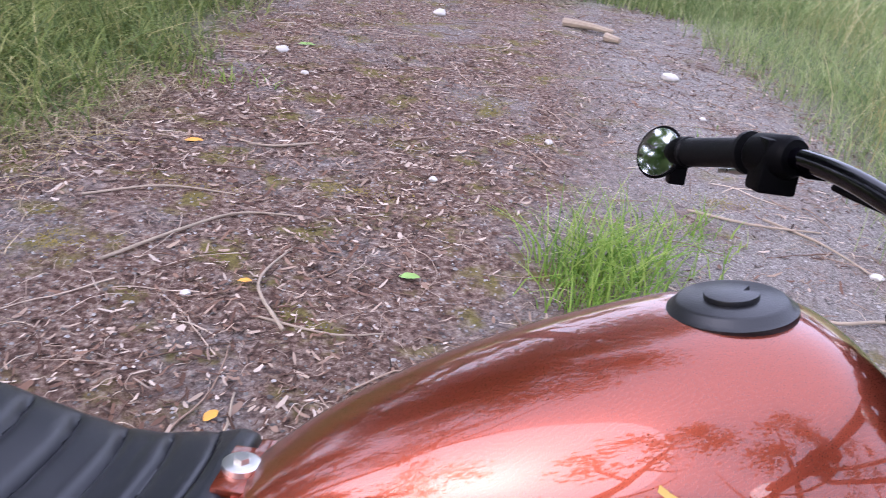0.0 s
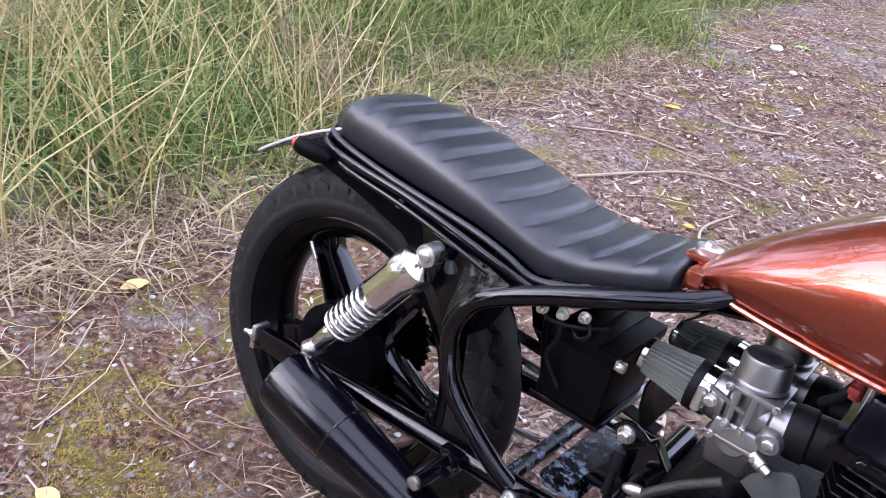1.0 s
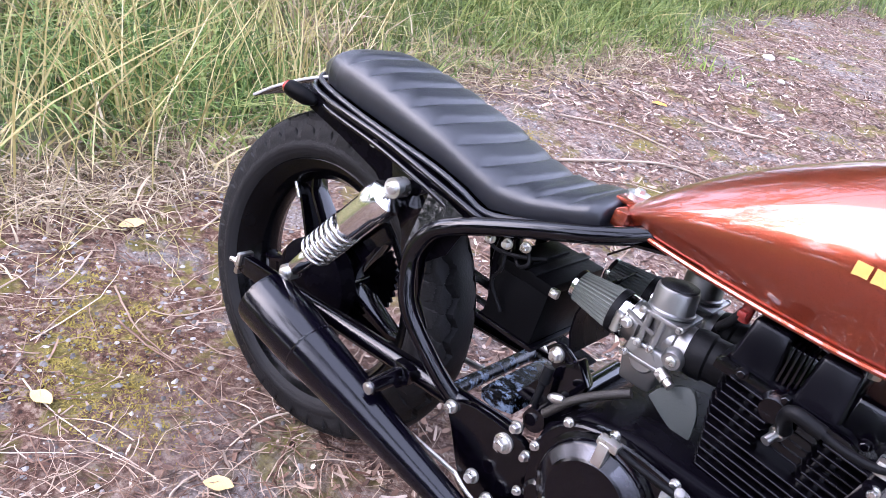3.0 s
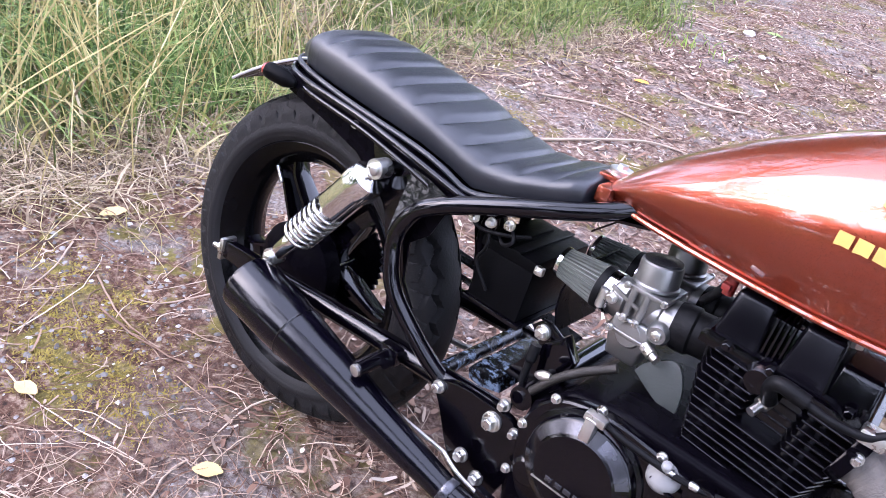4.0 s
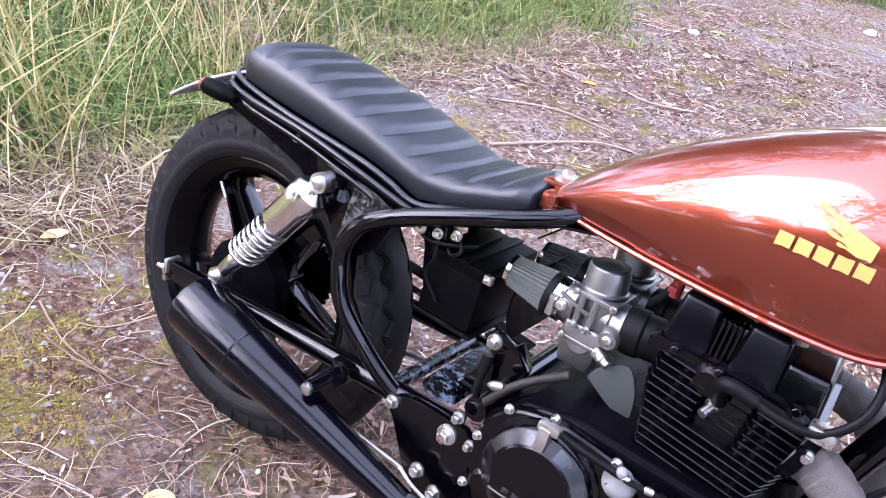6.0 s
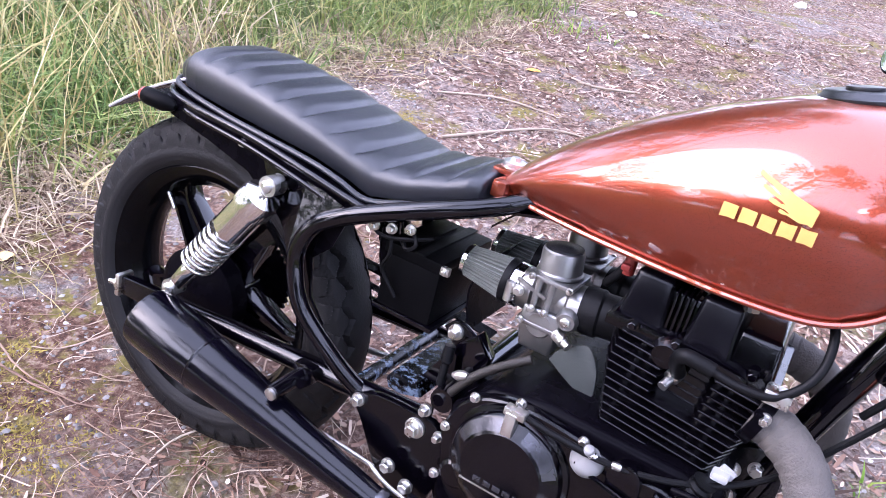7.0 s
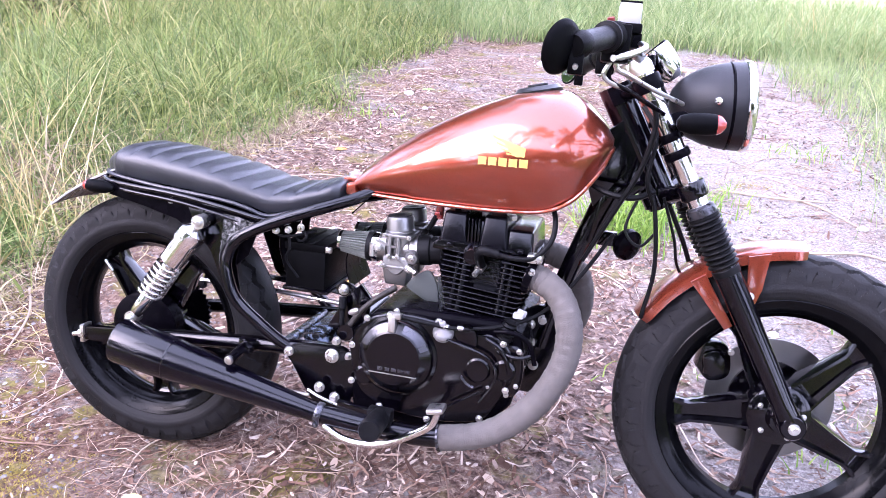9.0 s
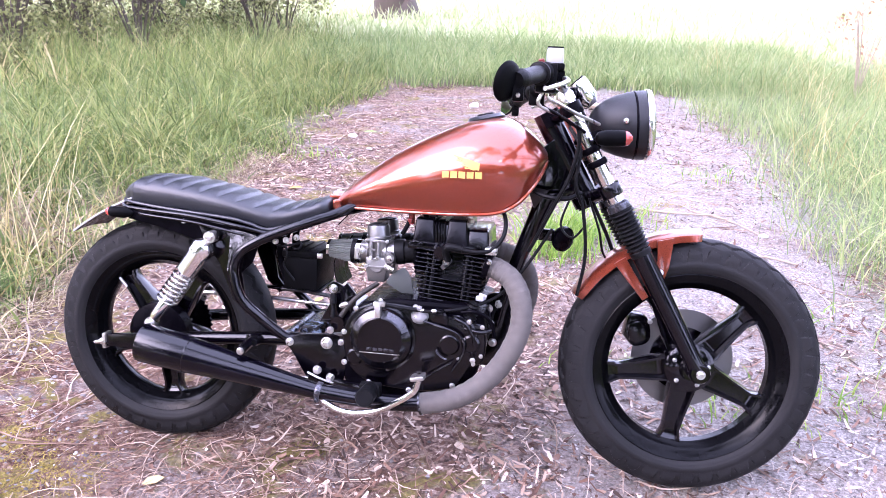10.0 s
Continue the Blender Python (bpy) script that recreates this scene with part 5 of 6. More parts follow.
    part("pilot_housing", turned([(0, 0.0165), (0.7, 0.0155), (1, 0.012)], (0.620, y - 0.018 * s, 0.592), (0.622, y - 0.040 * s, 0.590), 24), ALU, carb)
    part("idle_screw", turned([(0, 0.0085), (0.6, 0.0085), (0.65, 0.0065), (1, 0.0065)], (0.612, y - 0.032 * s, 0.566), (0.636, y - 0.042 * s, 0.560), 14), WORN, carb)
    for x, z, r in ((0.560, 0.566, 0.0040), (0.614, 0.566, 0.0040), (0.571, 0.588, 0.0038), (0.590, 0.588, 0.0038), (0.622, 0.590, 0.0075), (0.560, 0.632, 0.0036), (0.614, 0.632, 0.0036), (0.547, 0.604, 0.0062)):
        part("carb_screw", bolt(x, y - 0.036 * s, z, r, 0.006, -s), STEEL, carb)
    part("choke_lever", slab([(0.540, 0.616), (0.585, 0.604), (0.586, 0.609), (0.541, 0.622)], y - 0.036 * s, y - 0.032 * s, 0.001), ALU, carb)
    part("intake_stub", turned([(0, 0.031), (0.15, 0.033), (0.4, 0.033), (0.45, 0.030), (0.8, 0.030), (0.85, 0.034), (1, 0.034)], (0.628, y, 0.601), (0.690, y * 0.9, 0.606), 28), SOFT, carb, "black rubber intake stub")
    # pleated cone filter
    a, b = Vector((0.449, y, 0.598)), Vector((0.518, y, 0.596))
    ax = (b - a).normalized()
    u = Vector((0, 1, 0))
    w = ax.cross(u)
    nn = 120
    rows = []
    for st, r in ((0, 0.0205), (0.03, 0.0225), (1.0, 0.0315)):
        rows.append([a + (b - a) * st + (math.cos(2 * math.pi * j / nn) * u + math.sin(2 * math.pi * j / nn) * w) * (r - (0.0028 if (j // 2) % 2 else 0)) for j in range(nn)])
    fl = part("air_filter", loft(rows), FILTER, carb, "grey pleated cone air filter", 25)
    part("filter_cap", turned([(0, 0.018), (0.4, 0.0238), (1, 0.0238)], a - ax * 0.004, a + ax * 0.006, 32), CHROME, fl)
    part("filter_collar", turned([(0, 0.0330), (1, 0.0330)], b - ax * 0.002, b + ax * 0.008, 32), SOFT, fl)
    part("filter_clamp", turned([(0, 0.0300), (0.1, 0.0315), (0.9, 0.0315), (1, 0.0300)], b + ax * 0.008, b + ax * 0.024, 32), CHROME, fl, "bright hose clamp")
    part("clamp_screw", turned([(0, 0.006), (1, 0.006)], b + ax * 0.016 + Vector((0, -0.036 * s, -0.012)), b + ax * 0.016 + Vector((0, -0.036 * s, 0.016)), 10), STEEL, fl)
for ob in [o for o in bike.children if o.name.split(".")[0] == "carburettor"]:
    ob.matrix_basis = CARB
part("fuel_hose", tube(curve([(0.640, -0.06, 0.640), (0.655, -0.075, 0.665), (0.665, -0.07, 0.69), (0.67, -0.05, 0.71)]), 0.006, 10), SOFT, bike)
part("fuel_tap", join(turned([(0, 0.008), (1, 0.008)], (0.665, -0.075, 0.668), (0.665, -0.075, 0.705), 12), box(0.657, 0.669, -0.090, -0.075, 0.675, 0.684, 0.003)), REDRUB, bike, "red fuel tap below the tank")
part("coil", join(box(0.690, 0.755, -0.055, -0.02, 0.690, 0.722, 0.006)), PLASTIC, bike)
part("under_tank_shield", loft([[Vector((x, -0.07, z)), Vector((x, 0.07, z)), Vector((x, 0.07, z - 0.004)), Vector((x, -0.07, z - 0.004))] for x, z in ((0.47, 0.655), (0.50, 0.685), (0.56, 0.70), (0.62, 0.70))]), GLOSS, bike)

# ---- battery, box and what hangs behind the engine
bat = part("battery", box(0.328, 0.420, -0.085, 0.072, 0.476, 0.560, 0.004), PLASTIC, bike, "black battery on its tray")
part("battery_lid", join(box(0.324, 0.422, -0.087, 0.074, 0.560, 0.578, 0.004), box(0.338, 0.368, -0.060, 0.050, 0.576, 0.583, 0.003)), PLASTIC, bat)
part("battery_terminal", join(box(0.420, 0.434, -0.089, -0.080, 0.563, 0.576, 0.002), bolt(0.427, -0.089, 0.569, 0.004, 0.003)), STEEL, bat)
part("battery_tray", box(0.322, 0.428, -0.088, 0.078, 0.468, 0.476, 0.002), GLOSS, bike)
part("battery_bracket", slab(rounded([(0.440, 0.482), (0.462, 0.500), (0.505, 0.478), (0.512, 0.455), (0.470, 0.455)], 3), -0.070, -0.062, 0.002), GLOSS, bike)
part("inner_splash_guard", loft([[Vector((x, -0.055, z)), Vector((x, 0.07, z)), Vector((x + 0.003, 0.07, z)), Vector((x + 0.003, -0.055, z))] for x, z in ((0.470, 0.485), (0.458, 0.515), (0.455, 0.545), (0.462, 0.580), (0.480, 0.610))]), SATIN, bike, "black curved splash guard", 60)
part("battery_strap", box(0.376, 0.392, -0.0885, 0.076, 0.5785, 0.5805, 0.0005), SOFT, bike)
part("rear_engine_mount", join(slab([(0.43, 0.395), (0.47, 0.470), (0.50, 0.500), (0.525, 0.470), (0.515, 0.40)], -0.085, -0.060, 0.003), tube([(0.49, -0.13, 0.405), (0.49, 0.13, 0.405)], 0.018, 14)), GLOSS, bike)
part("mount_bolt", join(turned([(0, 0.013), (1, 0.012)], (0.461, -0.060, 0.482), (0.461, -0.074, 0.482), 16), bolt(0.461, -0.074, 0.482, 0.008, 0.008)), STEEL, bike)
part("brake_light_switch", join(turned([(0, 0.008), (0.4, 0.009), (0.45, 0.006), (1, 0.006)], (0.470, -0.10, 0.475), (0.473, -0.11, 0.415), 14), tube([(0.473, -0.11, 0.42), (0.478, -0.125, 0.36)], 0.002, 6)), SOFT, bike)
part("fuse_holder", turned([(0, 0.004), (0.3, 0.0075), (0.7, 0.0075), (1, 0.005)], (0.495, -0.125, 0.450), (0.518, -0.128, 0.460), 14), WORN, bike)
part("braided_hose", tube(curve([(0.500, -0.13, 0.425), (0.525, -0.125, 0.462), (0.555, -0.115, 0.490), (0.590, -0.105, 0.515)]), 0.0068, 12), mat("braided_sleeve", (0.001, 0.001, 0.001), (0.030, 0.024, 0.018), 420, 0.45, 0.6, 0.3, 0.8, 420), bike, "braided black hose")
pair("frame_tube", [(0.315, -0.055, 0.62), (0.31, -0.06, 0.56), (0.335, -0.065, 0.480)], 0.0095, material=SATIN, label="inner black frame tube")
part("chain_guard", loft([[Vector((x, y, z)) for y, z in ((0.075, z0), (0.105, z0), (0.105, z0 - 0.003), (0.075, z0 - 0.003))] for x, z0 in ((0.08, 0.44), (0.2, 0.435), (0.34, 0.428), (0.46, 0.415))]), SATIN, bike)
part("chain", join(tube([(-0.04, 0.078, 0.402), (0.2, 0.078, 0.405), (0.50, 0.078, 0.392)], 0.006, 8), tube([(-0.04, 0.078, 0.226), (0.2, 0.078, 0.275), (0.50, 0.078, 0.322)], 0.006, 8)), STEEL, bike)
part("swingarm_brace", join(slab([(0.372, 0.362), (0.380, 0.376), (0.425, 0.378), (0.435, 0.356), (0.40, 0.345), (0.378, 0.347)], -0.082, 0.082, 0.005), tube([(0.345, -0.12, 0.352), (0.345, 0.12, 0.352)], 0.012, 12)), FLECK, bike, "black swingarm cross brace with pale blue-grey flecks")
for i, (x, y, z) in enumerate(((0.318, -0.115, 0.606), (0.345, -0.112, 0.610), (0.372, -0.108, 0.618))):
    part("wire_clip", bolt(x, y, z, 0.006, 0.008), STEEL, bike)
wires = [[(0.30, -0.11, 0.61), (0.33, -0.115, 0.595), (0.37, -0.11, 0.602), (0.40, -0.09, 0.61)], [(0.335, -0.10, 0.61), (0.345, -0.105, 0.57), (0.335, -0.10, 0.54), (0.36, -0.09, 0.50)],
         [(0.37, -0.10, 0.615), (0.385, -0.11, 0.600), (0.372, -0.11, 0.588), (0.355, -0.10, 0.595)]]
for pts in wires:
    part("wire", tube(curve(pts), 0.003, 6), SOFT, bike)
part("rear_brake_rod", tube([(0.05, -0.135, 0.262), (0.42, -0.150, 0.258)], 0.0035, 8), STEEL, bike)

# ---- pegs and pedal
stub = part("passenger_peg_mount", join(turned([(i / 30, 0.0118 + 0.0008 * (i % 2)) for i in range(31)], (0.272, -0.145, 0.350), (0.266, -0.218, 0.338), 18), box(0.255, 0.290, -0.160, -0.140, 0.335, 0.365, 0.004)), GLOSS, bike, "black passenger peg stub")
part("peg_end", turned([(0, 0.0095), (0.8, 0.0095), (1, 0.007)], (0.266, -0.217, 0.338), (0.2655, -0.224, 0.337), 20), STEEL, stub)
part("peg_bolt", turned([(0, 0.009), (1, 0.009)], (0.287, -0.166, 0.347), (0.287, -0.182, 0.350), 6), GLOSS, stub)
peg = part("foot_peg", join(turned([(0, 0.014), (0.06, 0.022), (0.94, 0.023), (1, 0.020)], (0.598, -0.192, 0.258), (0.610, -0.300, 0.278), 28), box(0.572, 0.625, -0.205, -0.178, 0.236, 0.278, 0.005)), SOFT, bike, "black rubber rider's foot peg")
part("peg_bracket", slab([(0.50, 0.275), (0.58, 0.268), (0.62, 0.245), (0.60, 0.215), (0.56, 0.215), (0.50, 0.245)], -0.188, -0.174, 0.003), GLOSS, peg)
pd = part("brake_pedal", tube(curve([(0.480, -0.205, 0.222), (0.52, -0.212, 0.206), (0.565, -0.216, 0.203), (0.62, -0.220, 0.216), (0.675, -0.224, 0.248), (0.714, -0.228, 0.278), (0.727, -0.230, 0.312)], 6), 0.0085, 14), CHROME, bike, "bright bent steel brake pedal")
part("pedal_pad", moved(box(-0.018, 0.018, -0.026, 0.012, -0.006, 0.006, 0.0058), Matrix.Translation((0.727, -0.232, 0.322)) @ Matrix.Rotation(radians(-12), 4, 'Y')), STEEL, pd, "bare metal pedal pad")
for x, z in ((0.451, 0.289), (0.486, 0.272), (0.529, 0.232)):
    part("bracket_bolt", bolt(x, -0.165, z, 0.0085, 0.010), STEEL, bike)
part("pedal_spring", tube(curve([(0.43, -0.18, 0.285), (0.46, -0.185, 0.275), (0.50, -0.18, 0.262), (0.53, -0.175, 0.262)]), 0.003, 8), WORN, bike)
# horn under the clamp
horn = part("horn", join(turned([(0, 0.016), (0.25, 0.030), (0.5, 0.034), (0.8, 0.032), (1, 0.018)], (1.032, 0.03, 0.645), (1.060, 0.005, 0.640), 32)), SATIN, bike, "round black horn")
part("horn_bracket", box(0.985, 1.025, 0.01, 0.03, 0.635, 0.665, 0.002), GLOSS, horn)
# side stand on the far side carries the lean
part("side_stand", tube(curve([(0.60, 0.13, 0.245), (0.63, 0.19, 0.16), (0.65, 0.245, 0.055), (0.655, 0.262, 0.040)]), 0.011, 12), GLOSS, bike, "black side stand")

# ---------------------------------------------------------------- ground and planting
def axis_steps(a, b, fine, far):
    mid = list(np.arange(a, b + 1e-6, fine))
    out, step = [], fine
    while (out[-1] if out else b) < far:
        step *= 1.35
        out.append((out[-1] if out else b) + step)
    low, step = [], fine
    while (low[-1] if low else a) > -far:
        step *= 1.35
        low.append((low[-1] if low else a) - step)
    return np.array(list(reversed(low)) + mid + out)


def relief(x, y):
    """Gentle unevenness of the path, dying away far off; level under the tyres."""
    z = 0.010 * np.sin(1.7 * x + 0.6) * np.cos(1.3 * y - 0.4) + 0.006 * np.sin(4.1 * x + 2.0 * y) + 0.004 * np.sin(7.3 * y - 3.1 * x + 1.0)
    z += 0.003 * np.sin(17 * x + 5 * y) * np.sin(13 * y - 4 * x) + 0.002 * np.sin(31 * x - 9 * y) * np.sin(27 * y + 11 * x)
    for cx, cy in ((RX, 0.0), (FX, 0.0)):
        d2 = (x - cx) ** 2 + (y - cy) ** 2
        z = z * (1 - np.exp(-d2 / 0.05)) + 0.004 * np.exp(-d2 / 0.05)
    verge = np.clip((-1.05 - x) / 1.2, 0, 1) + np.clip((x - 2.3) / 1.2, 0, 1) + np.clip((y - 7.0) / 1.5, 0, 1)
    return z + 0.05 * np.clip(verge, 0, 1)


gx, gy = axis_steps(-1.8, 3.0, 0.035, 900), axis_steps(-1.6, 5.0, 0.035, 900)
X, Y = np.meshgrid(gx, gy, indexing="ij")
Z = relief(X, Y) + np.where((np.abs(X) < 6) & (np.abs(Y) < 9), np.random.normal(0, 0.0016, X.shape), 0)
nx, ny = X.shape
idx = np.arange(nx * ny).reshape(nx, ny)
quads = np.stack([idx[:-1, :-1], idx[1:, :-1], idx[1:, 1:], idx[:-1, 1:]], -1).reshape(-1, 4)


def fast_mesh(name, verts, faces, material, smooth=False):
    """A joined mesh from arrays; faces all have the same number of corners."""
    me = bpy.data.meshes.new(name)
    nf, k = faces.shape
    me.vertices.add(len(verts))
    me.vertices.foreach_set("co", np.asarray(verts, dtype=np.float32).ravel())
    me.loops.add(nf * k)
    me.loops.foreach_set("vertex_index", faces.astype(np.int32).ravel())
    me.polygons.add(nf)
    me.polygons.foreach_set("loop_start", np.arange(0, nf * k, k, dtype=np.int32))
    me.polygons.foreach_set("use_smooth", np.full(nf, smooth, dtype=bool))
    me.update(calc_edges=True)
    me.validate()
    me.materials.append(material)
    return new(name, me)


ground = fast_mesh("ground", np.stack([X, Y, Z], -1).reshape(-1, 3), quads, GROUND, True)
tagged(ground, "brown littered path of soil and gravel between grass verges", "ground", kind="structure")

rng = np.random.default_rng(7)


def blades(name, x, y, h, w, lean, material, label, bend=1.0):
    """Grass blades, each a bent tapering strip of its own."""
    n = len(x)
    z = relief(x, y) - 0.01
    a = rng.uniform(0, 2 * np.pi, n)
    f = rng.uniform(0, 2 * np.pi, n)
    dx, dy = np.cos(a), np.sin(a)
    sx, sy = np.cos(f), np.sin(f)
    lv = np.array([0.0, 0.35, 0.7, 1.0])
    ww = np.array([1.0, 0.85, 0.55, 0.08])
    V = np.zeros((n, 4, 2, 3))
    for i, s in enumerate(lv):
        out = h * lean * (s ** (1 + bend))
        up = h * s * (1 - 0.35 * np.minimum(lean, 1.6) * s)
        for j, sg in enumerate((-1, 1)):
            V[:, i, j, 0] = x + dx * out + sg * sx * w * ww[i] / 2
            V[:, i, j, 1] = y + dy * out + sg * sy * w * ww[i] / 2
            V[:, i, j, 2] = z + up
    b = (np.arange(n) * 8)[:, None, None]
    q = np.array([[0, 1, 3, 2], [2, 3, 5, 4], [4, 5, 7, 6]])[None]
    ob = fast_mesh(name, V.reshape(-1, 3), (b + q).reshape(-1, 4), material, True)
    return tagged(ob, label, "grass", kind="stuff")


def clumped(n, x0, x1, y0, y1, clumps, spread):
    """Places gathered into tufts."""
    cx, cy = rng.uniform(x0, x1, clumps), rng.uniform(y0, y1, clumps)
    k = rng.integers(0, clumps, n)
    return cx[k] + rng.normal(0, spread, n), cy[k] + rng.normal(0, spread, n)


def left_edge(y):
    return -1.07 + 0.10 * np.sin(2.3 * y) + 0.06 * np.sin(5.1 * y + 1)


def right_edge(y):
    return 2.30 + 0.10 * np.sin(1.9 * y + 0.5) + 0.06 * np.sin(4.7 * y) - 0.09 * np.clip(y - 5, 0, 9)


def keep(x, y, sel):
    return x[sel], y[sel]


# left verge: long green grass with straw hanging over the path's edge
x, y = clumped(40000, -3.8, -0.90, -1.6, 8.5, 1000, 0.10)
x, y = keep(x, y, x < left_edge(y) + rng.normal(0, 0.09, len(x)))
near = y < 1.4 + rng.normal(0, 0.6, len(x))
patch = np.sin(3.1 * x + 1.7 * y) + np.sin(2.3 * y - 4.0 * x + 1) + np.sin(6.1 * y + 2.2 * x) + rng.normal(0, 0.5, len(x))
green = near & (patch > 0.35)
tan = near & (patch < -0.9)
for sel, material, label in ((near & ~green & ~tan, BLADE, "long tangled green and straw-coloured grass on the verge"), (green, FRESH, "fresh green grass growing in patches on the verge"),
                             (tan, THATCH, "dead tan grass standing in the verge"), (~near, LUSH, "lush dark green grass along the verge")):
    gx1, gy1 = x[sel], y[sel]
    rise = np.clip((left_edge(gy1) - gx1) / 0.8, 0.0, 1)
    blades("verge_grass", gx1, gy1, rng.uniform(0.14, 0.46, len(gx1)) * (0.40 + 0.80 * rise), rng.uniform(0.004, 0.014, len(gx1)), rng.uniform(0.2, 1.7, len(gx1)), material, label)
x, y = clumped(2000, -3.4, -1.00, -1.4, 2.8, 420, 0.08)
x, y = keep(x, y, (x < left_edge(y) + 0.03) & (y < 1.05 + rng.normal(0, 0.4, len(x))))
blades("dry_grass", x, y, rng.uniform(0.30, 0.85, len(x)), rng.uniform(0.003, 0.0085, len(x)), rng.uniform(0.1, 0.9, len(x)), STRAW, "long dry straw-coloured grass stalks", 0.6)
x, y = clumped(330, -3.0, -1.05, -1.4, 1.3, 100, 0.06)
blades("seed_stalks", x, y, rng.uniform(0.55, 1.05, len(x)), rng.uniform(0.004, 0.008, len(x)), rng.uniform(0.3, 1.25, len(x)), STRAW, "tall straight straw-coloured seed stalks", 0.05)
y = rng.uniform(-1.5, 3.2, 7000)
x = left_edge(y) + rng.normal(-0.06, 0.14, 7000)
blades("dead_thatch", x, y, rng.uniform(0.03, 0.13, len(x)), rng.uniform(0.003, 0.008, len(x)), rng.uniform(0.8, 2.2, len(x)), THATCH, "flattened dead grass along the path's edge")
for x0, x1 in ((-4.5, -1.15), (2.4, 5.5)):
    x, y = clumped(6000, x0, x1, -5.5, -1.5, 300, 0.14)
    blades("verge_grass", x, y, rng.uniform(0.12, 0.36, len(x)), rng.uniform(0.005, 0.011, len(x)), rng.uniform(0.2, 1.2, len(x)), BLADE, "green verge grass behind the bike's stand")
x, y = rng.uniform(-12, -3.4, 15000), rng.uniform(-2.0, 13, 15000)
blades("rough_grass", x, y, rng.uniform(0.25, 0.65, len(x)), rng.uniform(0.010, 0.022, len(x)), rng.uniform(0.2, 1.0, len(x)), BLADE, "rough tall grass below the trees")
x, y = clumped(5000, -7.5, -2.3, 5.0, 10.0, 260, 0.16)
blades("tall_grass", x, y, rng.uniform(0.35, 0.85, len(x)), rng.uniform(0.005, 0.011, len(x)), rng.uniform(0.2, 1.0, len(x)), LUSH, "tall seeding grass in front of the thicket")
# verge beyond the path's end and to the right
# both verges here use the grass lightened to look sunlit
x, y = clumped(17000, -2.5, 4.0, 6.6, 11.0, 700, 0.14)
x, y = keep(x, y, y > 7.0 + 0.25 * np.sin(2 * x))
blades("verge_grass", x, y, rng.uniform(0.15, 0.45, len(x)), rng.uniform(0.008, 0.015, len(x)), rng.uniform(0.2, 1.0, len(x)), BRIGHT, "green grass across the end of the path, sunlight put into its colour")
x, y = clumped(34000, 2.1, 6.0, -1.5, 9.0, 1500, 0.14)
x, y = keep(x, y, x > right_edge(y) + rng.normal(0, 0.10, len(x)))
blades("verge_grass", x, y, rng.uniform(0.10, 0.34, len(x)), rng.uniform(0.003, 0.008, len(x)), rng.uniform(0.2, 1.3, len(x)), BRIGHT, "green grass verge with some dry stems, sunlight put into its colour")
x, y = clumped(1100, 2.4, 5.5, 0.5, 9.0, 120, 0.12)
x, y = keep(x, y, x > right_edge(y) + 0.1)
blades("dry_grass", x, y, rng.uniform(0.3, 0.8, len(x)), rng.uniform(0.003, 0.006, len(x)), rng.uniform(0.2, 1.0, len(x)), STRAW, "dry stalks in the verge", 0.6)
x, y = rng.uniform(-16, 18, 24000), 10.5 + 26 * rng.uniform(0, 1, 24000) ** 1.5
blades("field_grass", x, y, rng.uniform(0.2, 0.5, len(x)), rng.uniform(0.02, 0.05, len(x)), rng.uniform(0.2, 0.9, len(x)), FIELD, "far field grass with sunlight painted into its pale colour")
# tufts in the path
tufts = [(1.06, 1.92, 360, 0.11, 0.29), (1.42, 2.35, 60, 0.10, 0.13), (1.02, 1.72, 120, 0.07, 0.17), (1.95, 0.55, 60, 0.12, 0.09), (1.62, 0.42, 50, 0.10, 0.08), (-0.75, 3.4, 60, 0.12, 0.10), (2.0, 3.4, 60, 0.14, 0.10), (1.2, 0.62, 30, 0.08, 0.07), (1.95, 1.2, 40, 0.1, 0.07)]
for tx, ty, n, sp, hh in tufts:
    blades("grass_tuft", rng.normal(tx, sp, n), rng.normal(ty, sp, n), rng.uniform(0.5, 1.2, n) * hh, rng.uniform(0.004, 0.008, n), rng.uniform(0.3, 1.1, n), TUFT, "bright green grass tuft in the path")


MOSS = [(-0.386, 2.144, 0.10, 0.05), (-0.62, 1.62, 0.06, 0.04), (0.18, 2.35, 0.08, 0.03), (-0.95, 4.3, 0.12, 0.14), (0.5, 3.6, 0.16, 0.08), (0.12, 3.15, 0.12, 0.05), (1.62, 2.75, 0.08, 0.05), (-0.85, 0.45, 0.10, 0.08),
        (-0.570, -0.237, 0.06, 0.05), (-0.665, -0.138, 0.06, 0.05), (-0.465, -0.182, 0.08, 0.04), (-0.489, -0.108, 0.05, 0.06), (-0.206, -0.278, 0.06, 0.04), (-0.304, -0.303, 0.09, 0.05), (-0.246, -0.166, 0.08, 0.05), (-0.363, -0.343, 0.08, 0.04), (-0.416, -0.272, 0.08, 0.06)]


def mossy(x, y):
    """How far a place lies inside a patch of moss, 0 to 1."""
    d = np.zeros_like(x)
    for cx, cy, a, b in MOSS:
        d = np.maximum(d, np.exp(-0.35 * (((x - cx) / a) ** 2 + ((y - cy) / b) ** 2)))
    return d


def litter(n, x0, x1, y0, y1, near=1.0):
    x = rng.uniform(x0, x1, n)
    y = y0 + (y1 - y0) * rng.uniform(0, 1, n) ** near
    return x, y


# chips and dead leaves: small bent flakes
n = 78000
x, y = litter(n, -1.5, 2.6, -1.5, 7.2, 1.35)
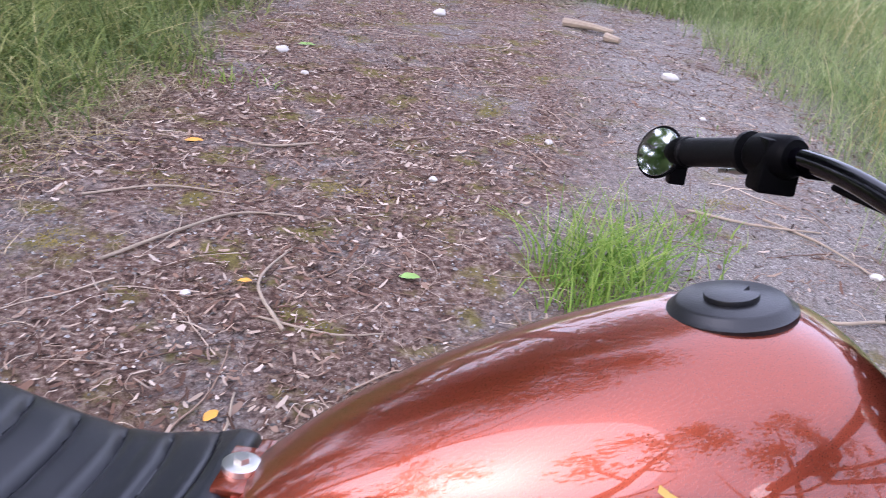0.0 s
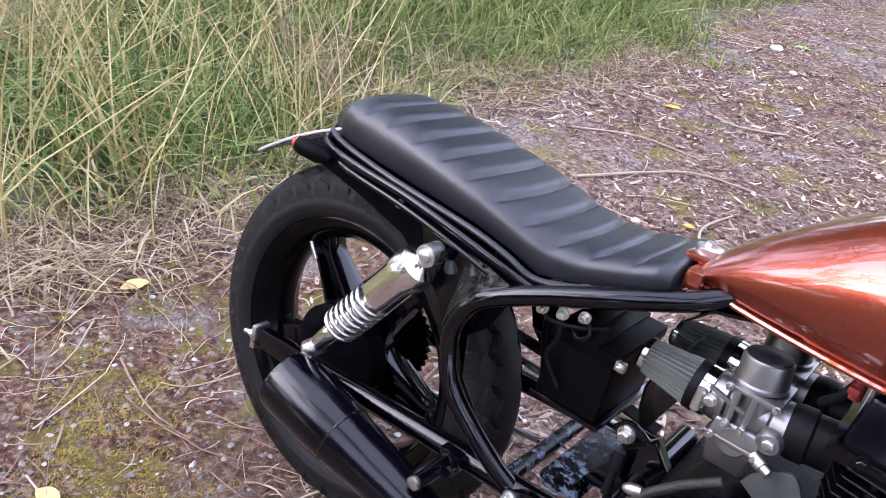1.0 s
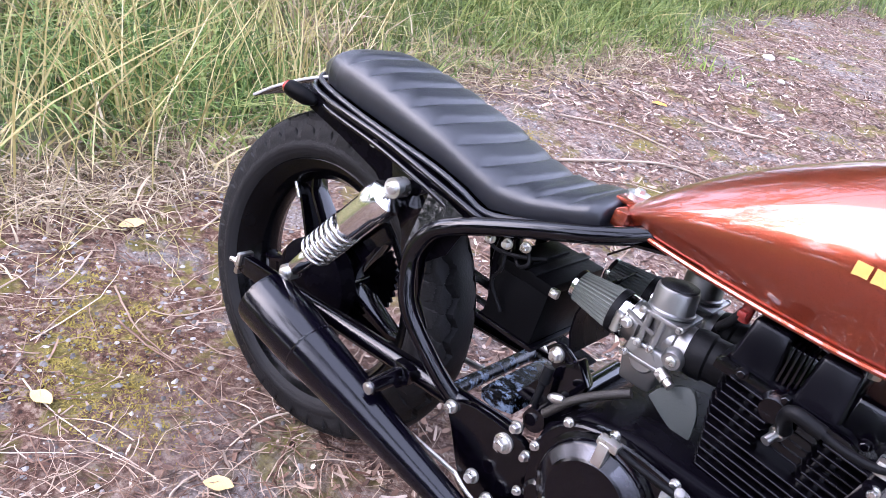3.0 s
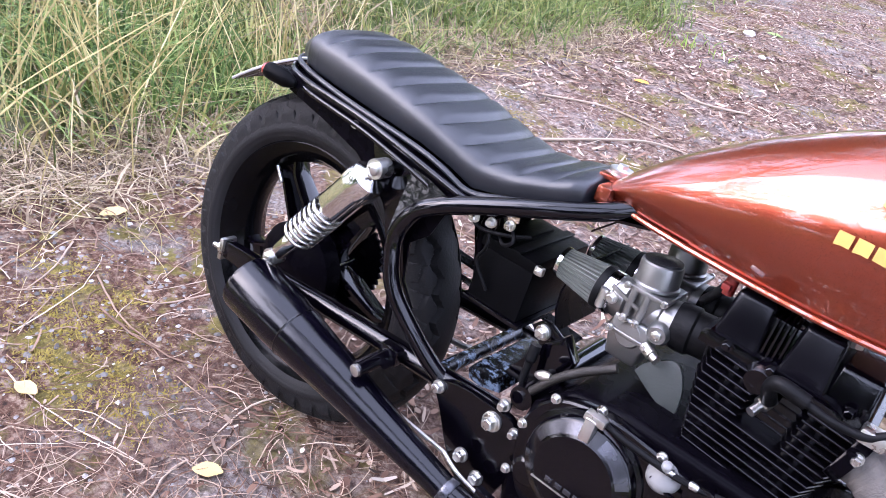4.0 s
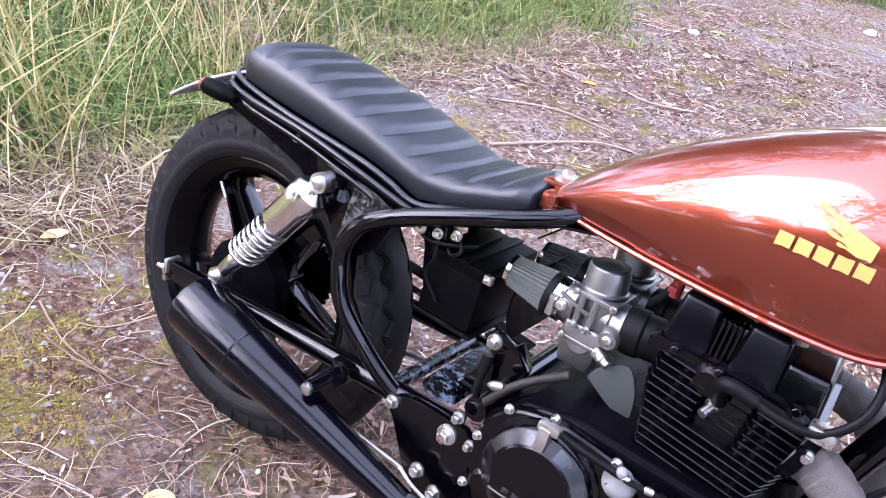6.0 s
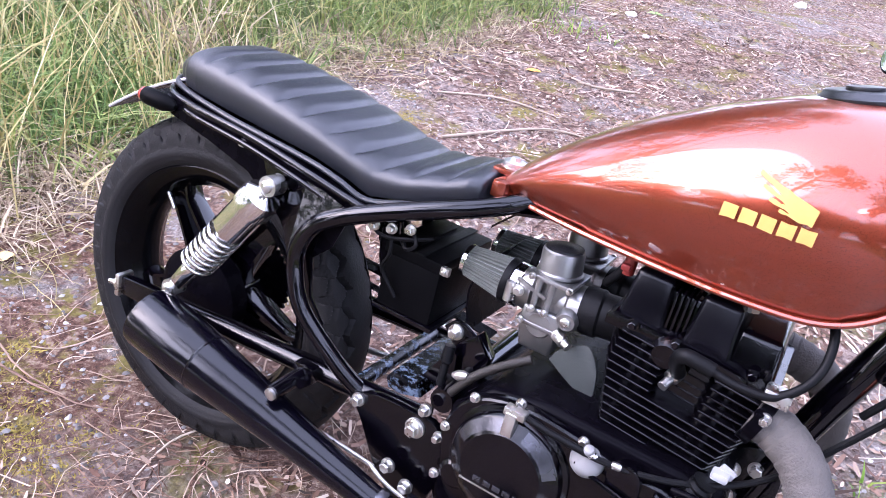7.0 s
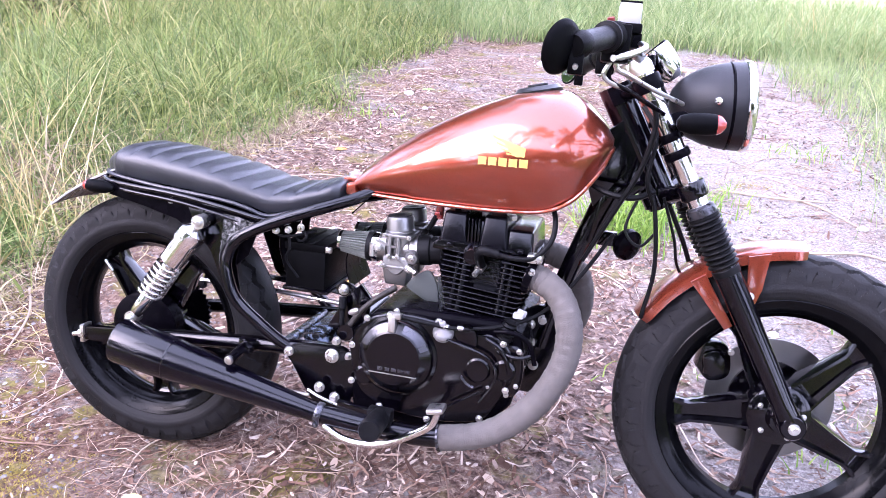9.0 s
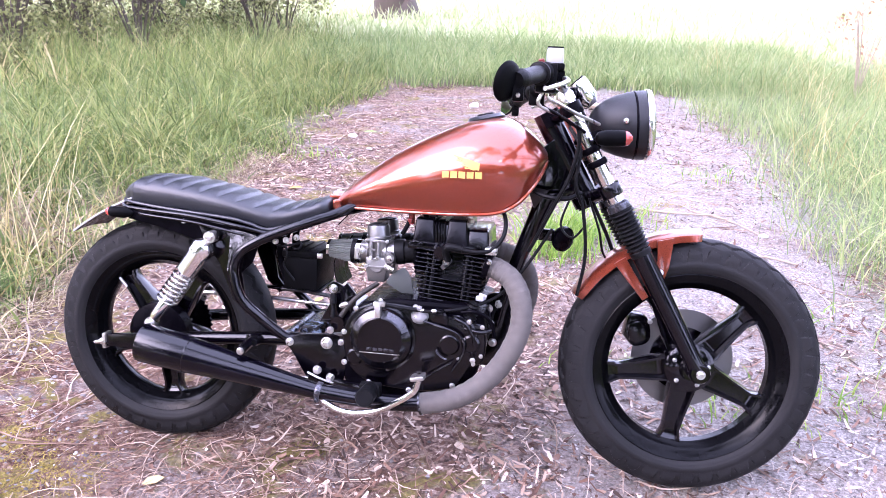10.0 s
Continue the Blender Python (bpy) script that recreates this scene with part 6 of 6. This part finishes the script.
patch = np.sin(2.1 * x + 0.7 * y) + np.sin(1.7 * y - 1.1 * x + 2) + 0.9 * np.sin(5 * x - 3 * y)
sel = (patch + rng.normal(0, 0.7, n) > -0.25) & (rng.uniform(0, 1, n) > 0.8 * mossy(x, y)) & (rng.uniform(0, 1, n) > 0.55 * np.clip((x - 0.9) / 0.5, 0, 1))
x, y = x[sel], y[sel]
n = len(x)
ln, wd = rng.gamma(2.0, 0.0105, n) + 0.007, rng.uniform(0.003, 0.011, n)
big = rng.uniform(0, 1, n) < 0.03
ln, wd = np.where(big, rng.uniform(0.026, 0.052, n), ln), np.where(big, rng.uniform(0.010, 0.020, n), wd)
a, tilt, curl = rng.uniform(0, 2 * np.pi, n), rng.normal(0, 0.35, n), rng.uniform(-0.2, 0.5, n)
# pieces at the near left are smaller, fewer and darker
dark_zone = (x + 0.25 * np.sin(4 * y) + rng.normal(0, 0.18, n) < 0.05 - 0.25 * y) & (y + rng.normal(0, 0.2, n) < 0.8)
ln, wd = np.where(dark_zone, ln * 0.62, ln), np.where(dark_zone, wd * 0.62, wd)
V = np.zeros((n, 3, 2, 3))
z = relief(x, y) + rng.uniform(0.001, 0.010, n)
for i, s in enumerate((-0.5, 0.0, 0.5)):
    for j, q in enumerate((-0.5, 0.5)):
        px, py = s * ln, q * wd * (1.0 if i == 1 else 0.55)
        V[:, i, j, 0] = x + px * np.cos(a) - py * np.sin(a)
        V[:, i, j, 1] = y + px * np.sin(a) + py * np.cos(a)
        V[:, i, j, 2] = z + px * tilt * 0.6 + py * 0.5 * np.sin(a * 7) + (abs(s) * 2) * curl * ln * 0.35
thin = dark_zone & (rng.uniform(0, 1, n) < 0.62)
for sel, material, label in ((~dark_zone, CHIP, "brown bark chips and dead leaf litter on the path"), (thin, DARK_LITTER, "small dark leaf litter beside the verge")):
    k = int(sel.sum())
    quad = (np.arange(k) * 6)[:, None, None] + np.array([[0, 2, 3, 1], [2, 4, 5, 3]])[None]
    ob = fast_mesh("leaf_litter", V[sel].reshape(-1, 3), quad.reshape(-1, 4), material)
    tagged(ob, label, "litter", kind="stuff")


def twigs(name, n, x, y, length, radius, material, label, bend=0.24, sides=5, seg=6):
    a = rng.uniform(0, 2 * np.pi, n)
    k = rng.normal(0, bend, n)
    V = np.zeros((n, seg + 1, sides, 3))
    px, py, th = x.copy(), y.copy(), a.copy()
    lift = rng.uniform(0.0, 0.012, n)
    wob = rng.normal(0, 0.13, (n, seg + 1))
    ph = rng.uniform(0, 6.28, n)
    for i in range(seg + 1):
        s = i / seg
        pz = relief(px, py) + radius + lift * np.sin(np.pi * s + 0.2) + 0.002 * np.sin(9 * s + ph)
        r = radius * (1 - 0.55 * s)
        for j in range(sides):
            q = 2 * np.pi * j / sides
            V[:, i, j, 0] = px - np.sin(th) * r * np.cos(q)
            V[:, i, j, 1] = py + np.cos(th) * r * np.cos(q)
            V[:, i, j, 2] = pz + r * np.sin(q)
        th = th + k / seg * 3 + wob[:, i]
        px = px + np.cos(th) * length / seg
        py = py + np.sin(th) * length / seg
    b = (np.arange(n) * (seg + 1) * sides)[:, None, None]
    q = np.array([[i * sides + j, i * sides + (j + 1) % sides, (i + 1) * sides + (j + 1) % sides, (i + 1) * sides + j] for i in range(seg) for j in range(sides)])[None]
    ob = fast_mesh(name, V.reshape(-1, 3), (b + q).reshape(-1, 4), material, True)
    return tagged(ob, label, "twigs", kind="stuff")


x, y = litter(8500, -1.5, 2.5, -1.3, 7.0, 1.4)
x, y = keep(x, y, rng.uniform(0, 1, len(x)) > 0.7 * mossy(x, y))
twigs("small_twigs", len(x), x, y, rng.gamma(2.0, 0.024, len(x)) + 0.015, rng.uniform(0.0006, 0.0017, len(x)), TWIG, "fine dry twigs and stems strewn over the path")
x, y = litter(480, -1.5, 2.4, -1.2, 6.5, 1.3)
twigs("long_twigs", len(x), x, y, rng.uniform(0.15, 0.42, len(x)), rng.uniform(0.0014, 0.0030, len(x)), TWIG, "long bent dry twigs on the path", 0.22, 6, 9)
# dense straw beside the rear wheel
x, y = rng.normal(0.10, 0.38, 1500), rng.normal(-0.42, 0.28, 1500)
x, y = keep(x, y, rng.uniform(0, 1, len(x)) > 0.8 * mossy(x, y))
twigs("dry_stems", len(x), x, y, rng.uniform(0.05, 0.19, len(x)), rng.uniform(0.0006, 0.0015, len(x)), STEM, "matted reddish dry stems beside the rear tyre", 0.22)

# dry stalks lying over the verge's edge
y = rng.uniform(-1.3, 2.6, 520)
x = left_edge(y) + rng.normal(0.02, 0.13, 520)
twigs("fallen_stalks", len(x), x, y, rng.uniform(0.10, 0.40, len(x)), rng.uniform(0.0008, 0.0018, len(x)), STRAW, "dry straw stalks lying along the path's edge", 0.35)

# gravel
n = 46000
x, y = litter(n, -1.3, 2.5, -1.4, 6.5, 1.3)
patch = np.sin(2.1 * x + 0.7 * y) + np.sin(1.7 * y - 1.1 * x + 2) + 0.9 * np.sin(5 * x - 3 * y)
sel = patch + rng.normal(0, 1.0, n) - 2.0 * np.clip((x - 0.9) / 0.5, 0, 1) < 0.5
x, y = x[sel], y[sel]
n = len(x)
r = np.minimum(rng.gamma(2.0, 0.0013, n) + 0.0016, 0.0075)
o = np.array([[1, 0, -0.1], [0.4, 0.9, 0], [-0.6, 0.8, 0.1], [-1, -0.1, -0.1], [-0.4, -0.9, 0.1], [0.6, -0.8, 0], [0.1, 0.1, 0.65], [0, 0, -0.6]], float)
V = o[None] * r[:, None, None] * rng.uniform(0.65, 1.3, (n, 8, 3)) * rng.uniform(0.7, 1.3, (n, 1, 3))
a = rng.uniform(0, 6.28, n)[:, None]
vx, vy = V[:, :, 0].copy(), V[:, :, 1].copy()
V[:, :, 0], V[:, :, 1] = vx * np.cos(a) - vy * np.sin(a) + x[:, None], vx * np.sin(a) + vy * np.cos(a) + y[:, None]
V[:, :, 2] += (relief(x, y) + r * 0.3)[:, None]
box_faces = np.array([[i, (i + 1) % 6, 6] for i in range(6)] + [[(i + 1) % 6, i, 7] for i in range(6)])
ob = fast_mesh("gravel", V.reshape(-1, 3), ((np.arange(n) * 8)[:, None, None] + box_faces[None]).reshape(-1, 3), PEBBLE)
tagged(ob, "small grey gravel on the path", "gravel", kind="stuff")


# single fallen leaves, stones and sticks that stand out
def leaf(x, y, size, turn, material, label, cup=0.25):
    v, f = [], []
    for i in range(9):
        s = i / 8
        w = 0.5 * math.sin(math.pi * min(1, s * 0.96 + 0.02)) ** 0.8 * 0.62
        for j in range(5):
            q = -1 + j / 2
            v.append(Vector((s - 0.5, q * w, cup * (q * q * w + 0.35 * (s - 0.4) ** 2) + 0.02 * math.sin(s * 14 + q * 3))))
    for i in range(8):
        for j in range(4):
            f.append((i * 5 + j, i * 5 + 5 + j, i * 5 + 6 + j, i * 5 + 1 + j))
    m = Matrix.Translation((x, y, float(relief(np.array(x), np.array(y))) + 0.010)) @ Matrix.Rotation(radians(turn), 4, 'Z') @ Matrix.Scale(size, 4)
    return tagged(link("fallen_leaf", (v, f), material, at=m), label, "leaf", group="fallen leaves on the path")


leaf(-0.557, 2.537, 0.070, 20, LEAFO, "bright orange leaf on the path")
leaf(-0.814, 0.077, 0.070, 75, LEAFY, "pale yellow fallen leaf at the verge")
leaf(0.035, -0.247, 0.055, 40, LEAFY, "yellow fallen leaf beside the rear tyre")
leaf(0.44, 1.74, 0.065, 10, LEAFG, "flat green leaf on the path")
leaf(0.62, 1.22, 0.05, 130, LEAFY, "yellow fallen leaf on the soil")
leaf(-0.35, -0.38, 0.055, 15, LEAFY, "pale yellow fallen leaf")
leaf(-0.02, 1.55, 0.040, 200, LEAFO, "small orange fallen leaf")
leaf(-0.55, 4.3, 0.10, 200, LEAFG, "flat green leaf on the path")
leaf(0.10, 0.95, 0.045, 70, LEAFO, "small brown-orange fallen leaf")


def stone(x, y, r, flat=0.6):
    bm = bmesh.new()
    bmesh.ops.create_icosphere(bm, subdivisions=2, radius=r)
    off = Vector((x * 9, y * 7, 3))
    for v in bm.verts:
        v.co *= 1 + 0.35 * noise.noise(v.co * (1.2 / r) + off)
        v.co.z *= flat
    bm.verts.index_update()
    vf = [v.co.copy() for v in bm.verts], [tuple(v.index for v in f.verts) for f in bm.faces]
    bm.free()
    z = float(relief(np.array(x), np.array(y)))
    return tagged(link("stone", vf, STONE, at=Matrix.Translation((x, y, z + r * flat * 0.5))), "pale stone lying on the path", "stone", group="stones on the path")


for x, y, r in ((-0.649, 4.12, 0.035), (0.10, 5.75, 0.05), (1.70, 4.75, 0.055), (-0.42, 3.75, 0.022), (-0.16, 1.45, 0.016), (0.9, 3.2, 0.02), (0.42, 2.55, 0.018), (1.55, 1.05, 0.018), (2.05, 2.2, 0.024), (1.75, 3.9, 0.02)):
    stone(x, y, r)


def stick(pts, r, label="dry fallen stick on the path"):
    p = [(a, b, float(relief(np.array(a), np.array(b))) + r + c) for a, b, c in pts]
    q = curve(p, 6)
    tagged(link("stick", tube(q, [r * (1 - 0.5 * i / len(q)) for i in range(len(q))], 8), STICK), label, "stick", group="sticks on the path")


stick([(1.05, 5.95, 0), (1.25, 5.86, 0.01), (1.42, 5.80, 0)], 0.035, "thick pale broken stick")
stick([(1.35, 5.62, 0), (1.45, 5.55, 0)], 0.035, "short pale broken stick")
stick([(-0.45, 1.55, 0), (-0.30, 1.80, 0.008), (-0.18, 1.98, 0.004), (0.02, 2.06, 0)], 0.006)
stick([(-0.72, 1.95, 0), (-0.5, 2.1, 0.006), (-0.25, 2.14, 0)], 0.005)
stick([(0.15, 1.35, 0), (0.02, 1.55, 0.006), (0.05, 1.80, 0)], 0.006)
stick([(0.05, 1.40, 0), (0.28, 1.36, 0.004), (0.42, 1.42, 0)], 0.004)
stick([(1.55, 1.95, 0), (1.75, 1.82, 0.012), (1.98, 1.88, 0.004), (2.12, 1.80, 0)], 0.008)
stick([(1.45, 2.60, 0), (1.70, 2.50, 0.008), (1.95, 2.52, 0)], 0.007)
stick([(1.75, 2.60, 0), (1.92, 2.42, 0.006), (2.05, 2.20, 0)], 0.006)
stick([(1.60, 1.50, 0), (1.72, 1.62, 0.01), (1.90, 1.58, 0)], 0.006)
stick([(0.02, -0.50, 0), (0.22, -0.44, 0.008), (0.45, -0.50, 0)], 0.0045)
stick([(-0.10, 2.75, 0), (-0.28, 2.62, 0.006), (-0.45, 2.66, 0)], 0.006)
stick([(0.0, 0.62, 0), (0.14, 0.86, 0.008), (0.12, 1.05, 0)], 0.005)
stick([(-0.95, 0.60, 0), (-0.80, 0.42, 0.01), (-0.72, 0.22, 0)], 0.005)


mx = np.concatenate([rng.normal(a, c, 1500) for a, b, c, d in MOSS])
my = np.concatenate([rng.normal(b, d, 1500) for a, b, c, d in MOSS])
ob = blades("moss", mx, my, rng.uniform(0.010, 0.020, len(mx)), rng.uniform(0.004, 0.009, len(mx)), rng.uniform(0.4, 1.4, len(mx)), MOSSM, "low patches of yellow-green moss on the path")
ob["category"] = "moss"


# ---------------------------------------------------------------- trees
def leaf_cards(n, centre, size, count_seed, leaf_size):
    """Many small leaves gathered in uneven clumps inside an ellipsoid."""
    g = np.random.default_rng(count_seed)
    k = max(12, n // 130)
    c = g.normal(0, 1, (k, 3))
    c /= np.linalg.norm(c, axis=1)[:, None]
    c *= g.uniform(0.25, 1.0, (k, 1)) ** 0.5
    c = c * np.array(size)[None] + np.array(centre)[None]
    w = g.integers(0, k, n)
    p = c[w] + g.normal(0, 1, (n, 3)) * np.array(size)[None] * 0.15
    u = g.normal(0, 1, (n, 3))
    u /= np.linalg.norm(u, axis=1)[:, None]
    t = np.cross(u, g.normal(0, 1, (n, 3)))
    t /= np.linalg.norm(t, axis=1)[:, None]
    L = leaf_size * g.uniform(0.6, 1.4, (n, 1))
    V = np.stack([p - u * L * 0.5, p + t * L * 0.28, p + u * L * 0.5, p - t * L * 0.28], 1)
    return V.reshape(-1, 3), np.arange(n * 4).reshape(n, 4)


def tree(x, y, height, radius, trunk, crown_size, crown_z, n, leaf_size, seed, label):
    g = random.Random(seed)
    root = new("tree")
    root.matrix_basis = Matrix.Translation((x, y, 0))
    tagged(root, label, "tree")
    lean_x, lean_y = g.uniform(-0.03, 0.03) * height, g.uniform(-0.03, 0.03) * height
    spine = curve([(0, 0, -0.1), (0.02, 0.01, 0.25), (lean_x * 0.3, lean_y * 0.3, height * 0.3), (lean_x, lean_y, height * 0.62), (lean_x * 1.2, lean_y, height * 0.85)], 8)
    m = len(spine)
    link("trunk", tube(spine, [trunk * (1.55 if i < 2 else 1.15 if i < 8 else 1.0) * (1 - 0.8 * i / m) for i in range(m)], 14), BARK, root)
    for i in range(7):
        s = spine[int(m * g.uniform(0.35, 0.9))]
        a = g.uniform(0, 6.28)
        r = radius * g.uniform(0.5, 0.9)
        e = Vector((s.x + r * math.cos(a), s.y + r * math.sin(a), s.z + g.uniform(0.05, 0.3) * height))
        mid = s.lerp(e, 0.5) + Vector((0, 0, -0.03 * height))
        link("limb", tube(curve([s, mid, e], 5), [trunk * 0.36 * (1 - 0.08 * j) for j in range(11)], 8), BARK, root)
    v, f = leaf_cards(n, (lean_x, lean_y, crown_z), crown_size, seed, leaf_size)
    cr = fast_mesh("crown", v, f, LEAVES)
    cr.parent = root
    return root


# the big tree at the field's edge and the thicket on the left
tree(-3.35, 17.4, 15, 5, 0.62, (5.2, 4.6, 4.6), 8.6, 9000, 0.36, 3, "broad field tree with a dark trunk")
for i, (x, y, h, tr) in enumerate(((-5.4, 9.6, 6.5, 0.07), (-6.4, 8.2, 7, 0.09), (-4.7, 10.8, 6, 0.06), (-7.6, 10.4, 7.5, 0.10), (-6.0, 11.8, 6.5, 0.08), (-8.6, 8.4, 7, 0.09), (-7.0, 6.4, 6.5, 0.07), (-9.5, 6.2, 7.5, 0.11), (-5.2, 7.6, 5.0, 0.045), (-6.1, 7.0, 5.5, 0.05), (-4.9, 8.5, 5.0, 0.04), (-6.9, 8.9, 6, 0.06), (-3.9, 9.9, 5.0, 0.04))):
    tree(x, y, h * 1.6, 2.2, tr, (2.0, 2.0, 3.6), h * 0.98, 3000, 0.17, 20 + i, "slender dark-stemmed tree in the thicket")
for i, (x, y, r) in enumerate(((-5.0, 9.2, 0.9), (-6.6, 9.4, 1.1), (-7.4, 7.4, 1.0), (-5.9, 10.6, 1.0), (-8.4, 9.6, 1.2), (-4.3, 11.6, 0.8), (-3.5, 10.4, 0.75), (-4.6, 8.9, 0.95), (-5.6, 8.3, 1.05), (-6.6, 7.5, 1.15), (-7.6, 6.0, 1.1), (-8.6, 7.2, 1.25), (-5.1, 5.7, 0.75), (-6.3, 5.4, 0.95), (-4.2, 7.3, 0.8), (-3.3, 8.9, 0.6), (-5.4, 6.6, 1.0))):
    root = new("bush")
    root.matrix_basis = Matrix.Translation((x, y, 0))
    tagged(root, "dense green undergrowth bush below the trees", "bush")
    g = random.Random(60 + i)
    for k in range(11):
        a = g.uniform(0, 6.28)
        link("stem", tube(curve([(0, 0, -0.05), (0.2 * r * math.cos(a), 0.2 * r * math.sin(a), r * 0.7), (0.6 * r * math.cos(a), 0.6 * r * math.sin(a), r * 1.6)], 4), [0.02 * (1 - 0.09 * j) for j in range(9)], 6), BARK, root)
    v, f = leaf_cards(1900, (0, 0, r * 0.95), (r, r, r * 0.95), 80 + i, 0.055)
    fast_mesh("foliage", v, f, SCRUB).parent = root
# reddish dry shrub on the right verge
root = new("shrub")
root.matrix_basis = Matrix.Translation((3.9, 7.0, 0))
tagged(root, "thin reddish-brown shrub in the grass verge", "shrub")
g = random.Random(5)
for k in range(9):
    a = g.uniform(0, 6.28)
    d = g.uniform(0.1, 0.4)
    link("stem", tube(curve([(0, 0, -0.05), (0.3 * d * math.cos(a), 0.3 * d * math.sin(a), 0.5), (d * math.cos(a), d * math.sin(a), g.uniform(0.9, 1.4))], 4), [0.008 * (1 - 0.09 * j) for j in range(9)], 6), STICK, root)
v, f = leaf_cards(160, (0, 0, 0.80), (0.30, 0.30, 0.45), 95, 0.045)
fast_mesh("foliage", v, f, mat("reddish_leaves", (0.34, 0.17, 0.11), (0.44, 0.27, 0.18), 20, 0.6, 0.7)).parent = root
# the wood round the path, open towards the field
# all out of view; the first three are added to darken low reflections
wood = [(-9.0, -14.4, 7), (-1.2, -14.6, 6.5), (5.2, -14.8, 6.5), (-4.0, -16.0, 7), (2.0, -17, 8), (8.5, -15.0, 7), (-13.5, -13.0, 8), (0.0, -22, 10), (6.0, -21, 10), (-7.0, -20, 10), (13, -12, 9), (-17.5, -9, 8),
        (-19.0, -3.5, 7), (-20.5, 2.5, 8), (-18, 8, 8), (17.0, -2.5, 8), (17.8, 4.0, 8), (18.5, 9.5, 8)]
for i, (x, y, h) in enumerate(wood):
    tree(x, y, h, 4.0, 0.26, (3.1, 2.9, 4.2), h * 0.60, 3800, 0.40, 120 + i, "tall leafy tree in the wood round the path, out of view")
# unseen sparse trees, added so leaves break up the sky in the tank
tree(-1.2, -5.6, 13, 3.2, 0.20, (2.6, 2.4, 3.4), 9.6, 1500, 0.26, 160, "thin-crowned tree added out of view to break up reflected sky")
tree(3.4, -5.4, 13, 3.2, 0.20, (2.6, 2.4, 3.4), 9.8, 1500, 0.26, 161, "thin-crowned tree added out of view to break up reflected sky")
tree(-6.6, -3.4, 8, 2.4, 0.12, (2.0, 2.2, 1.9), 5.4, 1500, 0.16, 162, "sparse young tree added out of view to break up the sky's light")
tree(-5.6, 1.2, 7, 2.2, 0.10, (1.6, 1.8, 1.3), 4.9, 1000, 0.15, 163, "sparse young tree added out of view to break up the sky's light")
tree(7.4, -3.6, 9, 2.4, 0.12, (2.0, 2.0, 1.8), 6.6, 1200, 0.17, 164, "sparse young tree added out of view to break up the sky's light")
# an unseen leafy bough from the verge, added to darken and speckle the tank's reflections
root = new("tree")
root.matrix_basis = Matrix.Translation((-6.2, -0.4, 0))
tagged(root, "slender tree out of view, its bough added to speckle the tank's reflections", "tree")
link("trunk", tube(curve([(0, 0, -0.1), (0.05, 0.02, 2.0), (0.2, 0.1, 5.0), (0.6, 0.4, 8.2)], 8), [0.16 - 0.0048 * i for i in range(25)], 12), BARK, root)
for k, (ex, ey, ez) in enumerate(((3.6, 4.2, 6.6), (4.4, 5.6, 7.0), (1.6, 5.4, 6.9), (4.6, 3.0, 6.4))):
    link("limb", tube(curve([(0.3, 0.2, 5.2 + 0.5 * k), (ex * 0.5, ey * 0.5, 6.6), (ex, ey, ez)], 6), [0.05 - 0.0032 * i for i in range(13)], 8), BARK, root)
v, f = leaf_cards(750, (-0.4, 0.9, 5.3), (1.2, 1.2, 0.9), 172, 0.10)
fast_mesh("foliage", v, f, LEAVES).parent = root
v, f = leaf_cards(5500, (3.0, 4.6, 6.4), (2.6, 2.6, 1.4), 171, 0.15)
fast_mesh("crown", v, f, LEAVES).parent = root
# far tree line round the field
for i in range(16):
    a = radians(20 + 140 * i / 15 + 3 * math.sin(i * 5))
    tree(75 * math.cos(a) + 2, 75 * math.sin(a), 11, 4, 0.3, (5.5, 4.5, 4.5), 5.8, 1200, 0.9, 200 + i, "leafy tree far across the field")
